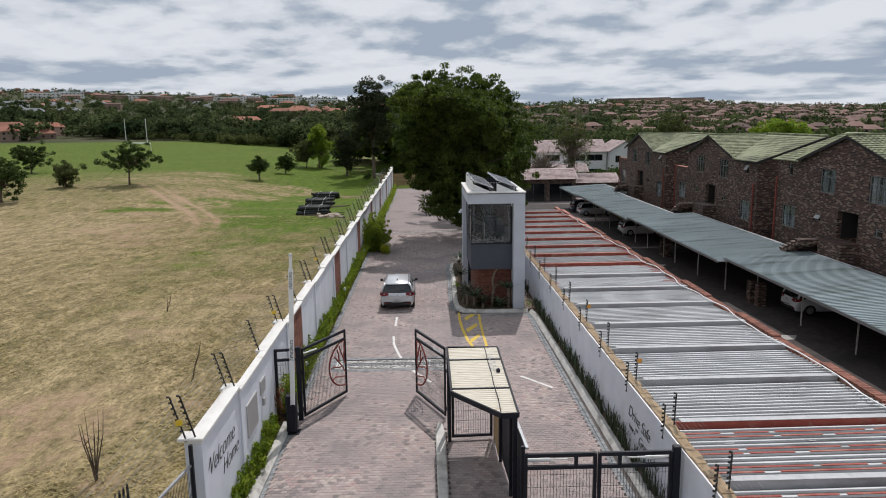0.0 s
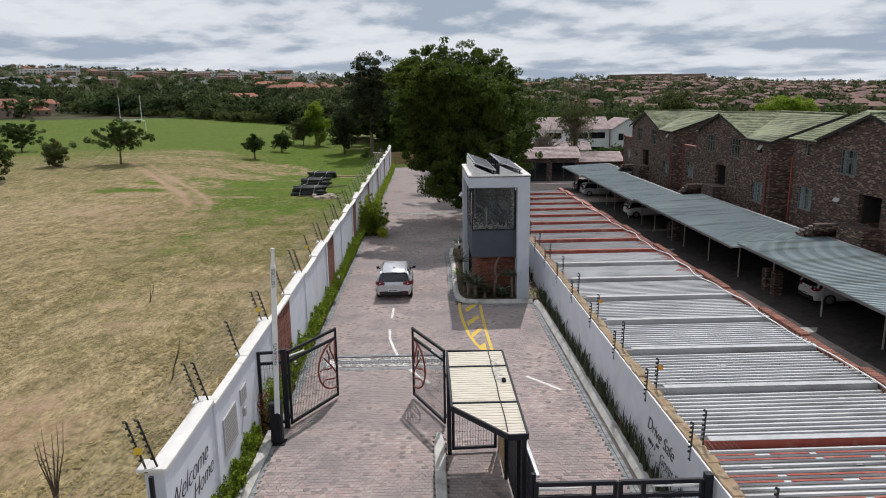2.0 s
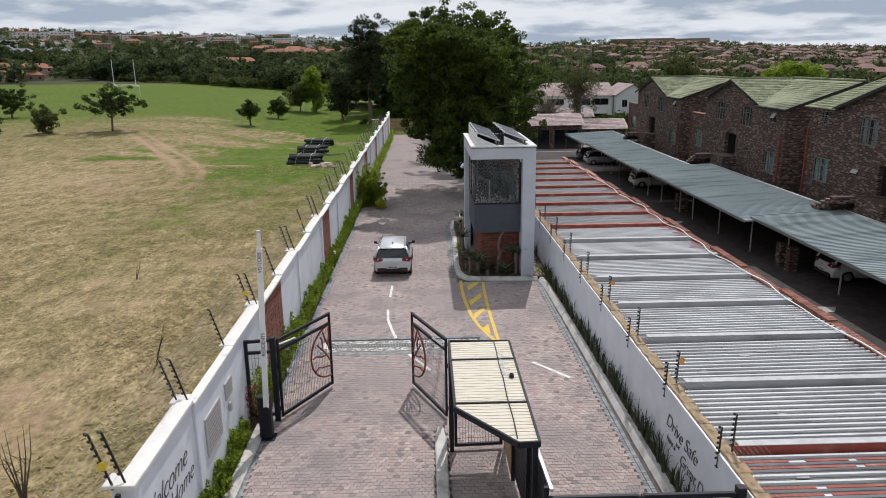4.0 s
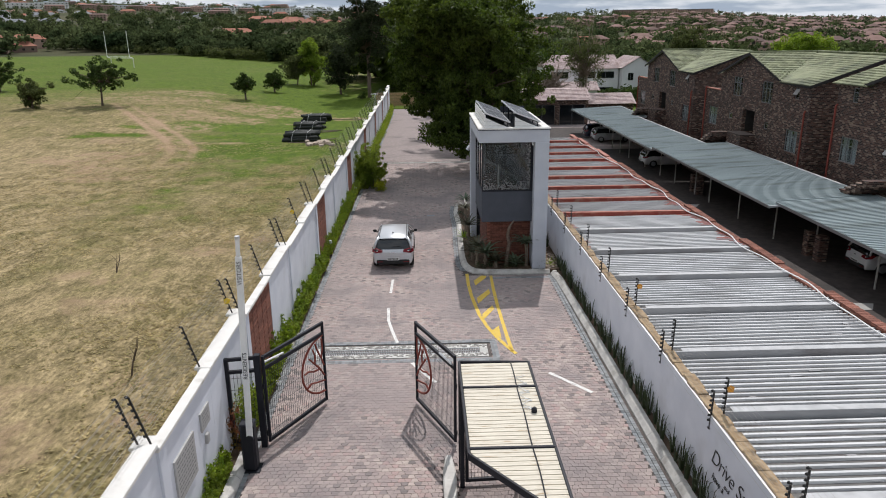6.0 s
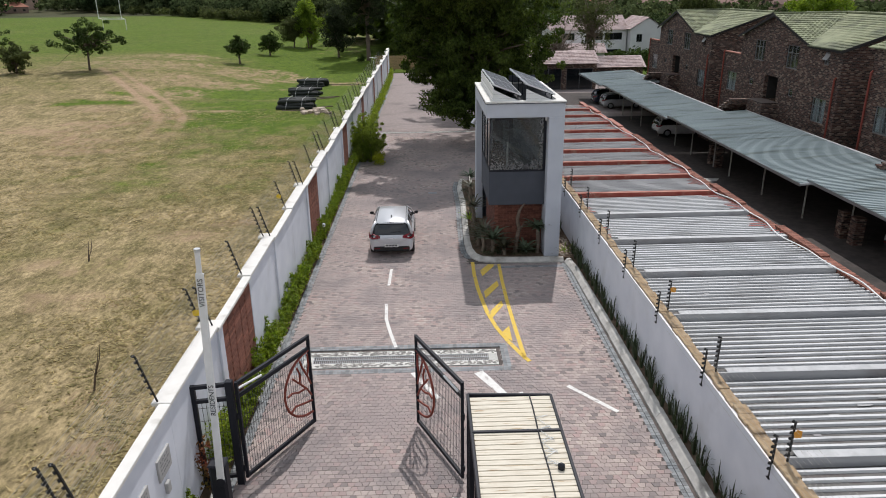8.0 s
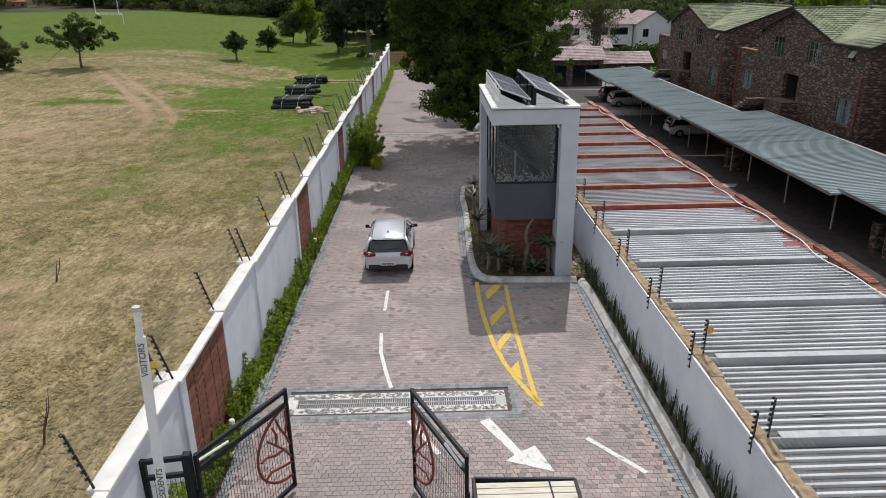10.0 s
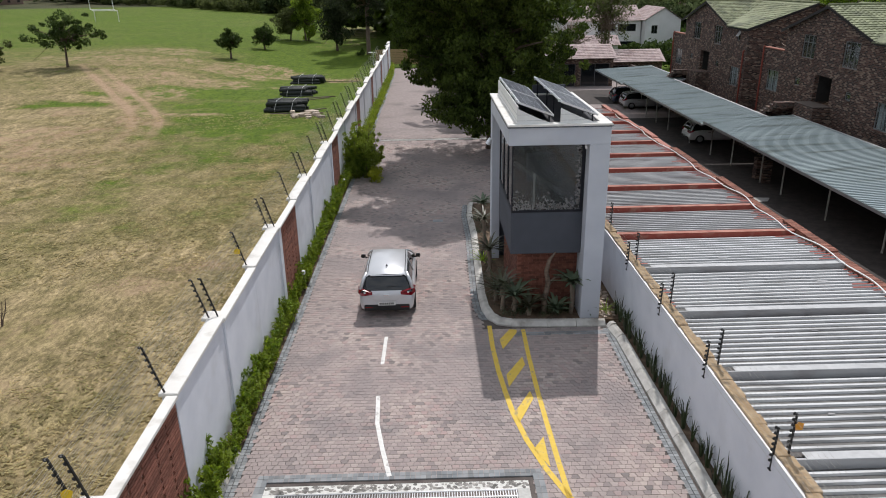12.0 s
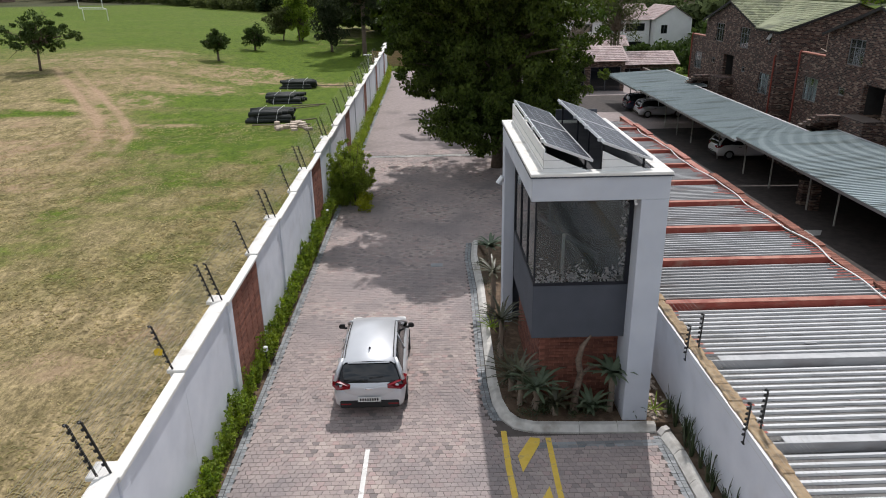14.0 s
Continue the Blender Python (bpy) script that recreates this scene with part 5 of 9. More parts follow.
# added near-black sheets that stand in for the shade inside the cabin
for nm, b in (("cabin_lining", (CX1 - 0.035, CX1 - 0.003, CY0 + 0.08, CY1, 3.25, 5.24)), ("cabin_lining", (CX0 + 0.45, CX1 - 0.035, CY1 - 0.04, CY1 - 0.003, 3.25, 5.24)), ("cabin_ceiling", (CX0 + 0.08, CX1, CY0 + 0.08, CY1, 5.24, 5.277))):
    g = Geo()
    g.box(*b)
    part(nm, g, M["dark"], house, "added near-black sheet standing in for shade inside the cabin")
g = Geo()
g.tube([(2.86, 30.95, 3.25), (2.86, 30.95, 4.22)], 0.035, 10)
part("cabin_post", g, M["plaque"], house, "pale post inside the cabin")
g = Geo()
g.bar((2.45, 32.6, 4.15), (3.7, 31.2, 3.55), 0.12, 0.10)
part("handrail", g, M["window_frame"], house, "sloping rail inside the cabin")
g = Geo()
g.box(CX0 + 0.9, CX1 - 0.05, CY1 - 0.40, CY1 - 0.05, 3.25, 4.15)
g.box(CX1 - 0.55, CX1 - 0.05, CY0 + 0.6, CY1 - 0.40, 4.02, 4.08)
part("counter", g, M["box_grey"], house)
# frames and panes
WZ0, WZ1 = 3.19, 5.28
for nm, x0, x1, y0, y1 in (("front_window", CX0, CX1, CY0 + 0.03, CY0 + 0.03), ("side_window", CX0 + 0.03, CX0 + 0.03, CY0, CY1)):
    g = Geo()
    fw = 0.07
    if x0 != x1:
        for b in ((x0, x1, WZ0, WZ0 + fw), (x0, x1, WZ1 - fw, WZ1), (x1 - fw - 0.03, x1, WZ0 + fw, WZ1 - fw), (x0, x0 + 0.035, WZ0 + fw, WZ1 - fw)):
            g.box(b[0], b[1], y0 - 0.03, y0 + 0.03, b[2], b[3])
    else:
        for b in ((y0 + 0.05, y1, WZ0, WZ0 + fw), (y0 + 0.05, y1, WZ1 - fw, WZ1), (y1 - fw, y1, WZ0 + fw, WZ1 - fw), (y0 + 1.15, y0 + 1.22, WZ0 + fw, WZ1 - fw), (y0 + 2.35, y0 + 2.42, WZ0 + fw, WZ1 - fw)):
            g.box(x0 - 0.03, x0 + 0.03, b[0], b[1], b[2], b[3])
    win = part(nm, g, M["steel"], house, "black aluminium window frame", bevel=0.005)
    g = Geo()
    if x0 != x1:
        g.box(x0 + 0.03, x1 - fw, y0 - 0.004, y0 + 0.004, WZ0 + fw, WZ1 - fw)
        pane = part("pane", g, M["glass"], win)
        pane.visible_shadow = False
    else:
        for a, b in ((y0 + 0.06, y0 + 1.15), (y0 + 1.22, y0 + 2.35), (y0 + 2.42, y1 - fw)):
            g = Geo()
            g.box(x0 - 0.004, x0 + 0.004, a, b, WZ0 + fw, WZ1 - fw)
            pane = part("pane", g, M["glass"], win)
            pane.visible_shadow = False
# leaf pattern frosted onto the lower edge of the front pane
g = Geo()
r = random.Random(12)
for _ in range(230):
    if r.random() < 0.72:
        x, z = r.uniform(CX0 + 0.06, CX1 - 0.14), WZ0 + 0.09 + abs(r.gauss(0, 0.17))
    else:
        x, z = CX1 - 0.12 - abs(r.gauss(0, 0.06)), r.uniform(WZ0 + 0.1, WZ1 - 0.15)
    a, s = r.uniform(0, 6.3), r.uniform(0.03, 0.06)
    pts = [(math.cos(a) * u * s - math.sin(a) * v * s, math.sin(a) * u * s + math.cos(a) * v * s) for u, v in ((-1, 0), (-0.3, 0.42), (0.4, 0.3), (1, 0), (0.4, -0.3), (-0.3, -0.42))]
    g.add([(x + p, CY0 + 0.022, z + q) for p, q in pts], [(0, 1, 2, 3, 4, 5)])
part("frosted_pattern", g, M["ink_grey"], house, "frosted leaf pattern on the glass", kind="stuff")
g = Geo()
g.tube([(4.14, GY0 + 0.12, 5.26), (4.14, GY0 + 0.12, 5.20), (4.14, GY0 + 0.05, 5.17)], 0.03, 8)
part("camera_dome", g, M["white_paint"], house, "small white camera dome under the soffit")
g = Geo()
g.tube([(GX0 - 0.14, GY1 - 0.35, 4.15), (GX0 - 0.02, GY1 - 0.35, 4.35)], [0.09, 0.07], 8)
part("floodlight", g, M["alu"], house)
# dark membrane on the roof and a dark drip edge under the coping
g = Geo()
g.box(GX0 + 0.30, GX1 - 0.30, GY0 + 0.32, GY1 - 0.30, 5.80, 5.815)
part("roof_membrane", g, M["membrane"], house, "dark roof membrane")
g = Geo()
g.box(GX0 - 0.036, GX1 + 0.036, GY0 - 0.036, GY0 - 0.004, 5.775, 5.80)
g.box(GX0 - 0.036, GX0 - 0.004, GY0 - 0.004, GY1, 5.775, 5.80)
part("drip_edge", g, M["box_grey"], house)
# solar panels in white wedge upstands
for k, (x0, x1, px0, px1) in enumerate(((2.21, 3.31, 2.25, 3.24), (3.40, 4.53, 3.44, 4.46))):
    y0, y1, lo, hi = 30.10, 35.62, 6.07, 6.44
    g = Geo()
    if k == 0:
        g.box(x0, x0 + 0.03, y0 + 0.03, y1, 5.80, hi - 0.10)
    n = 8
    top = [(x0 + (x1 - x0) * i / n, 5.83 + (hi - 0.16 - 5.83) * (1 - i / n) ** 1.25) for i in range(n + 1)]
    for yy in (y0, y0 + 0.03):
        g.v += [(x, yy, z) for x, z in top] + [(x0, yy, 5.80), (x1, yy, 5.80)]
    b = len(g.v) - 2 * (n + 3)
    g.f += [tuple(range(b, b + n + 1)) + (b + n + 2, b + n + 1), tuple(range(b + n + 3 + n, b + n + 2, -1)) + (b + 2 * n + 4, b + 2 * n + 5)]
    g.f += [(b + i, b + n + 3 + i, b + n + 4 + i, b + i + 1) for i in range(n)]
    part("upstand", g, M["white_paint"], house, "white ribbed metal upstand")
    g = Geo()
    for zz in (5.94, 6.10):
        if k == 0:
            g.box(x0 - 0.006, x0, y0 + 0.03, y1, zz, zz + 0.012)
        g.box(x0, x0 + (x1 - x0) * (0.72 if zz < 6 else 0.38), y0 - 0.005, y0, zz, zz + 0.010)
    part("upstand_rib", g, M["flashing"], house)
    if k == 1:
        g = Geo()
        g.box(x0, x1, y1 - 0.05, y1, 5.80, 6.15)
        part("rear_board", g, M["box_grey"], house)
    slope = math.atan2(lo - hi, px1 - px0)
    for y in (y0 + 0.45, y0 + 1.75, y0 + 3.0, y1 - 0.5):
        g = Geo()
        g.bar((px0 + 0.06, y, 5.81), (px0 + 0.06, y, hi - 0.07), 0.04)
        g.bar((px0 + 0.02, y, hi - 0.07), (px1 - 0.02, y, lo - 0.07), 0.04)
        g.bar((px1 - 0.08, y, 5.81), (px1 - 0.08, y, lo - 0.07), 0.04)
        part("mounting_rail", g, M["steel"], house)
        g = Geo()
        g.box(px0 - 0.05, px0 + 0.03, y - 0.04, y + 0.04, hi - 0.06, hi + 0.02)
        part("clamp", g, M["alu"], house, "bright panel clamp")
    L = math.hypot(px1 - px0, hi - lo)
    for j in range(2):
        ya = y0 + 0.10 + j * 2.72
        yb = ya + 2.68
        m = Matrix.Translation((px0, 0, hi)) @ Matrix.Rotation(-slope, 4, "Y")
        g = Geo()
        for b in ((0, L, ya, ya + 0.045), (0, L, yb - 0.045, yb), (0, 0.04, ya + 0.045, yb - 0.045), (L - 0.04, L, ya + 0.045, yb - 0.045)):
            g.box(*b, -0.045, 0.006, m)
        panel = part("solar_panel", g, M["alu"], house, "dark solar panel in an aluminium frame")
        g = Geo()
        g.box(0.04, L - 0.04, ya + 0.045, yb - 0.045, -0.03, 0.0, m)
        part("cell_sheet", g, M["pv"], panel)
        g = Geo()
        for i in range(1, 4):
            u = 0.03 + i * (L - 0.06) / 4
            g.box(u - 0.005, u + 0.005, ya + 0.045, yb - 0.045, 0.0005, 0.002, m)
        for i in range(1, 8):
            u = ya + 0.045 + i * (yb - ya - 0.09) / 8
            w = 0.02 if i == 4 else 0.008
            g.box(0.04, L - 0.04, u - w, u + w, 0.0005, 0.002, m)
        part("cell_grid", g, M["pv_line"], panel)


# ------------------------------------------------------------ lower yard
yard = thing("yard", "dark brick-paved yard lying lower than the drive", "yard", at=(15, 40, gz_low(40)), kind="structure")
g = Geo()
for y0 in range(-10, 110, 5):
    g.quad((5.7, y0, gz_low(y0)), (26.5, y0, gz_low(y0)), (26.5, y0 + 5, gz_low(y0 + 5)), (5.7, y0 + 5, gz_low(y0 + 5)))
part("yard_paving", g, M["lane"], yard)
for yy, x0, x1 in ((27.6, 13.2, 17.2), (45.5, 13.0, 17.0)):
    g = Geo()
    g.prism([(x0, yy), (x0 + 1.6, yy - 0.9), (x1, yy - 0.5), (x1 + 0.4, yy + 0.1), (x0 + 2.2, yy + 0.35)], gz_low(yy) + 0.01, gz_low(yy) + 0.03)
    part("concrete_apron", g, M["lane_pale"], yard, "pale concrete strip in the paving")
# sunlit stretches of the yard, laid on as paler quads
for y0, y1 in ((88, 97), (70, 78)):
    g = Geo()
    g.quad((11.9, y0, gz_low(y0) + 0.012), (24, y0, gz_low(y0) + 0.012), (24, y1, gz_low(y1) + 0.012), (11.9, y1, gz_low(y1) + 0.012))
    part("sunlit_paving", g, M["far_paving"], yard, "yard paving made paler to stand for sunlight at the far end")


def ribbed_sheet(x0, x1, y0, y1, z_at, pitch=0.245, rib=0.055):
    """Trapezoid-ribbed roof sheet, its ribs running across the drive's line."""
    prof = []
    y = y0
    while y < y1 - 1e-4:
        prof += [(y, 0), (y + pitch * 0.63, 0), (y + pitch * 0.67, rib), (y + pitch * 0.95, rib)]
        y += pitch
    prof = [p for p in prof if p[0] <= y1] + [(y1, 0)]
    g = Geo()
    for yy, h in prof:
        g.v += [(x0, yy, z_at(x0, yy) + h), (x1, yy, z_at(x1, yy) + h)]
    n = len(prof)
    g.f = [(2 * i, 2 * i + 1, 2 * i + 3, 2 * i + 2) for i in range(n - 1)]
    return g


# long lean-to carport behind the right-hand wall
JP = 2.94
CPX0, CPX1 = 5.86, 11.75
carport = thing("carport", "long flat carport roof of ribbed galvanised sheets with red-oxide beams", "carport", at=(8.8, 8, gz_low(20)))
for k in range(-4, 15):
    y0 = 14.8 + k * JP
    y1 = y0 + JP
    zn = 1.82 - 0.012 * (y0 - 20)
    z_at = lambda x, y, zn=zn, y0=y0: zn - 0.075 * (y - y0) + 0.004 * (x - 5.86)
    old = k >= 6
    red_ribs = k in (-3, -2)
    g = ribbed_sheet(CPX0, CPX1, y0 + 0.14, y1 + 0.10, z_at)
    sheet = part("roof_sheet", g, M["roof_sheet_old"] if old else M["roof_sheet"], carport, "dull stained ribbed sheet" if old else "bright weathered ribbed sheet")
    # dark strips in the pans: the ribs' shade painted in, along with some dirt
    g = Geo()
    y = y0 + 0.14
    while y < y1 - 0.05:
        g.quad((CPX0, y + 0.004, z_at(CPX0, y) + 0.004), (CPX1, y + 0.004, z_at(CPX1, y) + 0.004), (CPX1, y + 0.151, z_at(CPX1, y + 0.151) + 0.004), (CPX0, y + 0.151, z_at(CPX0, y + 0.151) + 0.004))
        y += 0.245
    part("pan_dirt", g, M["pan_shade"], sheet, "dark strips in the pans, rib shade and grime in one colour", kind="stuff")
    if red_ribs:
        g = Geo()
        y = y0 + 0.14 + 0.0
        i = 0
        while y < y1 - 0.2:
            if i % 4 in (0, 1):
                for a in range(5):
                    xa = CPX0 + a * 1.178 + (0.25 * math.sin(i * 2.7 + a * 1.9) if a else 0)
                    g.box(xa, CPX0 + (a + 1) * 1.178 - 0.12, y + 0.166, y + 0.231, z_at(xa, y + 0.15) + 0.047, z_at(xa + 1.178, y + 0.10) + 0.062)
            y += 0.245
            i += 1
        part("painted_rib_run", g, M["red_oxide"], sheet, "red-oxide painted ribs", kind="stuff")
    # beam at the raised near edge
    g = Geo()
    g.box(CPX0, CPX1, y0, y0 + 0.05, zn - 0.24, zn + 0.035)
    part("edge_board", g, M["red_oxide"] if old or k in (-1,) else M["roof_sheet_old"], carport)
    g = Geo()
    g.box(CPX0 + (0.25 if not old else 0), CPX1, y0 - 0.015, y0 + 0.20, zn + 0.035, zn + 0.05)
    part("flashing", g, M["red_faded"] if old else M["flashing"], carport, bevel=0.004)
    # faded red paint where the sheet meets the back wall
    if k >= 4:
        g = Geo()
        y = y0 + 0.14
        while y < y1 - 0.05:
            w_ = 0.3 + 0.25 * math.sin(y * 3) + 0.2 * math.sin(y * 7.3)
            g.box(CPX1 - max(w_, 0.12), CPX1, y + 0.166, y + 0.231, z_at(CPX1, y + 0.18) + 0.053, z_at(CPX1, y + 0.18) + 0.061)
            g.box(CPX0, CPX0 + max(0.4 * w_, 0.08), y + 0.166, y + 0.231, z_at(CPX0, y + 0.18) + 0.053, z_at(CPX0, y + 0.18) + 0.061)
            y += 0.245
        part("painted_sheet_end", g, M["red_oxide"], sheet, "red paint on the sheet ends", kind="stuff")
# screws and patches
g = Geo()
r = random.Random(8)
for k in range(-4, 6):
    y0 = 14.8 + k * JP
    for _ in range(7):
        x, y = r.uniform(6.3, 11.2), y0 + r.uniform(0.5, 2.6)
        z = 1.82 - 0.012 * (y0 - 20) - 0.075 * (y - y0) + 0.004 * (x - 5.86) + 0.030
        g.box(x, x + r.uniform(0.12, 0.30), y, y + 0.05, z, z + 0.006)
part("sealing_patches", g, M["roof_sheet_old"], carport, "dark sealing patches", kind="stuff")

# brick wall on the yard side of that carport, with a loose cable along it
backwall = thing("wall_yard", "low red brick wall with stepped brick-on-edge coping behind the carport", "wall", at=(11.9, 20, 0), kind="structure")
for k in range(-4, 15):
    y0 = 14.8 + k * JP + 0.9
    top = 1.74 - 0.012 * (y0 - 20) + (0.10 if k % 2 else 0)
    g = Geo()
    g.box(CPX1 + 0.02, CPX1 + 0.26, y0, y0 + JP, gz_low(y0) - 0.2, top)
    part("brickwork", g, M["red_brick"], backwall)
    if 10 < y0 < 45:
        g = Geo()
        for i in range(36):
            a = y0 + i * JP / 36
            g.box(CPX1 - 0.01, CPX1 + 0.29, a + 0.004, a + JP / 36 - 0.004, top, top + 0.07 + 0.006 * (i % 3))
        part("coping_bricks", g, M["slip"], backwall, "faded brick-on-edge coping", kind="stuff")
    else:
        g = Geo()
        g.box(CPX1 - 0.01, CPX1 + 0.29, y0, y0 + JP - 0.01, top, top + 0.07)
        part("coping", g, M["red_faded"], backwall)
g = Geo()
pts = []
for i in range(150):
    y = 6 + i * 0.33
    zt = 1.74 - 0.012 * (y - 20)
    pts.append((CPX1 - 0.20 + 0.10 * math.sin(y * 0.9) + 0.05 * math.sin(y * 2.3), y, zt + 0.20 + 0.02 * math.sin(y * 2.1)))
g.tube(pts, 0.022, 6)
solo("cable", g, M["white_paint"], "loose white cable draped along a brick wall top", "cable")


# second carport beside the flats
SX0 = 17.2
for n, (y0, y1, x0, x1, dz) in enumerate(((14, 36.2, 17.5, 22.6, 0.03), (35.9, 54.8, 17.05, 22.65, -0.06), (54.9, 74.0, 17.0, 21.5, -0.20), (74.1, 84.6, 16.9, 22.6, -0.27))):
    zl = 1.06 + dz
    c = thing("carport", "grey-green ribbed sheet carport on slim pale posts beside flats", "carport", at=((x0 + x1) / 2, (y0 + y1) / 2, gz_low(y0)), group="carports beside the flats")
    z_at = lambda x, y, zl=zl, x0=x0, y0=y0: zl + 0.048 * (x - x0) + 0.002 * (y - y0)
    g = ribbed_sheet(x0, x1, y0, y1, z_at, 0.22, 0.032)
    part("roof_sheet", g, M["sheet_green"], c)
    g = Geo()
    g.add([(x0, y0, z_at(x0, y0) - 0.14), (x0 + 0.04, y0, z_at(x0, y0) - 0.14), (x0 + 0.04, y0, z_at(x0, y0) - 0.01), (x0, y0, z_at(x0, y0) - 0.01), (x0, y1, z_at(x0, y1) - 0.14), (x0 + 0.04, y1, z_at(x0, y1) - 0.14), (x0 + 0.04, y1, z_at(x0, y1) - 0.01), (x0, y1, z_at(x0, y1) - 0.01)],
          [(0, 1, 2, 3), (7, 6, 5, 4), (0, 4, 5, 1), (1, 5, 6, 2), (2, 6, 7, 3), (3, 7, 4, 0)])
    part("edge_purlin", g, M["galv"], c)
    g = Geo()
    g.box(x0, x1, y0 - 0.02, y0 + 0.02, 0, 0.02, Matrix.Translation((0, 0, 0)))
    g.v = [(x, y, z_at(x, y) - 0.10 + z * 5) for x, y, z in g.v]
    part("end_flashing", g, M["flashing"], c)
    g = Geo()
    g.add([(x1 - 0.04, y0, z_at(x1, y0) + 0.02), (x1 + 0.06, y0, z_at(x1, y0) + 0.04), (x1 + 0.06, y1, z_at(x1, y1) + 0.04), (x1 - 0.04, y1, z_at(x1, y1) + 0.02)], [(0, 1, 2, 3)])
    part("ridge_flashing", g, M["flashing"], c)
    for y in ((16.0, 20.4, 24.8, 29.4, 34.2), (37.4, 41.8, 46.2, 48.7, 52.7), (55.9, 59.8, 64.6, 67.6, 70.4), (75.2, 80.2))[n]:
        g = Geo()
        g.tube([(x0 + 1.2, y, gz_low(y) - 0.02), (x0 + 1.2, y, z_at(x0 + 1.2, y) - 0.02)], 0.042, 8)
        part("post", g, M["post_grey"], c, "slim pale grey steel post")
        g = Geo()
        g.bar((x0 + 0.1, y, z_at(x0 + 0.1, y) - 0.07), (x1, y, z_at(x1, y) - 0.07), 0.05, 0.10)
        part("rafter", g, M["galv"], c)
    if n < 3:
        g = Geo()
        g.box(x1 - 0.3, x1 - 0.05, y0, y1, gz_low(y0) - 0.3, z_at(x1, y1) - 0.25)
        part("rear_wall", g, M["house_brick"], c, "dark face-brick rear wall")
# brick bin pier between the bays
for y in (33.2, 34.2, 48.5, 49.4):
    g = Geo()
    g.box(18.3, 18.75, y, y + 0.45, gz_low(y) - 0.1, gz_low(y) + 1.25)
    solo("brick_pier", g, M["house_brick"], "short face-brick pier under a carport edge", "brick pier", "carport brick piers", bevel=0.01)


# ------------------------------------------------------------ tiled roofs
def tiled(geo, o, u, v, nu, nv, tile_u=0.30, tile_v=0.34, inside=None, lift=0.035):
    """Rows of rolled concrete tiles on the plane o + u + v; u runs along the eave, v up the slope (unit vectors)."""
    o, u, v = Vector(o), Vector(u).normalized(), Vector(v).normalized()
    n = u.cross(v).normalized()
    if n.z < 0:
        n = -n
    for j in range(nv):
        for i in range(nu):
            a, b = (i + 0.5) * tile_u, (j + 0.5) * tile_v
            if inside and not inside(a, b):
                continue
            p = o + u * (i * tile_u) + v * (j * tile_v)
            low, high = n * (lift + 0.02), n * 0.008
            k = len(geo.v)
            for s, roll in ((0.0, 0.0), (0.35, 0.0), (0.62, 0.028), (0.92, 0.028), (1.0, 0.0)):
                geo.v.append(tuple(p + u * s * tile_u + low + n * roll))
                geo.v.append(tuple(p + u * s * tile_u + v * tile_v * 1.04 + high + n * roll))
            geo.v += [tuple(p + n * 0.0), tuple(p + u * tile_u + n * 0.0)]
            geo.f += [(k + 2 * q, k + 2 * q + 2, k + 2 * q + 3, k + 2 * q + 1) for q in range(4)]
            geo.f.append((k + 10, k + 11, k + 8, k + 6, k + 4, k + 2, k))
    return geo


def window_set(parent, y, z, w, h, x, depth=0.10, open_top=False, curtain=True, panes=2):
    """A steel window in a wall that faces -x: frame, panes, sill and a curtain behind."""
    g = Geo()
    f = 0.05
    for b in ((y - w / 2, y + w / 2, z, z + f), (y - w / 2, y + w / 2, z + h - f, z + h), (y - w / 2, y - w / 2 + f, z + f, z + h - f), (y + w / 2 - f, y + w / 2, z + f, z + h - f)):
        g.box(x + depth - 0.03, x + depth + 0.03, *b)
    win = part("window", g, M["window_steel"], parent, "grey steel window with net curtains")
    for i in range(1, panes):
        yy = y - w / 2 + w * i / panes
        g = Geo()
        g.box(x + depth - 0.025, x + depth + 0.025, yy - 0.02, yy + 0.02, z + f, z + h - f)
        part("mullion", g, M["window_steel"], win)
    g = Geo()
    g.box(x + depth - 0.022, x + depth + 0.022, y - w / 2 + f, y + w / 2 - f, z + h * 0.66, z + h * 0.66 + 0.035)
    part("transom", g, M["window_steel"], win)
    g = Geo()
    g.box(x + depth - 0.004, x + depth + 0.004, y - w / 2 + f, y + w / 2 - f, z + f, z + h - f)
    pane = part("pane", g, M["glass"], win)
    pane.visible_shadow = False
    if open_top:
        g = Geo()
        g.box(-0.012, 0.012, -w / 2 + 0.06, w / 2 - 0.06, -0.55 * h, 0, Matrix.Translation((x + depth - 0.03, y, z + h - 0.08)) @ Matrix.Rotation(radians(32), 4, "Y"))
        part("open_sash", g, M["plaque"], win, "pale top-hung sash standing open")
    if curtain:
        g = Geo()
        n = 14
        for s, (a, b) in enumerate(((-0.46, -0.08), (0.12, 0.46))):
            k = len(g.v)
            for i in range(n + 1):
                yy = y + w * (a + (b - a) * i / n)
                xx = x + depth + 0.10 + 0.025 * math.sin(i * 2.2)
                g.v += [(xx, yy, z + 0.04), (xx, yy, z + h - 0.04)]
            g.f += [(k + 2 * i, k + 2 * i + 2, k + 2 * i + 3, k + 2 * i + 1) for i in range(n)]
        part("curtain", g, M["curtain"], win, "white net curtain")
    g = Geo()
    g.box(x - 0.07, x + depth, y - w / 2 - 0.08, y + w / 2 + 0.08, z - 0.09, z - 0.005)
    part("sill", g, M["house_brick"], win)
    # near-black sheet behind the pane in place of a shaded room
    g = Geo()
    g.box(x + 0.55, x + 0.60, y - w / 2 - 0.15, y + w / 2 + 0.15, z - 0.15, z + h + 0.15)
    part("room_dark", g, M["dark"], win)


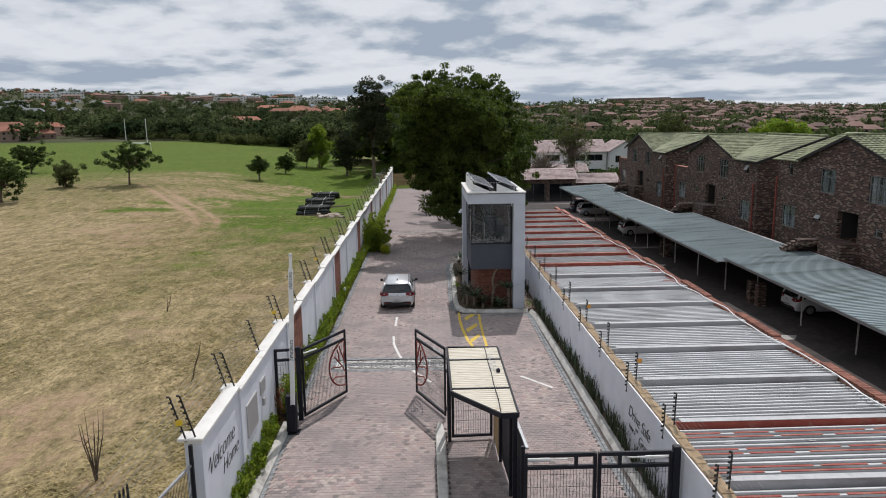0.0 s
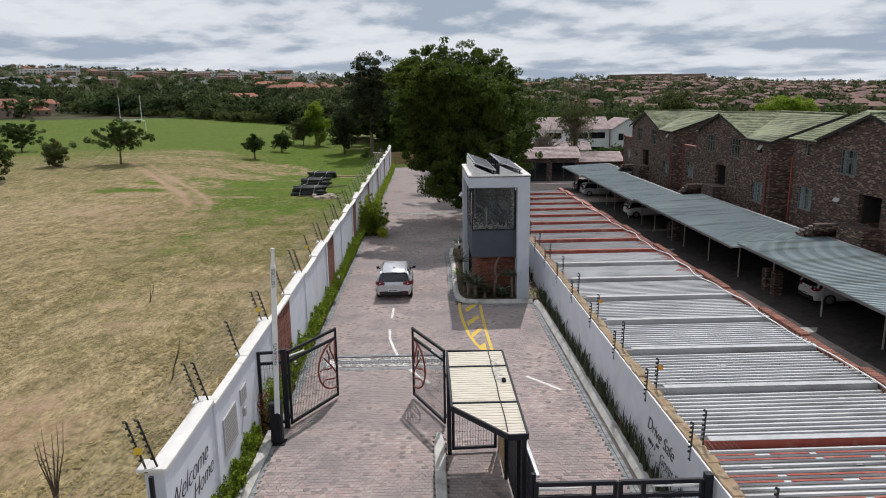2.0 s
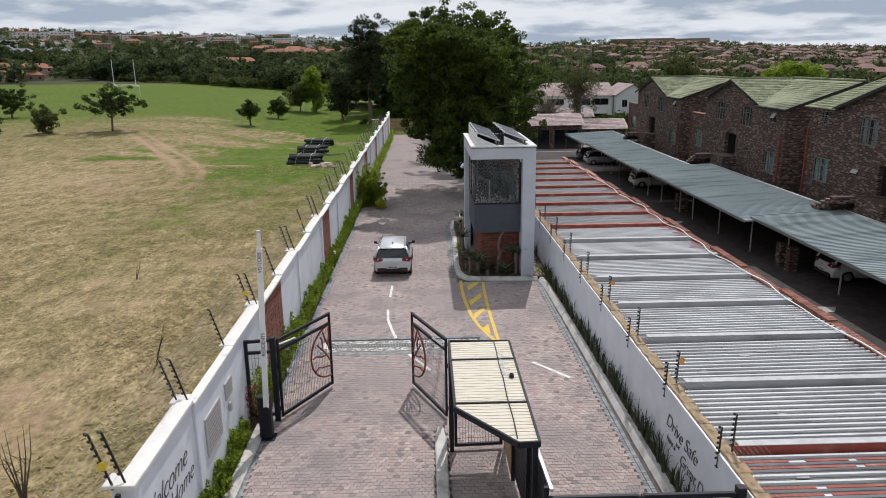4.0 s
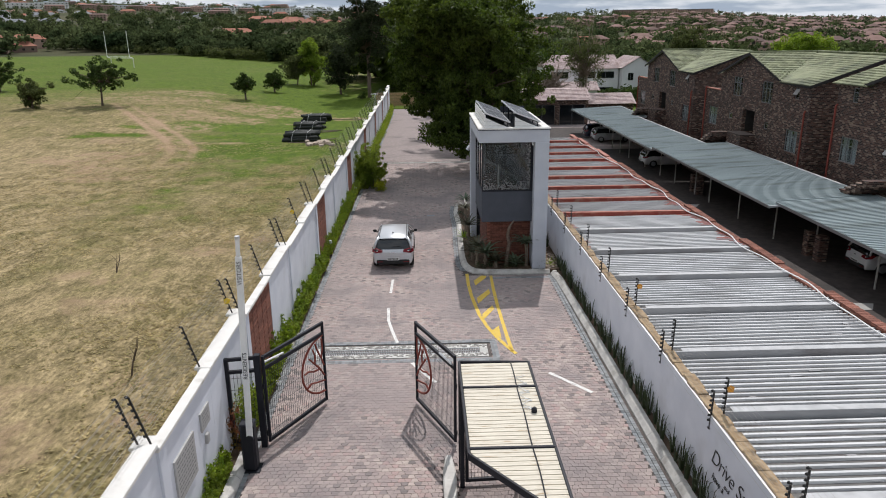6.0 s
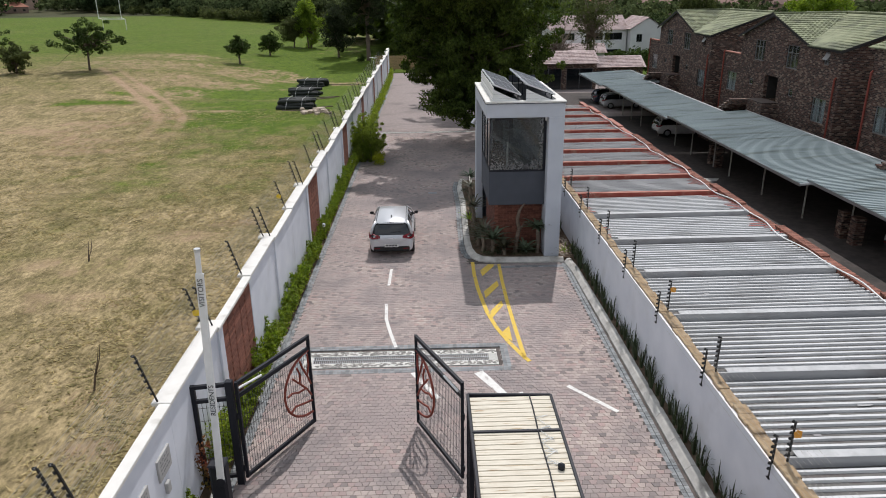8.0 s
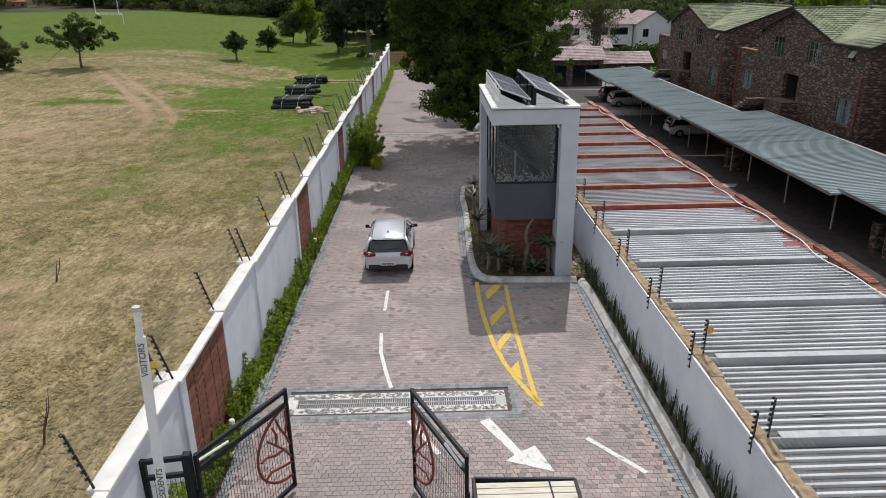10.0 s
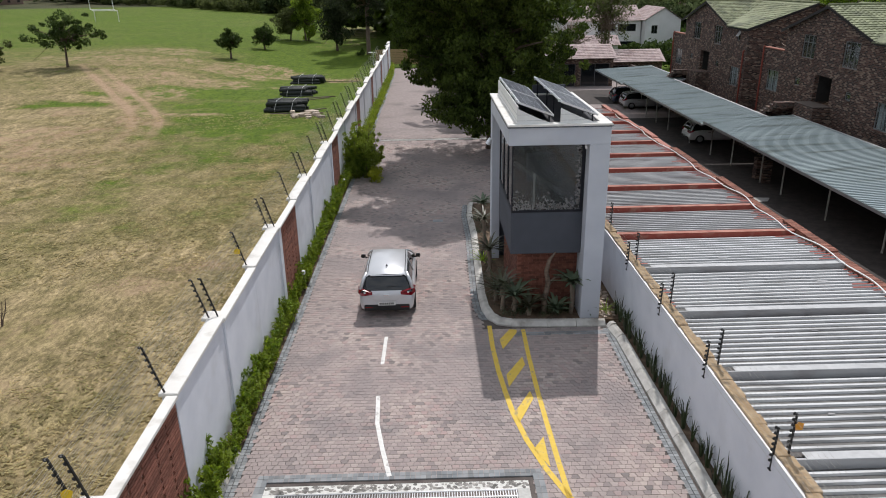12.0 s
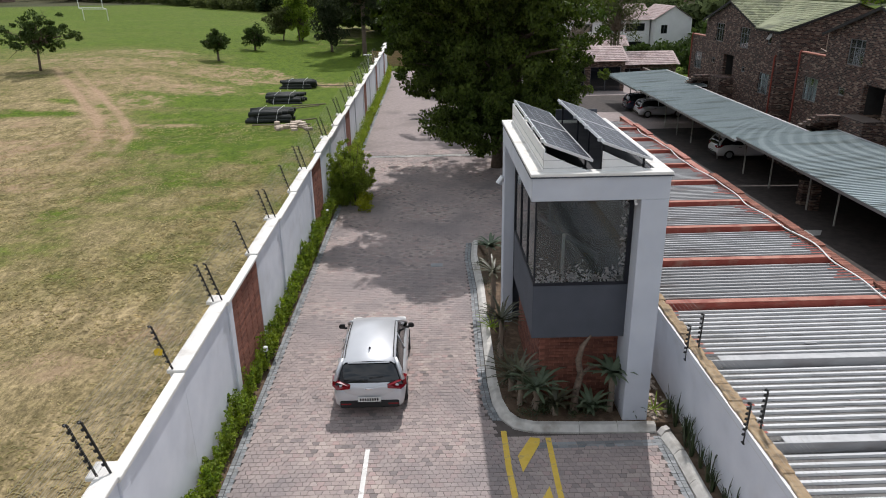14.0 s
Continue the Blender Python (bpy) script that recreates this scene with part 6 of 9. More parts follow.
def flats_block(y_apex, dz, label, sill_dz=0.0, closed=False):
    """One gable-fronted block of two-storey flats; its face looks towards the drive."""
    X = 23.8
    base = gz_low(y_apex) - 0.3
    e, ridge = 6.15 + dz, 7.78 + dz
    b = thing("apartment_block", label, "apartment block", at=(X + 4, y_apex, base), group="blocks of flats")
    # windows and door: centre along the front, sill, width, height, top sash open
    wins = [(2.0, 4.62, 1.6, 1.42, False), (-2.75, 4.50, 1.6, 1.48, False), (-6.85, 5.12, 0.62, 0.74, True), (-6.75, 1.68, 1.58, 1.45, False), (6.25, 1.98, 1.66, 1.42, False), (-3.12, 2.75, 0.62, 0.48, False), (2.8, 2.83, 0.7, 0.47, closed)]
    if closed:
        wins.append((6.3, 5.36, 0.55, 0.80, False))
    door = (-0.32, 2.10, 1.95, 1.66)
    wins = [(v, z + sill_dz - dz, w, h, o) for v, z, w, h, o in wins]
    door = (door[0], door[1] + sill_dz - dz, door[2], door[3])
    holes = [(y_apex + v - w / 2, y_apex + v + w / 2, z + dz, z + h + dz) for v, z, w, h, o in wins] + [(y_apex + door[0] - door[2] / 2, y_apex + door[0] + door[2] / 2, door[1] + dz, door[1] + door[3] + dz)]
    y0, y1 = y_apex - 8.6, y_apex + 5.0
    for a, c, z0, z1 in sheet_boxes(y0, y1, base, e - 0.02, [h for h in holes if h[1] < y1]):
        g = Geo()
        g.box(X, X + 0.25, a, c, z0, z1)
        part("front_wall", g, M["house_brick"], b)
    g = Geo()
    g.prism([(-5.0, e), (5.0, e), (0, ridge - 0.08)], X, X + 0.25, Matrix(((0, 0, 1, 0), (1, 0, 0, y_apex), (0, 1, 0, 0), (0, 0, 0, 1))))
    part("gable", g, M["house_brick"], b)
    far_top = e - 0.02 if closed else 4.72 + dz
    for a, c, z0, z1 in sheet_boxes(y1, y_apex + 8.0, base, far_top, [h for h in holes if h[1] > y1]):
        g = Geo()
        g.box(X + 0.02, X + 0.27, a, c, z0, z1)
        part("balcony_wall", g, M["house_brick"], b)
    if not closed:
        g = Geo()
        g.box(X - 0.04, X + 0.34, y1 + 0.02, y_apex + 8.05, 4.72 + dz, 4.80 + dz)
        part("balcony_coping", g, M["slip"], b, bevel=0.01)
    g = Geo()
    g.box(X + 0.27, X + 9.4, y_apex + 7.75, y_apex + 8.0, base, far_top)
    part("rear_return", g, M["house_brick"], b)
    # end wall towards the camera, with a sloping top under the verge
    g = Geo()
    g.prism([(X + 0.25, base), (X + 9.6, base), (X + 9.6, e), (X + 4.75, ridge - 0.10), (X + 0.25, e + 0.02)], 0, 0.25, Matrix(((1, 0, 0, 0), (0, 0, 1, y0), (0, 1, 0, 0), (0, 0, 0, 1))))
    part("end_wall", g, M["house_brick"], b)
    g = Geo()
    g.prism([(X + 0.25, 4.0), (X + 9.6, 4.0), (X + 9.6, e), (X + 4.75, ridge - 0.10), (X + 0.25, e + 0.02)], 0, 0.25, Matrix(((1, 0, 0, 0), (0, 0, 1, y1 - 0.25), (0, 1, 0, 0), (0, 0, 0, 1))))
    part("inner_gable", g, M["house_brick"], b)
    # roof planes with their tiles
    XR = X + 4.75
    deck = Geo()
    ov = 0.28
    deck.add([(X - ov, y_apex - 5.2, e + 0.0), (XR, y_apex - 0.15, ridge), (XR, y0 - ov, ridge), (X - ov, y0 - ov, e - 0.10)], [(0, 1, 2, 3)])
    deck.add([(X - ov, y_apex, ridge), (XR, y_apex, ridge), (X - ov, y_apex - 5.2, e - 0.04)], [(0, 1, 2)])
    deck.add([(X - ov, y_apex, ridge), (X - ov, y_apex + 5.3, e - 0.06), (XR, y_apex + 0.1, ridge)], [(0, 1, 2)])
    deck.add([(XR, y0 - ov, ridge), (XR, y1 + ov, ridge), (XR + 5, y1 + ov, e - 0.1), (XR + 5, y0 - ov, e - 0.1)], [(0, 1, 2, 3)])
    if closed:
        deck.add([(X - ov, y1 - 0.2, e - 0.1), (X - ov, y_apex + 8.3, e - 0.1), (XR, y_apex + 8.3, ridge), (XR, y_apex, ridge)], [(0, 1, 2, 3)])
    else:
        deck.add([(XR, y_apex, ridge), (XR, y1 + ov, ridge), (X - ov, y1 + ov, e - 0.1)], [(0, 1, 2)])
    roof = part("roof", deck, M["tile_green"], b, "weathered green concrete tile roof")
    t = Geo()
    sv = Vector((XR - X + ov, 0, ridge - e + 0.10))
    Lv = sv.length
    run = (y_apex - 5.2) - (y0 - ov)
    tiled(t, (X - ov - 0.05, y0 - ov, e - 0.12), (0, 1, 0), sv, int((y_apex - y0 + ov) / 0.30), int(Lv / 0.34), inside=lambda a, c: a < run + (c / Lv) * 5.05)
    if closed:
        tiled(t, (X - ov - 0.05, y1 - 0.2, e - 0.12), (0, 1, 0), sv, int(3.5 / 0.30), int(Lv / 0.34))
    su = Vector((0, 5.2, ridge - e + 0.04))
    Lu = su.length
    tiled(t, (X - ov - 0.04, y_apex - 5.2, e - 0.05), (1, 0, 0), su, int((XR - X + ov) / 0.30), int(Lu / 0.34), inside=lambda a, c: a < (c / Lu) * 5.05 + 0.1)
    part("tiles", t, M["tile_green"], roof, kind="stuff")
    g = Geo()
    k = 0
    while k < 28:
        y = y0 - ov + k * 0.33
        if y < y_apex:
            g.tube([(XR, y, ridge + 0.05), (XR, y + 0.32, ridge + 0.065)], 0.085, 6)
        x = X - ov + k * 0.33
        if x < XR:
            g.tube([(x, y_apex, ridge + 0.05), (x + 0.32, y_apex, ridge + 0.065)], 0.085, 6)
        k += 1
    part("ridge_tiles", g, M["tile_green"], roof, kind="stuff")
    g = Geo()
    for a, c in (((X - ov, y_apex - 5.25, e - 0.12), (X - ov, y_apex, ridge - 0.06)), ((X - ov, y_apex + 5.3, e - 0.12), (X - ov, y_apex, ridge - 0.06)), ((X - ov, y0 - ov, e - 0.17), (XR, y0 - ov, ridge - 0.06)), ((X - ov, y0 - ov, e - 0.17), (X - ov, y_apex - 5.25, e - 0.12))):
        g = Geo()
        g.bar(a, c, 0.035, 0.17)
        part("barge_board", g, M["dark"], b, "dark barge board")
    for v, z, w, h, o in wins:
        window_set(b, y_apex + v, z + dz, w, h, X, open_top=o or (w < 0.65 and False), curtain=w > 1.2 and (y_apex < 40 or v < -6 or v > 6), panes=3 if w > 1.5 else 1)
    v, z, w, h = door
    # porch recess with its shade painted in as near-black sides, back and ceiling
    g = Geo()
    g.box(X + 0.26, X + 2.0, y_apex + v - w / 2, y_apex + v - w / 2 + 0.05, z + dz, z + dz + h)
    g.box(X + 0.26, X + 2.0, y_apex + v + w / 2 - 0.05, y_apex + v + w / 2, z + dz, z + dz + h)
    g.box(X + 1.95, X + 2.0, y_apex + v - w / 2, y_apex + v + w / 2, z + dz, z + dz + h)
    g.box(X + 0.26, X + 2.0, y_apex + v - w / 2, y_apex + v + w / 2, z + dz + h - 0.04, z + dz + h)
    part("porch", g, M["dark"], b, "recessed entrance porch, lined near-black in place of its shade")
    # brick steps up to the porch
    g = Geo()
    g.box(X - 1.05, X - 0.004, y_apex + v - 1.3, y_apex + v + 1.0, base + 0.3, z + dz + 0.03)
    part("landing", g, M["house_brick"], b, "brick landing before the porch", bevel=0.012)
    for i in range(9):
        zz = z + dz - 0.20 * i - 0.02
        ya = y_apex + v + 1.0 + i * 0.42
        g = Geo()
        g.box(X - 2.16, X - 0.3, ya, ya + 0.42, zz - 0.34, zz - 0.075)
        step = part("step", g, M["house_brick"], b)
        g = Geo()
        g.box(X - 2.22, X - 0.26, ya - 0.02, ya + 0.45, zz - 0.075, zz)
        part("tread", g, M["house_brick"], step, "brick-on-edge tread")
    for v, z in ((-8.2, 4.35), (7.85, 4.75)):
        g = Geo()
        g.tube([(X - 0.10, y_apex + v, base + 0.2), (X - 0.10, y_apex + v, z + dz), (X - 0.02, y_apex + v, z + 0.12 + dz)], 0.06, 8)
        part("drainpipe", g, M["motif"], b, "brown drainpipe")
    if closed:
        return b
    g = Geo()
    g.bar((X + 1.0, y_apex + 6.9, 4.8 + dz), (X + 1.0, y_apex + 6.9, 6.1 + dz), 0.03)
    g.bar((X + 0.4, y_apex + 5.6, 4.95 + dz), (X + 1.2, y_apex + 7.9, 4.95 + dz), 0.03)
    part("aerial", g, M["stone"], b)
    return b


flats_block(73.7, -0.18, "brown face-brick flats with green tile roof and far balcony", -0.22)
flats_block(54.3, 0.06, "brown face-brick flats with green tile roof and brick steps", 0.0)
flats_block(34.9, 0.42, "brown face-brick flats with green tile roof and white curtains", 0.14, True)


# ------------------------------------------------------------ plants
def leaf_cloud(rs, centres, radii, per, size, droop=0.0, squash=0.8, aspect=0.55):
    """Many small leaves scattered in clumps round the centres; returns points and faces."""
    c = np.repeat(np.asarray(centres, float), per, axis=0)
    r = np.repeat(np.asarray(radii, float), per)
    n = len(c)
    d = rs.normal(size=(n, 3))
    d /= np.linalg.norm(d, axis=1)[:, None]
    rad = r * rs.uniform(0.15, 1.0, n) ** 0.5
    p = c + d * rad[:, None] * np.array([1, 1, squash])
    t = rs.normal(size=(n, 3)) + np.array([0, 0, -droop])
    t /= np.linalg.norm(t, axis=1)[:, None]
    b = np.cross(t, rs.normal(size=(n, 3)) + np.array([0, 0, 1.2]))
    b /= np.linalg.norm(b, axis=1)[:, None] + 1e-9
    s = size * rs.uniform(0.6, 1.35, n)[:, None]
    v = np.stack([p - t * s * 0.5, p + b * s * aspect * 0.5, p + t * s * 0.5, p - b * s * aspect * 0.5], axis=1).reshape(-1, 3)
    f = np.arange(n * 4).reshape(-1, 4)
    return v, f


def cloud_mesh(name, v, f, mat):
    me = bpy.data.meshes.new(name)
    me.from_pydata(v.tolist(), [], f.tolist())
    me.materials.append(mat)
    return me


def crown_centres(rs, n, centre, rx, ry, rz, hollow=0.35, lump=0.28, cut=None):
    """Clump centres filling an uneven egg."""
    out = []
    k = rs.uniform(0, 50)
    while len(out) < n:
        d = rs.normal(size=3)
        d /= np.linalg.norm(d)
        lim = 1.0 + lump * 2 * noise.noise(Vector(d * 1.7) + Vector((k, 0, 0)))
        t = (hollow + (1 - hollow) * rs.uniform() ** 0.6) * lim
        p = np.array(centre) + d * t * np.array([rx, ry, rz])
        if cut is None or cut(p):
            out.append(p)
    return out


def tree(name, label, x, y, z, height, rx, rz, crown_z, seed, leaf_mat, bark_mat, clumps=60, per=60, leaf=0.3, clump_r=0.9, trunk_r=0.14, limbs=7, category="tree", group="", droop=0.0, stems=1, hollow=0.35, lump=0.28, lean=(0, 0), squash=0.8):
    """A tapered trunk with limbs that reach into a crown of many small leaves."""
    rs = np.random.RandomState(seed)
    t = thing(name, label, category, at=(x, y, z), group=group)
    top = Vector((x + lean[0], y + lean[1], z + height))
    mid = np.array([x + lean[0] * 0.7, y + lean[1] * 0.7, z + crown_z])
    cs = crown_centres(rs, clumps, mid, rx, rx, rz, hollow, lump)
    g = Geo()
    for s in range(stems):
        off = Vector((rs.uniform(-0.3, 0.3), rs.uniform(-0.3, 0.3), 0)) * (stems > 1)
        fork = Vector((x + lean[0] * 0.3, y + lean[1] * 0.3, z + max(crown_z - rz * 0.6, height * 0.22))) + off * 2
        g.tube([Vector((x, y, z - 0.15)) + off, Vector((x, y, z + 0.3)) + off, fork], [trunk_r * 1.35, trunk_r, trunk_r * 0.75], 9)
        pick = rs.permutation(len(cs))[:limbs]
        for i in pick:
            e = Vector(cs[i])
            m1 = fork.lerp(e, 0.45) + Vector((rs.uniform(-0.2, 0.2), rs.uniform(-0.2, 0.2), 0.25)) * rx * 0.25
            g.tube([fork - Vector((0, 0, 0.2)), m1, e], [trunk_r * 0.55, trunk_r * 0.33, trunk_r * 0.08], 6)
            for j in range(2):
                e2 = m1 + Vector(rs.normal(size=3)) * rx * 0.35
                g.tube([m1, m1.lerp(e2, 0.5) + Vector((0, 0, 0.1)), e2], [trunk_r * 0.25, trunk_r * 0.15, trunk_r * 0.04], 5)
    part("trunk", g, bark_mat, t, smooth=True)
    if per:
        v, f = leaf_cloud(rs, cs, rs.uniform(0.6, 1.25, len(cs)) * clump_r, per, leaf, droop, squash)
        part("crown", cloud_mesh("crown", v, f, leaf_mat), leaf_mat, t)
    return t


# hedge at the foot of the left wall: single young shrubs near, a joined run further on
rs = np.random.RandomState(21)
shrub_mesh = []
for k in range(7):
    cs, rr = [], []
    for stem in range(6 + k % 3):
        a, out, h = rs.uniform(0, 6.28), rs.uniform(0.03, 0.17), rs.uniform(0.45, 1.0)
        for q in range(6):
            u = (q + 0.5) / 6
            cs.append((math.cos(a) * out * (0.4 + u), math.sin(a) * out * 1.5 * (0.4 + u), 0.06 + u * h * 0.72))
            rr.append(0.115 - 0.045 * u)
    v, f = leaf_cloud(rs, cs, rr, 15, 0.092, aspect=0.46)
    shrub_mesh.append(cloud_mesh("hedge_shrub", v, f, M["leaf"]))
r = random.Random(22)
y = 7.2
while y < 46.5:
    if not (16.1 < y < 17.0):
        ob = new("hedge_shrub", shrub_mesh[r.randrange(7)])
        ob.location, ob.rotation_euler, s_ = ((-4.78 if y < 17.2 else -4.70) + r.uniform(-0.04, 0.05), y, gz(y) + 0.05), (0, 0, r.uniform(0, 6.28)), r.uniform(0.75, 1.2)
        ob.scale = (s_, s_, s_ * r.uniform(0.8, 1.15))
        tagged(ob, "young bright green hedge shrub at the foot of a white wall", "shrub", "hedge shrubs")
    y += r.uniform(0.26, 0.44)
cs, rr = [], []
y = 46.5
while y < 104:
    h = 0.80 + 0.30 * noise.noise(Vector((0, y * 0.8, 0)))
    for _ in range(6):
        cs.append((rs.uniform(WALL_X + 0.12, LEFT_EDGE + 0.05) + bend(y), y + rs.uniform(-0.15, 0.15), gz(y) + 0.08 + rs.uniform(0.05, h)))
        rr.append(rs.uniform(0.20, 0.30))
    y += 0.5
v, f = leaf_cloud(rs, cs, rr, 34, 0.10, aspect=0.5)
hedge = tagged(new("hedge", cloud_mesh("hedge", v, f, M["leaf"])), "low bright green hedge along the foot of a white wall", "hedge", kind="stuff")
v, f = leaf_cloud(rs, [(-4.82, 16.75 + 0.1 * math.sin(k), gz(16.5) + 0.2 + 0.12 * k) for k in range(9)], [0.16] * 9, 26, 0.08)
tagged(new("shrub", cloud_mesh("shrub", v, f, M["leaf_red"])), "small red-tipped shrub beside a gate panel", "shrub")
v, f = leaf_cloud(rs, [(-4.65 + rs.uniform(-0.2, 0.2), 17.35 + rs.uniform(-0.25, 0.45), gz(17) + rs.uniform(0.15, 1.35)) for k in range(38)], [0.2] * 38, 34, 0.075)
tagged(new("shrub", cloud_mesh("shrub", v, f, M["leaf"])), "upright dark green shrub behind a mesh gate panel", "shrub")
# tall bush that breaks the hedge line
def leafy_bush(x, y, z, seed):
    """A many-stemmed bush, leafy from the ground up, with sprays that arch outwards."""
    rs_ = np.random.RandomState(seed)
    b = thing("bush", "tall leafy bright green bush growing over the hedge beside the drive", "bush", at=(x, y, z))
    g, cs_, rr_ = Geo(), [], []
    for k in range(95):
        a = rs_.uniform(0, 6.28)
        reach, h = rs_.uniform(0.2, 1.0) ** 0.7 * 1.32, rs_.uniform(0.3, 1.0)
        top = Vector((x + math.cos(a) * reach, y + math.sin(a) * reach * 1.3, z + 3.35 * h * (1.06 - 0.42 * (reach / 1.32) ** 2)))
        base = Vector((x + math.cos(a) * 0.15 + math.cos(a) * 0.45 * (h < 0.6), y + math.sin(a) * (0.2 + 0.6 * (h < 0.6)), z))
        m1 = base.lerp(top, 0.5) + Vector((0, 0, 0.25))
        if k < 26:
            g.tube([base, m1, top], [0.03, 0.02, 0.006], 5)
        for q in range(5):
            u = 0.06 + 0.94 * (q + rs_.uniform()) / 5
            p = base.lerp(m1, u * 2) if u < 0.5 else m1.lerp(top, u * 2 - 1)
            cs_.append(tuple(p))
            rr_.append(0.25 - 0.12 * u)
    part("branching_stem", g, M["bark"], b, smooth=True)
    v_, f_ = leaf_cloud(rs_, cs_, rr_, 62, 0.14, droop=0.2, aspect=0.25)
    part("leaves", cloud_mesh("leaves", v_, f_, M["leaf_bush"]), M["leaf_bush"], b)


leafy_bush(-3.95, 48.9, gz(49), 5)
v, f = leaf_cloud(rs, [(-3.15 + rs.uniform(-0.28, 0.25), 47.6 + rs.uniform(-0.7, 0.9), gz(48) + rs.uniform(0.08, 0.62)) for k in range(46)], [0.17] * 46, 34, 0.12, aspect=0.3)
tagged(new("shrub", cloud_mesh("shrub", v, f, M["leaf_yellow"])), "low yellow-green leafy plant at the foot of a tall bush", "shrub")
# strap-leaved clumps along the right wall
reed_mesh = []
for k in range(4):
    r = random.Random(60 + k)
    g = Geo()
    for _ in range(20):
        a, L, w = r.uniform(0, 6.28), r.uniform(0.34, 0.80), 0.013
        d = Vector((math.cos(a), math.sin(a), 0))
        s = Vector((-d.y, d.x, 0)) * w
        out = r.uniform(0.03, 0.20)
        p0, p1, p2 = d * 0.03, d * (0.03 + out * 0.45) + Vector((0, 0, L * 0.7)), d * (0.05 + out) + Vector((0, 0, L * r.uniform(0.72, 1.0)))
        g.add([p0 - s, p0 + s, p1 + s * 0.8, p1 - s * 0.8, p2], [(0, 1, 2, 3), (3, 2, 4)])
    reed_mesh.append(g.mesh("strap_leaf_plant", M["reed"]))
y = 8.0
r = random.Random(6)
while y < 41:
    if not (30.5 < y < 33):
        ob = new("strap_leaf_plant", r.choice(reed_mesh))
        ob.location = (RIGHT_EDGE + 0.36 + r.uniform(-0.05, 0.05), y, gz(y) + 0.10)
        ob.rotation_euler, ob.scale = (0, 0, r.uniform(0, 6)), (r.uniform(0.8, 1.25),) * 3
        tagged(ob, "dark strap-leaved plant in a narrow bed by a white wall", "plant", "strap-leaved plants")
    y += r.uniform(0.30, 0.55)


def rosette(x, y, z, trunk, R, n, mat, label, seed, lift=0.5, name="aloe", width=0.075):
    """A spiky rosette of thick tapering leaves on a shaggy stem."""
    r = random.Random(seed)
    t = thing(name, label, "succulent", at=(x, y, z), group="island succulents")
    g = Geo()
    if trunk > 0.15:
        g.tube([(x, y, z - 0.05), (x + 0.02, y, z + trunk * 0.5), (x, y + 0.02, z + trunk)], [0.075, 0.065, 0.08], 8)
        part("stem", g, M["bark_pale"], t)
        g = Geo()
        for k in range(int(trunk * 26)):
            a, h = r.uniform(0, 6.28), r.uniform(0.05, trunk)
            d = Vector((math.cos(a), math.sin(a), 0))
            p = Vector((x, y, z + h)) + d * 0.06
            s = Vector((-d.y, d.x, 0)) * 0.03
            g.add([p - s, p + s, p + d * 0.07 + Vector((0, 0, -0.16))], [(0, 1, 2)])
        part("dry_leaf_skirt", g, M["bark_pale"], t, "dry brown leaf skirt", kind="stuff")
    for k in range(n):
        a = k * 2.399 + r.uniform(-0.2, 0.2)
        up = lift * (0.15 + 1.3 * k / n)
        L = R * r.uniform(0.82, 1.1)
        d = Vector((math.cos(a), math.sin(a), 0))
        s = Vector((-d.y, d.x, 0))
        o = Vector((x, y, z + trunk + 0.03 + 0.08 * k / n))
        g = Geo()
        w = width
        rows_ = []
        for q in range(5):
            u = q / 4
            c = o + d * (0.03 + L * u * (1 - 0.12 * u)) + Vector((0, 0, up * L * (u * 1.25 - 0.75 * u * u)))
            ww = w * (1 - u) ** 0.8 * (0.75 + 0.6 * u) + 0.002
            rows_.append([c - s * ww, c - Vector((0, 0, ww * 0.45)), c + s * ww, c + Vector((0, 0, -ww * 0.05))])
        for A in rows_:
            g.v += [tuple(p) for p in A]
        for q in range(4):
            b = q * 4
            g.f += [(b + i, b + (i + 1) % 4, b + 4 + (i + 1) % 4, b + 4 + i) for i in range(4)]
        part("leaf", g, mat, t)
    return t


iz = lambda y: gz(y) + 0.13
rosette(4.03, 30.38, iz(30), 1.0, 0.80, 26, M["aloe"], "stemmed grey-green aloe in a planting island", 1)
rosette(2.30, 30.50, iz(30), 0.55, 0.80, 26, M["aloe"], "bushy grey-green aloe in a planting island", 2, lift=0.75)
rosette(1.80, 31.40, iz(31), 0.35, 0.85, 30, M["aloe_dark"], "spiky dark yucca in a planting island", 3, lift=0.8, name="yucca", width=0.04)
rosette(1.72, 33.0, iz(33), 1.15, 0.85, 34, M["aloe_dark"], "tall spiky yucca beside the guardhouse", 4, lift=0.6, name="yucca", width=0.04)
rosette(1.62, 34.6, iz(34), 0.10, 0.55, 18, M["leaf_bright"], "low yellow-green tufted plant at the island edge", 5, lift=0.9, name="tufted_plant", width=0.03)
rosette(1.78, 36.2, iz(36), 1.2, 0.80, 24, M["aloe_dark"], "tall spiky yucca beside the guardhouse", 6, lift=0.55, name="yucca", width=0.04)
rosette(1.95, 39.3, iz(39), 0.9, 0.70, 20, M["aloe"], "stemmed aloe at the far end of an island", 7, lift=0.6)
rosette(5.05, 30.25, iz(30), 0.05, 0.40, 14, M["leaf_bright"], "small green tufted plant beside a white column", 8, lift=0.9, name="tufted_plant", width=0.02)
rosette(4.55, 30.15, iz(30), 0.05, 0.38, 12, M["reed"], "small dark tufted plant at a column foot", 9, lift=1.0, name="tufted_plant", width=0.02)
rosette(2.72, 30.30, iz(30), 0.25, 0.62, 24, M["aloe_dark"], "spiky dark aloe before the guardhouse base", 12, lift=0.9)
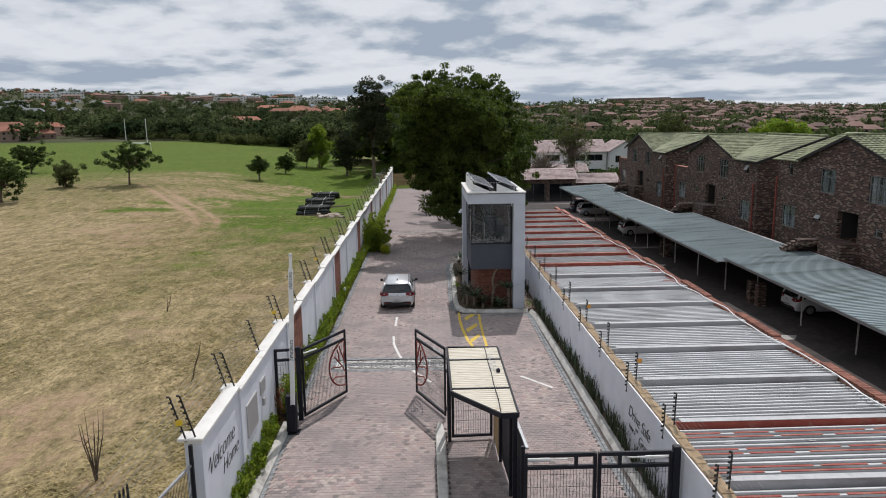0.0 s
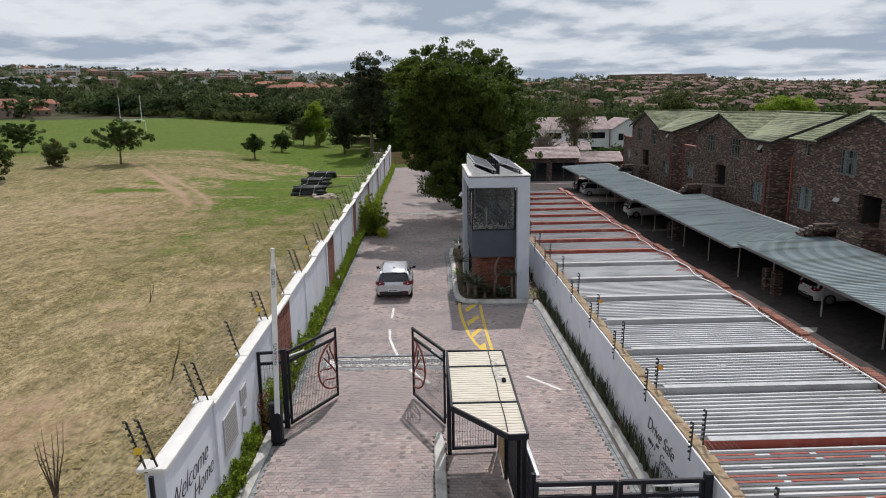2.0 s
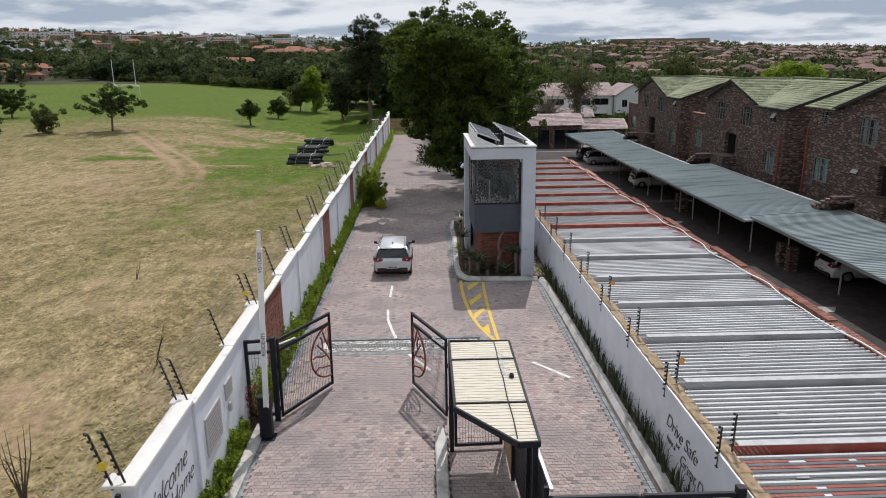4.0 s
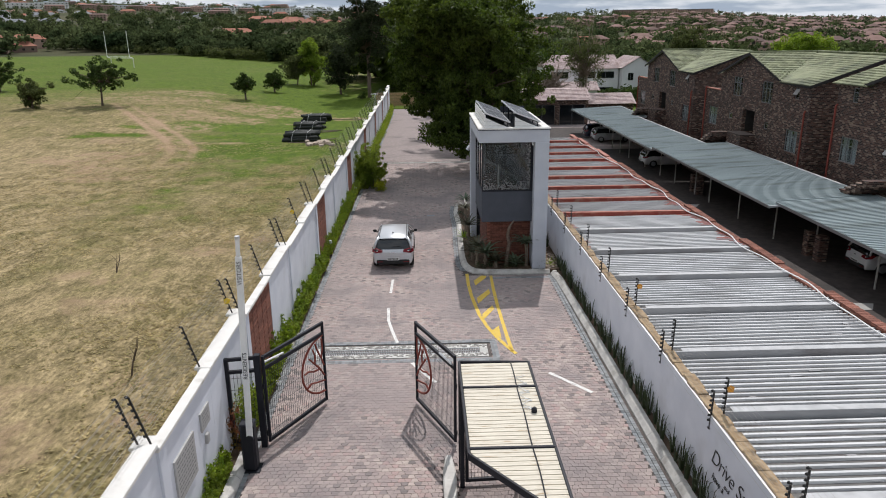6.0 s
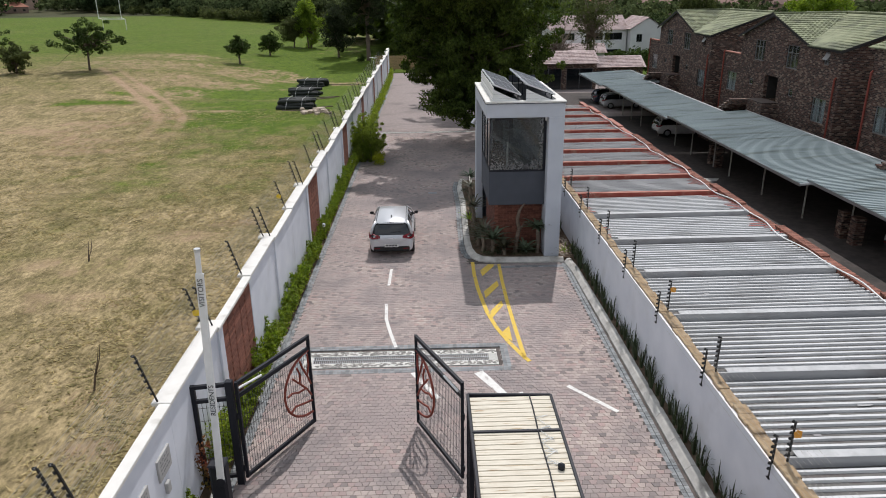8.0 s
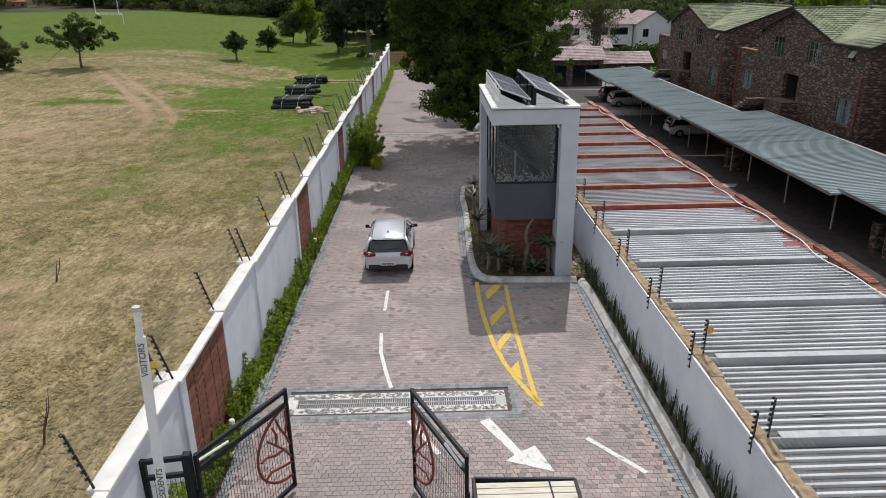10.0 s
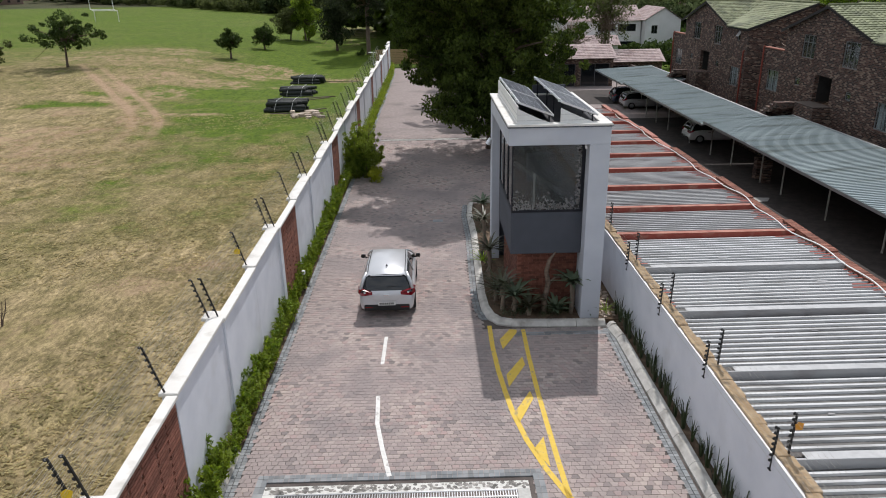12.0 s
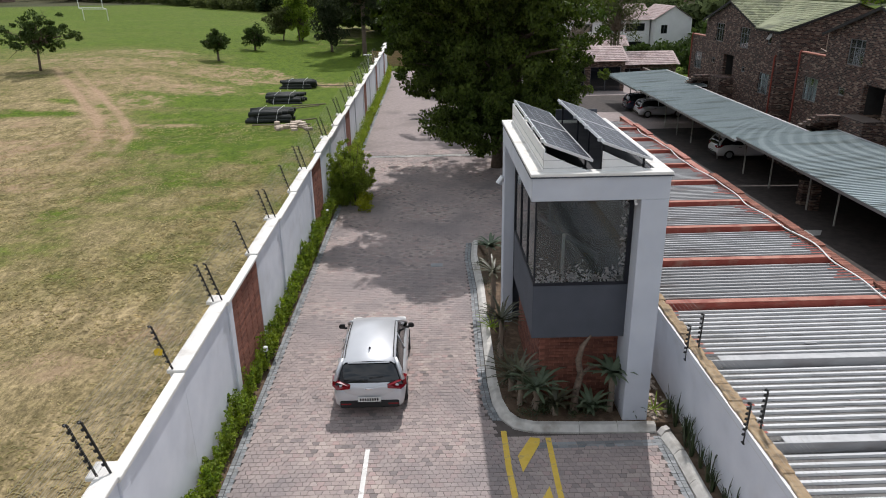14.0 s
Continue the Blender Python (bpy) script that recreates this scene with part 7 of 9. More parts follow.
rosette(3.55, 30.28, iz(30), 0.15, 0.55, 24, M["aloe"], "low grey-green aloe before the guardhouse base", 13, lift=0.9)
rosette(1.95, 30.75, iz(30), 0.80, 0.75, 30, M["aloe_dark"], "spiky dark yucca in a planting island", 14, lift=0.7, name="yucca", width=0.04)
# dead twisted stump
g = Geo()
x, y = 3.18, 30.38
g.tube([(x, y, iz(y) - 0.05), (x + 0.02, y, iz(y) + 0.5), (x + 0.12, y + 0.03, iz(y) + 1.0), (x + 0.04, y, iz(y) + 1.4), (x + 0.12, y + 0.02, iz(y) + 1.75), (x + 0.30, y + 0.02, iz(y) + 2.02)], [0.11, 0.085, 0.08, 0.07, 0.06, 0.02], 9)
g.tube([(x + 0.10, y + 0.03, iz(y) + 0.95), (x + 0.32, y + 0.04, iz(y) + 1.18), (x + 0.62, y + 0.05, iz(y) + 1.22)], [0.06, 0.045, 0.015], 7)
solo("dead_stump", g, M["stump"], "bare twisted dead aloe stem standing in an island", "stump", smooth=True)
rs = np.random.RandomState(3)
cs = [(rs.uniform(1.75, 4.8), rs.uniform(30.15, 30.85), iz(30) + rs.uniform(0.02, 0.16)) for _ in range(46)] + [(rs.uniform(1.6, 2.0), rs.uniform(31, 41), iz(36) + rs.uniform(0.0, 0.2)) for _ in range(46)]
v, f = leaf_cloud(rs, cs, [0.15] * len(cs), 36, 0.07, aspect=0.3)
tagged(new("ground_cover", cloud_mesh("ground_cover", v, f, M["reed"])), "low dark ground cover in a planting island", "ground cover", kind="stuff")
g = Geo()
r = random.Random(14)
for _ in range(170):
    x, y, s = r.uniform(4.86, 5.45), r.uniform(29.95, 34.5), r.uniform(0.025, 0.07)
    g.prism([(x + math.cos(a) * s * r.uniform(0.7, 1.2), y + math.sin(a) * s) for a in (0, 1.1, 2.2, 3.3, 4.4, 5.4)], iz(y) - 0.02, iz(y) + s * 0.6, bottom=False)
solo("pebbles", g, M["stone"], "scattered tan pebbles beside the guardhouse", "pebbles", kind="stuff")


def bollard(x, y):
    b = thing("garden_light", "small white-topped black garden light in a hedge", "garden light", at=(x, y, gz(y)), group="garden lights")
    g = Geo()
    g.tube([(x, y, gz(y)), (x, y, gz(y) + 0.62)], 0.022, 8)
    part("pole", g, M["steel"], b)
    g = Geo()
    g.tube([(x, y, gz(y) + 0.60), (x, y, gz(y) + 0.62), (x, y, gz(y) + 0.72), (x, y, gz(y) + 0.74)], [0.05, 0.065, 0.065, 0.04], 12)
    part("lamp_head", g, M["white_paint"], b)


for y in (20.6, 32.9, 45.2):
    bollard(-4.58, y)
for x, y in ((0.06, 40.29),):
    g = Geo()
    g.box(x - 0.22, x + 0.22, y - 0.16, y + 0.16, 0.004, 0.014)
    solo("manhole_cover", sloped(g), M["edging"], "small rectangular grey access cover in the paving", "manhole cover", bevel=0.004)


# ------------------------------------------------------------ trees
# the large tree that leans over the drive
rs = np.random.RandomState(77)
big = thing("tree", "large dense broad-leaved tree with dark crown overhanging the drive", "tree", at=(3.7, 55.2, gz(55)))
bz = gz(55)
lobes = [((2.6, 56.5, 10.0), 3.6, 3.3), ((5.0, 57.0, 9.0), 3.2, 3.3), ((0.6, 57.5, 8.0), 2.6, 3.1), ((6.7, 57.5, 6.6), 2.4, 3.2), ((3.2, 55.2, 6.0), 4.4, 3.8), ((1.2, 55.4, 4.8), 2.4, 2.6), ((-0.3, 58.4, 9.0), 1.5, 1.7),
         ((5.8, 55.6, 4.4), 2.6, 2.6), ((3.0, 60.0, 7.6), 4.6, 4.6), ((0.6, 57.0, 12.0), 1.9, 1.4), ((4.5, 57.4, 11.6), 1.8, 1.3), ((1.3, 55.6, 3.2), 1.7, 1.5), ((3.4, 54.4, 3.4), 2.8, 1.8), ((6.2, 56.5, 3.1), 2.0, 1.5)]
lobes += [((0.6, 54.6, 2.6), 1.3, 1.0), ((2.0, 53.6, 2.1), 1.6, 1.1), ((5.4, 53.8, 2.2), 1.6, 1.1), ((0.2, 56.8, 4.6), 1.3, 1.2), ((0.0, 60.5, 6.8), 1.6, 1.6)]
cs, rr = [], []
lobes = [((x + 0.45, y - 1.9, z), R, RZ_) for (x, y, z), R, RZ_ in lobes] + [((2.6, 52.2, 8.6), 2.4, 2.4), ((1.0, 52.0, 10.4), 1.6, 1.5), ((4.8, 52.4, 10.4), 1.8, 1.5), ((-0.4, 51.8, 8.8), 1.2, 1.0), ((-1.2, 54.0, 11.7), 1.0, 0.9), ((-1.3, 54.6, 9.4), 1.2, 1.2), ((6.4, 54.8, 9.7), 1.5, 1.7), ((-1.2, 55.0, 7.0), 1.4, 1.7), ((-0.6, 54.8, 5.0), 1.3, 1.4),
          ((-1.5, 49.2, 10.9), 1.0, 0.7), ((-0.4, 48.6, 10.3), 1.2, 0.8), ((0.9, 47.2, 11.0), 1.3, 0.8), ((1.9, 46.2, 10.6), 1.2, 0.8), ((2.4, 48.2, 10.2), 1.8, 1.3), ((3.6, 46.8, 9.9), 1.4, 0.9), ((4.0, 49.4, 9.4), 2.0, 1.7), ((1.0, 49.6, 9.6), 1.6, 1.3)]
for c, R, RZ_ in lobes:
    got = crown_centres(rs, int((22 + R * R * 8.5) * (1.9 if c[1] < 50 else 1.0)), c, R, R, RZ_, 0.30, 0.42, cut=lambda p: p[2] > 0.5)
    cs += got
    rr += list(rs.uniform(0.25, 0.62, len(got)))
v, f = leaf_cloud(rs, cs, rr, 95, 0.21, droop=0.9, aspect=0.5, squash=0.7)
part("crown", cloud_mesh("crown", v, f, M["leaf_big"]), M["leaf_big"], big)
g = Geo()
g.tube([(3.7, 55.2, bz - 0.2), (3.72, 55.3, bz + 0.6), (3.6, 55.8, bz + 3.2), (3.5, 56.4, bz + 6.5), (3.6, 56.8, bz + 10)], [0.42, 0.33, 0.27, 0.2, 0.08], 12)
g.tube([(4.2, 56.4, bz - 0.2), (4.4, 56.6, bz + 2.5), (5.4, 57.0, bz + 6), (6.2, 57.2, bz + 9)], [0.28, 0.22, 0.16, 0.05], 10)
for i in range(0, len(cs), 19):
    e = Vector(cs[i])
    s = Vector((3.6, 56.0, min(max(e.z - 2.2, bz + 2.4), bz + 7.5)))
    g.tube([s, s.lerp(e, 0.55) + Vector((0, 0, 0.4)), e], [0.13, 0.08, 0.02], 6)
part("trunk", g, M["bark"], big, smooth=True)

for k, (x, y, h, rx) in enumerate(((5.6, 67.0, 9.6, 4.3), (5.6, 77.0, 10.0, 4.3), (5.4, 87.5, 9.6, 4.2), (4.4, 98.5, 8.6, 3.8))):
    tree("tree", "dark leafy tree in a row beside the drive", x + 0.6, y, gz(y), h, rx, h * 0.36, h * 0.60, 90 + k, M["leaf_big"], M["bark"], clumps=210, per=85, leaf=0.24, clump_r=0.62, lump=0.45, lean=(-2.0, 0), trunk_r=0.24, limbs=12, hollow=0.2, group="trees beside the drive")

# dark pine beyond the end of the wall, with its smaller neighbours
tree("pine_tree", "tall dark pine with an open ragged crown behind the wall", -9.0, 118.0, field_z(118.0, -9.0), 16.6, 4.5, 6.2, 10.8, 31, M["leaf_pine"], M["bark"], clumps=190, per=150, leaf=0.30, clump_r=0.95, trunk_r=0.32, limbs=26, hollow=0.12, lump=0.26, squash=0.7)
tree("pine_tree", "lower dark conifer with drooping branches at the field edge", -14.2, 122.9, field_z(122.9, -14.2), 9.6, 2.6, 4.6, 4.5, 32, M["leaf_pine"], M["bark"], clumps=70, per=120, leaf=0.34, clump_r=0.95, trunk_r=0.2, limbs=10, hollow=0.15, lump=0.4, droop=1.0)
tree("tree", "bright green young tree with an airy upright crown", -20.6, 134.2, field_z(134.2, -20.6), 8.4, 2.4, 3.8, 4.5, 33, M["leaf_bright"], M["bark"], clumps=90, per=150, leaf=0.28, clump_r=0.75, trunk_r=0.1, limbs=12, stems=3, hollow=0.15, lump=0.4, group="field trees")
tree("tree", "rounded olive-brown bushy tree at the field edge", -23.4, 133.3, field_z(133.3, -23.4), 5.3, 2.3, 2.2, 3.0, 34, M["leaf_olive"], M["bark"], clumps=70, per=150, leaf=0.26, clump_r=0.7, trunk_r=0.1, limbs=10, stems=2, hollow=0.2, group="field trees")
for k, (x, y, h, rx, rz, cz, mat, lab) in enumerate(((-47.9, 75.7, 5.0, 2.8, 1.9, 2.8, "leaf_field", "dark spreading field tree with leaning trunk"), (-64.4, 112.4, 5.0, 3.3, 2.0, 3.0, "leaf_field", "dark round-crowned field tree on a slim trunk"), (-46.8, 88.1, 3.5, 1.8, 1.6, 1.8, "leaf_olive", "small bushy green field tree"),
                                                      (-39.4, 90.0, 5.1, 3.3, 1.8, 3.6, "leaf_field", "dark umbrella-crowned field tree on a bare trunk"), (-25.9, 105.7, 3.7, 1.4, 1.2, 2.4, "leaf_field", "small dark sapling tree with a tufted crown"), (-24.4, 118.9, 3.7, 1.6, 1.6, 1.9, "leaf_field", "small bushy dark green field tree"))):
    tree("tree", lab, x, y, field_z(y, x), h, rx, rz, cz, 40 + k, M[mat], M["bark"], clumps=int(30 + rx * 22), per=75, leaf=0.24, clump_r=0.50, trunk_r=0.13, limbs=22, hollow=0.25, lump=0.36, squash=0.65, lean=(0.5 if k in (0, 3) else 0, 0), group="field trees")
tree("shrub", "single low dark shrub in short grass", -10.0, 116.0, field_z(116.0, -10.0), 1.3, 0.6, 0.5, 0.6, 47, M["leaf_field"], M["bark"], clumps=16, per=60, leaf=0.16, clump_r=0.35, trunk_r=0.04, limbs=4, category="shrub")
# trees of the yard's far end
tree("tree", "thin airy olive tree with many upright stems", 22.6, 105, gz_low(105), 12.8, 3.5, 4.7, 8.3, 51, M["leaf_olive"], M["bark_pale"], clumps=150, per=40, leaf=0.26, clump_r=0.8, trunk_r=0.15, limbs=16, stems=4, hollow=0.1, lump=0.35)
tree("bare_tree", "leafless grey tree with fine spreading twigs", 18.4, 106, gz_low(106), 8.6, 3.6, 3.0, 4.8, 52, M["leaf_olive"], M["bark_pale"], clumps=90, per=0, trunk_r=0.14, limbs=60, stems=2, hollow=0.3)
tree("tree", "dark feathery tree rising behind tiled roofs", 62, 172, far_z(62, 172) - 0.5, 12.5, 4.2, 5.0, 7.6, 53, M["leaf_olive"], M["bark"], clumps=110, per=90, leaf=0.5, clump_r=1.3, trunk_r=0.25, limbs=12, droop=1.2)
tree("tree", "flat-topped bright green acacia behind the flats", 76, 146, far_z(76, 146) - 0.5, 10.5, 6.2, 2.0, 8.6, 54, M["leaf_bright"], M["bark"], clumps=110, per=90, leaf=0.4, clump_r=1.0, trunk_r=0.22, limbs=14, hollow=0.2)
tree("tree", "dense dark green tree behind tiled garages", 34, 158, far_z(34, 158) - 0.5, 8.2, 4.2, 3.2, 4.8, 55, M["leaf_big"], M["bark"], clumps=90, per=90, leaf=0.4, clump_r=1.1, trunk_r=0.22, limbs=12)
tree("tree", "dense dark green tree behind tiled garages", 26, 166, far_z(26, 166) - 0.5, 8.6, 4.4, 3.4, 4.8, 56, M["leaf_field"], M["bark"], clumps=90, per=90, leaf=0.4, clump_r=1.1, trunk_r=0.22, limbs=12)
tree("tree", "dark tree closing the bend of the drive", -3.0, 124, gz(112), 6.6, 3.4, 3.2, 3.6, 57, M["leaf_big"], M["bark"], clumps=90, per=90, leaf=0.3, clump_r=0.9, trunk_r=0.2, limbs=12)
tree("tree", "dark tree closing the bend of the drive", 2.5, 118, gz(112), 8.2, 4.0, 4.0, 4.4, 58, M["leaf_big"], M["bark"], clumps=100, per=90, leaf=0.3, clump_r=0.9, trunk_r=0.2, limbs=12)
tree("tree", "dark tree closing the bend of the drive", 9.5, 112, gz(112), 7.4, 3.8, 3.6, 4.0, 59, M["leaf_field"], M["bark"], clumps=90, per=90, leaf=0.3, clump_r=0.9, trunk_r=0.2, limbs=12)


def sapling(x, y, h, n, seed):
    r = random.Random(seed)
    g = Geo()
    z = field_z(y, x)
    for k in range(n):
        a = r.uniform(0, 6.28)
        d = Vector((math.cos(a), math.sin(a), 0)) * r.uniform(0.05, 0.28)
        p = [Vector((x, y, z - 0.05)), Vector((x, y, z + h * 0.25)) + d * 0.4, Vector((x, y, z + h * 0.6)) + d * 1.2, Vector((x, y, z + h * r.uniform(0.8, 1.0))) + d * 1.5]
        g.tube(p, [0.028, 0.02, 0.012, 0.004], 5)
        for j in range(3):
            b = p[1].lerp(p[2], r.random())
            e = b + Vector((r.uniform(-0.3, 0.3), r.uniform(-0.3, 0.3), r.uniform(0.1, 0.35)))
            g.tube([b, e], [0.009, 0.003], 4)
    solo("sapling", g, M["bark"], "leafless bare-twigged sapling in dry grass", "sapling", "bare saplings")


sapling(-8.90, 13.10, 2.0, 6, 1)
sapling(-8.80, 20.59, 1.6, 2, 2)
sapling(-13.07, 29.88, 0.9, 2, 3)


# ------------------------------------------------------------ things on the field
def mesh_stack(x0, x1, y, seed):
    """A strapped stack of rolled black mesh lying in the grass."""
    r = random.Random(seed)
    z = field_z(y, x0)
    s = thing("mesh_stack", "strapped stack of rolled black mesh lying in grass", "material stack", at=((x0 + x1) / 2, y, z), group="stacks of rolled mesh")
    for row_, n in ((0, 10), (1, 9), (2, 8)):
        for i in range(n):
            yy = y - 1.35 + (i + 0.5 * row_) * 0.29
            g = Geo()
            e0, e1 = x0 + r.uniform(-0.45, 0.45), x1 + r.uniform(-0.5, 0.5)
            zr_ = z + 0.15 + 0.25 * row_ + r.uniform(-0.03, 0.04)
            g.tube([(e0, yy, zr_ - 0.04), ((e0 + e1) / 2, yy, zr_), (e1, yy, zr_ - 0.05)], r.uniform(0.13, 0.17), 8)
            part("mesh_roll", g, M["shade_net"], s, smooth=True)
    for t in (0.22, 0.74):
        x = x0 + (x1 - x0) * t
        g = Geo()
        g.tube([(x, y - 1.56, z + 0.04), (x, y - 1.52, z + 0.3), (x + 0.1, y - 1.05, z + 0.86), (x + 0.15, y + 1.1, z + 0.86), (x + 0.2, y + 1.5, z + 0.3)], 0.013, 5)
        part("strap", g, M["white_paint"], s)


mesh_stack(-12.97, -10.40, 68.2, 1)
mesh_stack(-13.85, -11.36, 78.0, 2)
mesh_stack(-15.25, -12.28, 91.3, 3)
g = Geo()
r = random.Random(33)
for _ in range(34):
    x, y, s = r.gauss(-9.5, 0.7), r.gauss(64.9, 0.8), r.uniform(0.12, 0.3)
    z = field_z(y, x)
    g.prism([(x + math.cos(a) * s * r.uniform(0.7, 1.2), y + math.sin(a) * s * r.uniform(0.7, 1.1)) for a in (0, 1, 2, 3, 4, 5.2)], z - 0.03, z + s * r.uniform(0.6, 1.1))
solo("rubble", g, M["stone"], "heap of pale broken stones in grass", "rubble", kind="stuff", bevel=0.03)
for (x0, y0), (x1, y1) in (((-12.5, 65.5), (-8.4, 65.2)), ((-11.4, 74.5), (-8.7, 75.2)), ((-11.6, 72.6), (-9.1, 74.2)), ((-12.8, 92.4), (-8.1, 91.4)), ((-10.1, 66.7), (-8.4, 67.4))):
    g = Geo()
    g.tube([(x0, y0, field_z(y0, x0) + 0.10), (x1, y1, field_z(y1, x1) + 0.14)], 0.05, 7)
    solo("pole", g, M["bark_pale"], "loose grey pole lying in grass", "pole", "loose poles")

goal = thing("goal_posts", "white rugby goal posts standing on a green field", "goal posts", at=(-77, 188, field_z(188)))
zg_ = field_z(188)
for nm, a, b in (("upright", (-81.0, 190, zg_ + 2.6), (-81.0, 190, zg_ + 9.0)), ("upright", (-74.2, 187, zg_ + 2.6), (-74.2, 187, zg_ + 9.0)), ("crossbar", (-81.0, 190, zg_ + 2.7), (-74.2, 187, zg_ + 2.7)),
                 ("front_bar", (-79.6, 188.6, zg_ + 2.45), (-72.8, 185.6, zg_ + 2.45)), ("leg", (-72.8, 185.6, zg_), (-72.8, 185.6, zg_ + 2.45)), ("leg", (-79.6, 188.6, zg_), (-79.6, 188.6, zg_ + 2.45)),
                 ("stay", (-81.0, 190, zg_ + 2.7), (-79.6, 188.6, zg_ + 2.45)), ("stay", (-74.2, 187, zg_ + 2.7), (-72.8, 185.6, zg_ + 2.45))):
    g = Geo()
    g.tube([a, b], 0.075, 8)
    part(nm, g, M["white_paint"], goal)

lampy = thing("street_lamp", "short pale lamp post with an arm beside the wall", "street lamp", at=(-6.4, 92, field_z(92, -6.4)))
g = Geo()
g.tube([(-6.4, 92, field_z(92, -6.4)), (-6.4, 92, 2.0), (-6.3, 92, 2.2), (-6.0, 92, 2.25)], 0.05, 8)
part("pole", g, M["galv"], lampy)
g = Geo()
g.box(-6.9, -6.0, 91.9, 92.1, 2.22, 2.30)
part("lamp_head", g, M["white_paint"], lampy, bevel=0.02)

# timber screen and box at the bend
fence = thing("timber_fence", "brown horizontal timber fence closing the bend", "fence", at=(-5, 111, gz(111)))
for i in range(9):
    g = Geo()
    g.box(-7.5, 3.0, 111.0, 111.05, gz(111) + 0.1 + i * 0.22, gz(111) + 0.29 + i * 0.22)
    part("board", g, M["timber_red"], fence)
for x in (-7.4, -4.8, -2.2, 0.4, 2.9):
    g = Geo()
    g.box(x, x + 0.12, 111.05, 111.17, gz(111) - 0.1, gz(111) + 2.15)
    part("post", g, M["bark"], fence)
g = Geo()
g.box(-6.0, -5.2, 105.6, 106.3, gz(106), gz(106) + 1.25)
solo("utility_box", g, M["box_grey"], "grey utility box with pale lid beside the drive", "utility box", bevel=0.04)


# ------------------------------------------------------------ houses beyond the yard
def tiled_house(name, label, x0, x1, y0, y1, zb, ze, zr, wall, tile, along="x", windows=(), group=""):
    """A house with a tiled gable roof; its ridge runs along x or y."""
    h = thing(name, label, "house", at=((x0 + x1) / 2, (y0 + y1) / 2, zb), group=group)
    holes = [(a, b, c, d) for a, b, c, d in windows]
    for a, b, c, d in sheet_boxes(x0, x1, zb, ze, holes):
        g = Geo()
        g.box(a, b, y0, y0 + 0.25, c, d)
        part("front_wall", g, wall, h)
    for q in ((x0, x0 + 0.25, y0 + 0.25, y1), (x1 - 0.25, x1, y0 + 0.25, y1), (x0 + 0.25, x1 - 0.25, y1 - 0.25, y1)):
        g = Geo()
        g.box(*q, zb, ze)
        part("side_wall", g, wall, h)
    ov = 0.35
    g, t = Geo(), Geo()
    if along == "x":
        ym = (y0 + y1) / 2
        g.add([(x0 - ov, y0 - ov, ze - 0.1), (x1 + ov, y0 - ov, ze - 0.1), (x1 + ov, ym, zr), (x0 - ov, ym, zr), (x1 + ov, y1 + ov, ze - 0.1), (x0 - ov, y1 + ov, ze - 0.1)], [(0, 1, 2, 3), (3, 2, 4, 5)])
        sv = Vector((0, ym - y0 + ov, zr - ze + 0.1))
        tiled(t, (x0 - ov, y0 - ov - 0.03, ze - 0.1), (1, 0, 0), sv, int((x1 - x0 + 2 * ov) / 0.34), int(sv.length / 0.38), 0.34, 0.38)
        for x in (x0, x1 - 0.25):
            g.add([(x, y0, ze - 0.01), (x, y1, ze - 0.01), (x, ym, zr - 0.1), (x + 0.25, y0, ze - 0.01), (x + 0.25, y1, ze - 0.01), (x + 0.25, ym, zr - 0.1)], [(0, 1, 2), (5, 4, 3)])
    else:
        xm = (x0 + x1) / 2
        g.add([(x0 - ov, y0 - ov, ze - 0.1), (xm, y0 - ov, zr), (xm, y1 + ov, zr), (x0 - ov, y1 + ov, ze - 0.1), (x1 + ov, y0 - ov, ze - 0.1), (x1 + ov, y1 + ov, ze - 0.1)], [(0, 1, 2, 3), (1, 4, 5, 2)])
        sv = Vector((xm - x0 + ov, 0, zr - ze + 0.1))
        tiled(t, (x0 - ov - 0.03, y0 - ov, ze - 0.1), (0, 1, 0), sv, int((y1 - y0 + 2 * ov) / 0.34), int(sv.length / 0.38), 0.34, 0.38)
        k = Geo()
        k.add([(x0, y0, ze - 0.01), (x1, y0, ze - 0.01), (xm, y0, zr - 0.1), (x0, y0 + 0.25, ze - 0.01), (x1, y0 + 0.25, ze - 0.01), (xm, y0 + 0.25, zr - 0.1)], [(0, 1, 2), (5, 4, 3)])
        part("gable", k, wall, h)
    roof = part("roof", g, tile, h, "tiled roof")
    part("tiles", t, tile, roof, kind="stuff")
    for a, b, c, d in windows:
        k = Geo()
        for q in ((a, b, c, c + 0.06), (a, b, d - 0.06, d), (a, a + 0.06, c + 0.06, d - 0.06), (b - 0.06, b, c + 0.06, d - 0.06), ((a + b) / 2 - 0.03, (a + b) / 2 + 0.03, c + 0.06, d - 0.06)):
            k.box(q[0], q[1], y0 + 0.08, y0 + 0.14, q[2], q[3])
        w = part("window", k, M["window_frame"], h)
        k = Geo()
        k.box(a + 0.06, b - 0.06, y0 + 0.10, y0 + 0.115, c + 0.06, d - 0.06)
        part("pane", k, M["car_glass"], w)
    return h


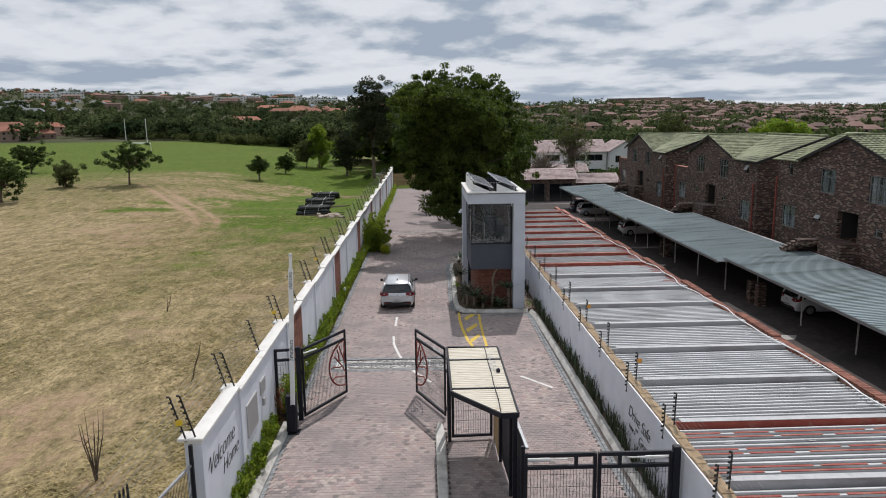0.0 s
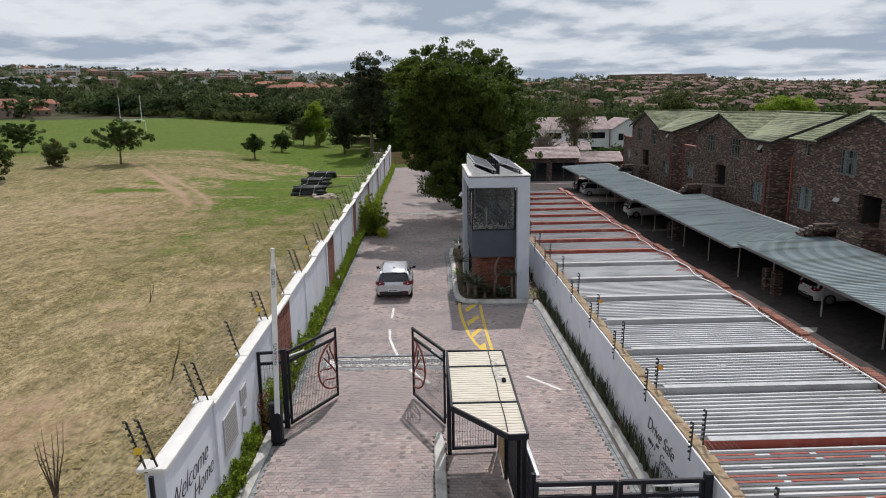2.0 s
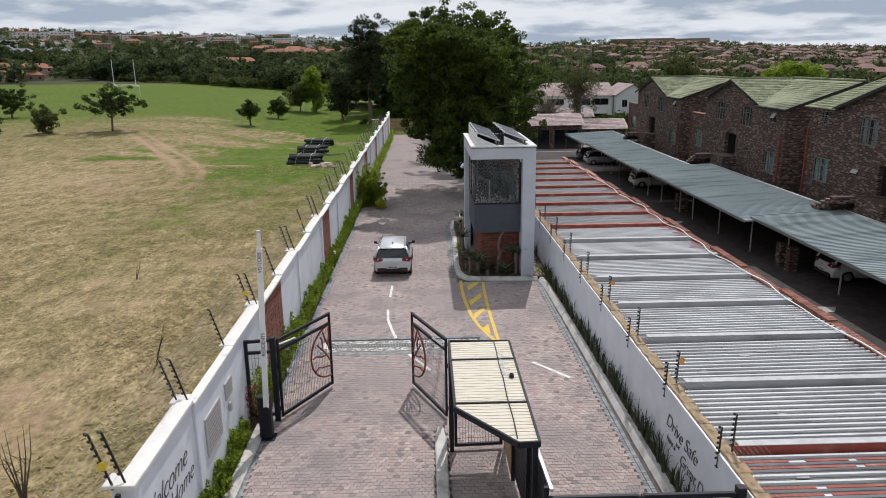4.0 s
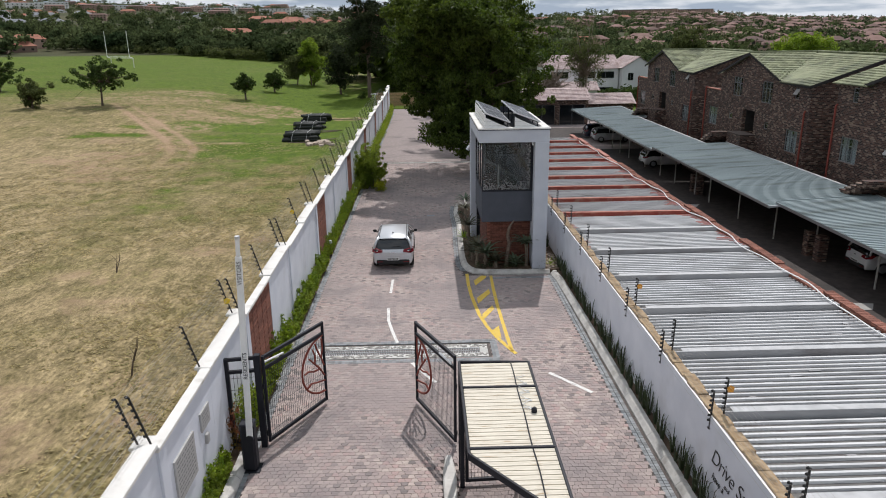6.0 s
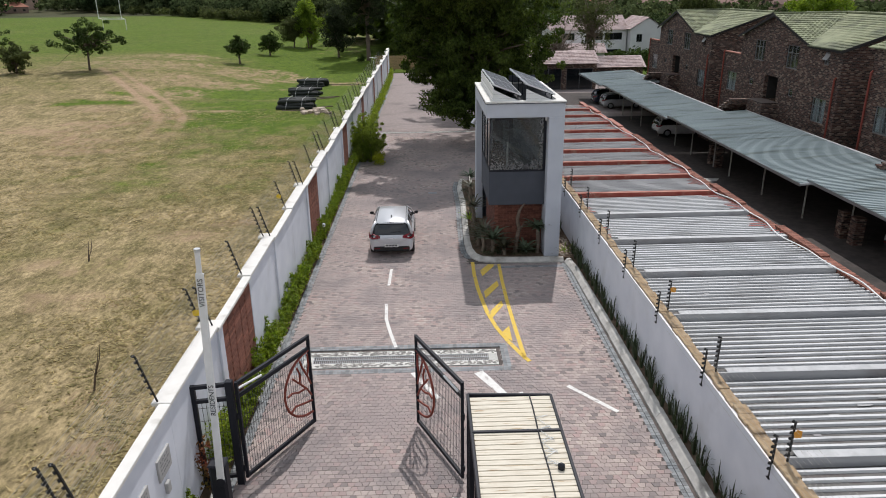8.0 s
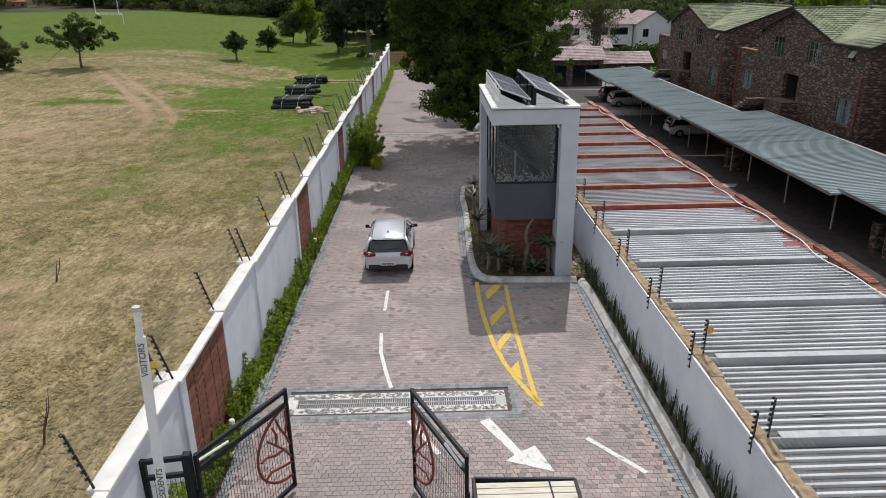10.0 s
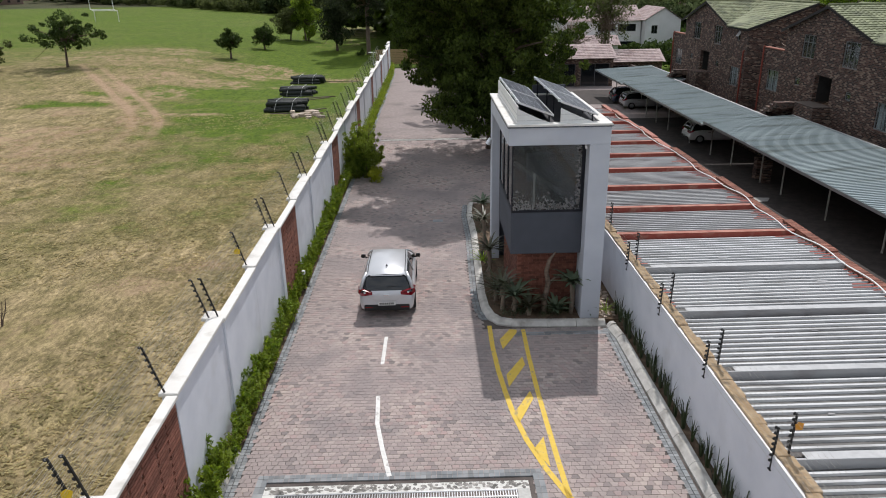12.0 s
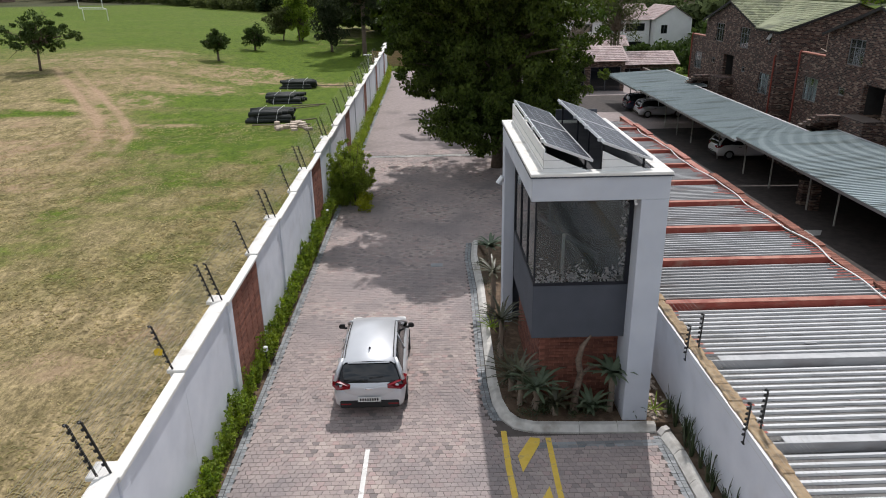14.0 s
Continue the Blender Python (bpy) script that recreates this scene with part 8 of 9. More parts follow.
tiled_house("garage_block", "low face-brick garage with pink tile roof at the yard end", 12.4, 20.4, 91, 97, -2.1, 1.35, 2.55, M["house_brick"], M["tile_pink"], "x", ((13.0, 16.2, -1.8, 0.7), (16.8, 20.0, -1.8, 0.7)), group="garages at the yard end")
tiled_house("garage_block", "low face-brick garage with pink tile roof at the yard end", 20.9, 28.0, 97.5, 102.5, -2.1, 0.2, 1.35, M["house_brick"], M["tile_pink"], "x", ((21.5, 24.0, -1.8, -0.3), (24.6, 27.2, -1.8, -0.3)), group="garages at the yard end")
tiled_house("white_house", "white plastered two-storey house with pink tile roof", 35.6, 41.4, 131, 141, -2.2, 3.1, 5.0, M["house_white"], M["tile_pink"], "y", ((36.6, 37.6, 0.9, 2.2),), group="white houses")
tiled_house("white_house", "long white plastered house with pink tile roof", 22.0, 35.4, 133, 143, -2.2, 3.0, 5.2, M["house_white"], M["tile_pink"], "x", ((23.0, 26.2, 1.2, 2.4), (28.2, 31.2, 1.2, 2.4), (31.5, 34.6, 1.2, 2.4), (29.5, 34.3, -1.6, -0.4)), group="white houses")
tiled_house("white_house", "low white plastered wing with pink tile roof", 18.5, 30.0, 126, 131, -2.2, -0.3, 1.0, M["house_white"], M["tile_pink"], "x", ((20, 23, -1.9, -0.6),), group="white houses")
tiled_house("white_house", "pale house with pink tile roof behind the flats", 44, 56, 118, 127, -2.2, 3.6, 5.6, M["house_white"], M["tile_pink"], "x", ((46, 48, 1, 2.4),), group="white houses")
g = Geo()
g.box(24.0, 24.3, 83, 97, gz_low(95) - 0.6, gz_low(95) + 1.7)
solo("wall_yard_side", g, M["house_brick"], "dark face-brick wall beside the yard", "wall", kind="structure")


# ------------------------------------------------------------ the town on the far slopes
def far_house(w, d, h, rise, wall, roof, label, group, flats=False):
    """A small distant house, built at the origin and copied."""
    t = thing("house", label, "house", group=group)
    g = Geo()
    g.box(-w / 2, w / 2, -d / 2, d / 2, -1.5, h)
    part("wall", g, M[wall], t)
    g = Geo()
    o = 0.5
    if flats:
        g.box(-w / 2 - 0.3, w / 2 + 0.3, -d / 2 - 0.3, d / 2 + 0.3, h, h + rise)
    else:
        g.add([(-w / 2 - o, -d / 2 - o, h - 0.1), (w / 2 + o, -d / 2 - o, h - 0.1), (w / 2 + o, d / 2 + o, h - 0.1), (-w / 2 - o, d / 2 + o, h - 0.1), (-w / 2 + d * 0.35, 0, h + rise), (w / 2 - d * 0.35, 0, h + rise)],
              [(0, 1, 5, 4), (1, 2, 5), (2, 3, 4, 5), (3, 0, 4)])
    part("roof", g, M[roof], t)
    n = max(2, int(w / 4))
    for fl in range(max(1, round(h / 3))):
        for i in range(n):
            x = -w / 2 + (i + 0.5) * w / n
            g = Geo()
            z = 0.9 + fl * 2.9
            g.box(x - 0.7, x + 0.7, -d / 2 - 0.04, -d / 2 + 0.02, z, z + 1.2)
            part("window", g, M["dark"], t)
    return t


HT = {
    "clay": far_house(14, 9, 3.4, 2.6, "wall_far", "tile_clay", "distant house with orange clay tile roof", "houses on the far slope"),
    "clay2": far_house(19, 10, 5.8, 2.8, "wall_far", "tile_clay", "distant two-storey house with red tile roof", "houses on the far slope"),
    "rose": far_house(9, 8, 5.2, 1.9, "wall_far", "tile_rose", "distant pink two-storey town house", "pink town houses"),
    "rose2": far_house(17, 8, 4.6, 1.8, "wall_far", "tile_rose", "distant pink terrace of town houses", "pink town houses"),
    "slate": far_house(15, 10, 3.4, 2.4, "wall_far_white", "tile_slate", "distant pale house with grey roof", "houses on the far slope"),
    "shed": far_house(34, 16, 5.0, 0.8, "wall_far_white", "far_roof_white", "distant long building with white roof", "sheds on the far slope", True),
    "flat": far_house(30, 10, 8.6, 1.6, "wall_far", "tile_rose", "distant three-storey pink block of flats", "houses on the far slope"),
    "office": far_house(60, 18, 9.0, 1.0, "wall_far", "tile_slate", "distant long dark office building on the skyline", "sheds on the far slope", True),
}
used = {}


def put_house(kind, az, r, turn=0.0, scale=1.0):
    a = radians(az)
    x, y = math.sin(a) * r, math.cos(a) * r
    m = Matrix.Translation((x, y, land(x, y))) @ Matrix.Rotation(-a + radians(turn), 4, "Z") @ Matrix.Diagonal((scale, scale, scale, 1))
    if kind in used:
        c = copy_thing(HT[kind], m)
        c.matrix_basis = m
    else:
        HT[kind].matrix_basis = m
        used[kind] = True


r = random.Random(101)
for az, rr_ in ((-29.9, 345), (-29.0, 352), (-28.3, 350), (-30.8, 340), (-27.9, 372), (-31.6, 350), (-30.2, 380)):
    put_house("clay2" if r.random() < 0.4 else "clay", az, rr_, r.uniform(-20, 20), 0.7)
for i in range(15):
    put_house("clay2", -12.6 + r.uniform(0, 6.4), r.uniform(560, 700), r.uniform(-12, 12), 0.8)
for az in (-13.8, -14.6):
    put_house("clay", az, 430, 5)
for i in range(9):
    put_house("flat", -25.8 + i * 1.55 + r.uniform(-0.3, 0.3), 1010 + r.uniform(-40, 60), r.uniform(-8, 8), 0.7)
for az, rr_ in ((-27.8, 1030), (-26.2, 1120), (-21.2, 1060), (-17.0, 1150), (-15.2, 1010), (-13.9, 1130), (-11.2, 1000), (-9.0, 1140), (-8.0, 1030)):
    put_house("shed", az, rr_, r.uniform(-5, 5), 1.15)
for i in range(95):
    put_house(r.choice(("clay", "slate", "slate", "rose", "flat", "clay2")), r.uniform(-33, -3), r.uniform(700, 1450), r.uniform(-25, 25), r.uniform(0.5, 0.8))
for i in range(14):
    put_house("slate", r.uniform(-31, -24), r.uniform(560, 800), r.uniform(-25, 25))
for row_ in range(9):
    rad = 360 + row_ * 98 + (row_ * row_) * 3
    n = 16 + row_ * 2
    for i in range(n):
        az = 16.5 + i * 17.5 / n + r.uniform(-0.25, 0.25)
        if r.random() < 0.86:
            put_house(r.choice(("rose", "rose2", "rose")), az, rad + r.uniform(-30, 30), r.choice((-62, -30, 0, 28, 55)) + r.uniform(-10, 10), r.uniform(0.8, 1.05))
for i in range(22):
    put_house(r.choice(("rose", "clay", "rose2")), r.uniform(8, 17), r.uniform(380, 1150), r.uniform(-25, 25))
for az in (15.6, 17.9, 20.4):
    put_house("office", az, 1440 + r.uniform(-60, 40), r.uniform(-8, 8), r.uniform(0.8, 1.05))


def far_trees(name, label, spots, seed, quads, mat, fine=1.0):
    """A belt of distant trees as one sheet of leaf clumps."""
    rs_ = np.random.RandomState(seed)
    V, F, k = [], [], 0
    for x, y, h, w in spots:
        z = land(x, y)
        cs_ = crown_centres(rs_, 9, (x, y, z + h * 0.58), w * 0.62, w * 0.62, h * 0.36, 0.2, 0.4)
        v_, f_ = leaf_cloud(rs_, cs_, rs_.uniform(0.7, 1.2, 9) * w * 0.34, max(3, int(quads * fine) // 9), w * 0.20 / fine ** 0.5, squash=0.75, aspect=0.8)
        V.append(v_)
        F.append(f_ + k)
        k += len(v_)
    me = cloud_mesh(name, np.concatenate(V), np.concatenate(F), mat)
    return tagged(new(name, me), label, "trees", kind="stuff")


def belt(n, az0, az1, r0, r1, h0, h1, seed, power=1.0):
    q = random.Random(seed)
    out = []
    for _ in range(n):
        a, rad = radians(q.uniform(az0, az1)), r0 + (r1 - r0) * q.random() ** power
        h = q.uniform(h0, h1)
        out.append((math.sin(a) * rad, math.cos(a) * rad, h, h * q.uniform(0.75, 1.25)))
    return out


# the belt that closes the field: its line runs nearer towards the wall
edge_line = ((-34, 470), (-27, 395), (-20, 292), (-14, 232), (-9.5, 205), (-5, 190))
q = random.Random(71)
spots = []
for (a0, r0), (a1, r1) in zip(edge_line, edge_line[1:]):
    for _ in range(30):
        t = q.random()
        a, rad = radians(a0 + (a1 - a0) * t), r0 + (r1 - r0) * t + q.uniform(2, 60)
        h = q.uniform(4.5, 8.5) * (rad / 300) ** 0.5
        spots.append((math.sin(a) * rad, math.cos(a) * rad, h, h * q.uniform(0.9, 1.3)))
far_trees("tree_belt", "dense mixed green trees closing the far side of a field", spots, 1, 520, M["wood_far"], 2.4)
spots = []
for (a0, r0), (a1, r1) in zip(edge_line, edge_line[1:]):
    for _ in range(40):
        t = q.random()
        a, rad = radians(a0 + (a1 - a0) * t), r0 + (r1 - r0) * t + q.uniform(0, 8)
        h = q.uniform(1.5, 3.6)
        spots.append((math.sin(a) * rad, math.cos(a) * rad, h, h * q.uniform(1.0, 1.5)))
far_trees("scrub", "light green scrub along the far edge of a field", spots, 2, 150, M["leaf_olive"], 2.0)
far_trees("far_woods", "dark woods between houses on a far slope", belt(520, -36, 3, 330, 760, 4, 8.5, 3), 3, 190, M["wood_far"])
far_trees("far_woods", "dark woods scattered over a far hillside", belt(950, -36, 6, 760, 1520, 3.5, 7.5, 4), 4, 81, M["wood_far"])
far_trees("far_woods", "dark trees between pink town houses", belt(640, 5, 36, 260, 800, 4, 8, 5), 5, 110, M["wood_far"])
far_trees("far_woods", "dark trees on the far skyline", belt(720, 4, 36, 800, 1520, 5, 9, 6), 6, 63, M["wood_far"])
far_trees("tree_clump", "dark trees behind the bend of the drive", [(q.uniform(-16, 14), q.uniform(128, 175), q.uniform(6, 10), q.uniform(6, 10)) for _ in range(26)], 7, 700, M["leaf_big"])
far_trees("tree_clump", "dark trees in gardens beside white houses", [(q.uniform(43, 62), q.uniform(104, 140), q.uniform(4, 6.5), q.uniform(5, 8)) for _ in range(22)], 9, 500, M["leaf_field"], 2.0)
far_trees("shrubs", "low dark garden shrubs beside white houses", [(q.uniform(31, 44), q.uniform(105, 124), q.uniform(1.6, 3.2), q.uniform(3, 5)) for _ in range(30)], 10, 260, M["leaf_field"], 2.0)
far_trees("tree_clump", "dark trees behind white houses", [(q.uniform(14, 60), q.uniform(150, 230), q.uniform(5, 8), q.uniform(6, 9)) for _ in range(30)], 8, 500, M["wood_far"])


# ------------------------------------------------------------ cars
def loft(rings, close=True):
    """A skin through rings of equal length, capped at both ends."""
    g = Geo()
    n = len(rings[0])
    for ring in rings:
        g.v += [tuple(p) for p in ring]
    for i in range(len(rings) - 1):
        for j in range(n if close else n - 1):
            g.f.append((i * n + j, i * n + (j + 1) % n, (i + 1) * n + (j + 1) % n, (i + 1) * n + j))
    g.f += [tuple(range(n)), tuple(range((len(rings) - 1) * n, len(rings) * n))[::-1]]
    return g


def hatchback(label, paint, m, group=""):
    """A five-door hatchback, built at the origin with its nose along +y."""
    c = thing("car", label, "car", group=group)
    # body below the window line: station, half width, underside, shoulder height
    st = [(-2.02, 0.70, 0.34, 0.62), (-1.99, 0.79, 0.28, 0.72), (-1.93, 0.835, 0.25, 0.80), (-1.82, 0.85, 0.24, 0.86), (-1.66, 0.86, 0.23, 0.92), (-1.2, 0.872, 0.22, 0.955), (-0.4, 0.865, 0.20, 0.935), (0.5, 0.862, 0.20, 0.915),
          (1.05, 0.862, 0.21, 0.905), (1.5, 0.85, 0.23, 0.85), (1.80, 0.80, 0.25, 0.76), (1.96, 0.68, 0.30, 0.66), (2.03, 0.5, 0.36, 0.58)]
    rings = []
    for y, w, zb, zt in st:
        prof = [(0, zb), (w * 0.84, zb), (w * 0.95, zb + 0.08), (w * 0.985, zb + (zt - zb) * 0.40), (w, zb + (zt - zb) * 0.62), (w * 0.975, zb + (zt - zb) * 0.80), (w * 0.93, zt - 0.02), (w * 0.82, zt + 0.012), (w * 0.4, zt + 0.03), (0, zt + 0.036)]
        rings.append([(x, y, z) for x, z in prof] + [(-x, y, z) for x, z in prof[-2:0:-1]])
    part("body", loft(rings), paint, c, smooth=True)
    # glasshouse: one dark shell, with roof and pillars over it
    cab = [(-1.97, 0.68, 0.86, 0.93), (-1.86, 0.69, 0.88, 1.14), (-1.68, 0.69, 0.91, 1.335), (-1.30, 0.68, 0.93, 1.43), (-0.4, 0.67, 0.92, 1.46), (0.25, 0.655, 0.91, 1.425), (0.75, 0.67, 0.91, 1.18), (1.18, 0.72, 0.90, 0.94)]
    rings = []
    for y, w, zb, zt in cab:
        wt = w - 0.17 * (zt - zb)
        prof = [(w + 0.11, zb), (w + 0.035, zb + (zt - zb) * 0.45), (wt, zt - 0.03), (wt - 0.08, zt), (0, zt + 0.02)]
        rings.append([(x, y, z) for x, z in prof] + [(-x, y, z) for x, z in prof[-2::-1]])
    part("glasshouse", loft(rings, False), M["car_glass"], c, "dark tinted window glass", smooth=True)
    g = Geo()
    rf = [(-1.735, 0.57, 1.335), (-1.66, 0.595, 1.375), (-1.30, 0.592, 1.450), (-0.4, 0.582, 1.482), (0.22, 0.57, 1.447), (0.36, 0.56, 1.400)]
    for y, w, z in rf:
        g.v += [(-w - 0.04, y, z - 0.06), (-w + 0.03, y, z), (0, y, z + 0.022), (w - 0.03, y, z), (w + 0.04, y, z - 0.06)]
    g.f = [(i * 5 + j, i * 5 + j + 1, i * 5 + 6 + j, i * 5 + 5 + j) for i in range(len(rf) - 1) for j in range(4)]
    part("roof", g, paint, c, smooth=True)
    g = Geo()
    g.box(-0.50, 0.50, -1.76, -1.72, 1.305, 1.335)
    part("spoiler_lip", g, paint, c, bevel=0.015)
    # tailgate skin below the rear glass, with its handle and wiper
    g = Geo()
    rows_ = [(-1.985, 0.70, 0.915), (-2.04, 0.70, 0.84), (-2.06, 0.60, 0.74), (-2.052, 0.52, 0.62)]
    for y, w, z in rows_:
        g.v += [(x * w, y + 0.05 * abs(x) ** 3, z) for x in (-1, -0.5, 0, 0.5, 1)]
    g.f = [(i * 5 + j, i * 5 + j + 1, i * 5 + 6 + j, i * 5 + 5 + j) for i in range(3) for j in range(4)]
    gate = part("tailgate", g, paint, c, smooth=True)
    g = Geo()
    g.box(-0.085, 0.085, -2.072, -2.05, 0.775, 0.815)
    part("handle", g, M["chrome"], gate, "bright tailgate badge and handle", bevel=0.01)
    g = Geo()
    g.bar((0.02, -1.955, 1.02), (0.36, -1.935, 1.045), 0.018)
    part("rear_wiper", g, M["rubber"], c)
    for s in (-1, 1):
        for pts, r_ in (([(s * 0.81, 1.20, 0.92), (s * 0.69, 0.72, 1.20), (s * 0.585, 0.28, 1.41)], 0.035), ([(s * 0.80, -1.90, 0.93), (s * 0.715, -1.76, 1.18), (s * 0.615, -1.60, 1.36)], 0.055), ([(s * 0.785, -0.35, 0.94), (s * 0.595, -0.40, 1.43)], 0.026)):
            g = Geo()
            g.tube(pts, r_, 6)
            part("pillar", g, paint, c, smooth=True)
        g = Geo()
        g.tube([(s * 0.575, -1.62, 1.392), (s * 0.575, -1.2, 1.470), (s * 0.565, -0.4, 1.492), (s * 0.555, 0.15, 1.468)], 0.012, 5)
        part("roof_seam", g, M["rubber"], c, "dark roof seam strip")
        g = Geo()
        g.box(min(s * 0.80, s * 0.88), max(s * 0.80, s * 0.88), 0.80, 0.86, 0.93, 0.975)
        g.add(*mirror_shell(s))
        part("wing_mirror", g, M["rubber"], c, smooth=False)
        g = Geo()
        v = [(s * 0.47, -2.075, 0.81), (s * 0.48, -2.055, 0.885), (s * 0.73, -2.01, 0.955), (s * 0.86, -1.84, 0.97), (s * 0.895, -1.66, 0.94), (s * 0.885, -1.86, 0.80), (s * 0.76, -2.035, 0.765)]
        g.add(v + [(x * 0.9, y + 0.06, z) for x, y, z in v], [tuple(range(7)), tuple(range(13, 6, -1))] + [(i, (i + 1) % 7, 7 + (i + 1) % 7, 7 + i) for i in range(7)])
        part("tail_lamp", g, M["tail_red"], c)
        g = Geo()
        g.box(min(s * 0.44, s * 0.68), max(s * 0.44, s * 0.68), -2.052, -1.98, 0.375, 0.405)
        part("reflector", g, M["tail_red"], c, "slim red bumper reflector")
        g = Geo()
        g.box(min(s * 0.48, s * 0.76), max(s * 0.48, s * 0.76), 1.80, 1.985, 0.60, 0.72)
        part("headlamp", g, M["plate"], c, bevel=0.03)
        for y in (-1.24, 1.30):
            g = Geo()
            g.tube([(s * 0.66, y, 0.315), (s * 0.69, y, 0.315), (s * 0.84, y, 0.315), (s * 0.878, y, 0.315)], [0.28, 0.315, 0.315, 0.28], 18)
            w = part("wheel", g, M["rubber"], c, smooth=True)
            g = Geo()
            g.tube([(s * 0.872, y, 0.315), (s * 0.884, y, 0.315)], [0.21, 0.18], 14)
            part("hub_cap", g, M["rim"], w)
        for y in (-0.62, 0.42):
            g = Geo()
            g.box(s * 0.872 - 0.014, s * 0.872 + 0.014, y - 0.09, y + 0.09, 0.77, 0.80)
            part("door_handle", g, M["chrome"], c, bevel=0.008)
    g = Geo()
    g.box(-0.27, 0.27, -2.068, -2.05, 0.455, 0.575)
    pl = part("number_plate", g, M["plate"], c)
    for k in range(8):
        g = Geo()
        g.box(-0.225 + k * 0.057, -0.187 + k * 0.057, -2.072, -2.068, 0.482, 0.548)
        part("plate_bar", g, M["ink"], pl)
    g = Geo()
    g.box(-0.70, 0.70, -2.05, -1.95, 0.27, 0.47)
    part("bumper_insert", g, M["rubber"], c, bevel=0.03)
    g = Geo()
    g.tube([(0, -1.28, 1.46), (0, -1.40, 1.545)], [0.035, 0.010], 6)
    part("aerial", g, M["rubber"], c)
    for a_, b_ in (((-0.6, 1.14, 0.955), (0.05, 1.04, 0.985)), ((0.0, 1.14, 0.96), (0.55, 1.04, 0.985))):
        g = Geo()
        g.bar(a_, b_, 0.02)
        part("wiper", g, M["rubber"], c)
    c.matrix_basis = m
    return c


def mirror_shell(s):
    """A rounded wedge for a door mirror; returns points and faces."""
    v = [(s * 0.86, 0.80, 0.95), (s * 0.86, 0.80, 1.06), (s * 1.00, 0.79, 1.075), (s * 1.03, 0.80, 1.00), (s * 0.99, 0.80, 0.945),
         (s * 0.87, 0.88, 0.97), (s * 0.87, 0.90, 1.045), (s * 0.97, 0.89, 1.055), (s * 0.99, 0.88, 1.00), (s * 0.96, 0.88, 0.965)]
    return v, [(0, 1, 2, 3, 4), (9, 8, 7, 6, 5)] + [(i, (i + 1) % 5, 5 + (i + 1) % 5, 5 + i) for i in range(5)]


hatchback("silver five-door hatchback driving up the paved drive", M["silver"], pose(-1.64, 32.6, gz(32.6), -0.7, 0, 0))
for x, y, paint, lab, turn in ((20.0, 60.2, "white_car", "white hatchback parked under a carport", -90), (19.2, 78.6, "navy_car", "dark blue hatchback parked under a carport", -90), (19.4, 75.6, "silver", "silver hatchback parked under a carport", -90), (21.3, 31.9, "white_car", "white hatchback parked in carport shade", -90)):
    hatchback(lab, M[paint], pose(x, y, gz_low(y) + 0.01, 0, 0, turn), "cars parked in the yard")

# palisade and mesh fence where the white wall ends
pal = thing("palisade_fence", "short dark palisade fence at the end of the white wall", "fence", at=(-6.2, 8.5, field_z(8.5)))
for k in range(9):
    g = Geo()
    x, y = -6.3 - 0.02 * k, 9.2 - 0.14 * k
    z = field_z(y)
    g.prism([(-0.03, 0), (0.03, 0), (0.03, 1.9), (0, 2.02), (-0.03, 1.9)], -0.01, 0.01, Matrix.Translation((x, y, z)) @ pose(0, 0, 0, 90, 0, 80))
    part("pale", g, M["steel"], pal)
g = Geo()
g.bar((-6.25, 9.3, field_z(9) + 1.6), (-6.5, 7.8, field_z(8) + 1.6), 0.04)
g.bar((-6.25, 9.3, field_z(9) + 0.4), (-6.5, 7.8, field_z(8) + 0.4), 0.04)
part("rail", g, M["steel"], pal)
mf = thing("mesh_fence", "dark welded mesh fence running on from the white wall", "fence", at=(-5.2, 8.5, gz(8.5)))
g = Geo()
g.bar((-5.06, 9.50, gz(10)), (-5.06, 9.50, gz(10) + 2.75), 0.07)
part("post", g, M["steel"], mf)
g = Geo()
g.bar((-5.08, 9.48, gz(10) + 2.3), (-5.5, 6.0, gz(7) + 2.3), 0.05)
part("top_rail", g, M["galv"], mf)
part("wire_mesh", mesh_panel((-5.08, 9.48), (-5.5, 6.0), gz(8), gz(8) + 2.3, 0.06, 0.3), M["mesh_wire"], mf)


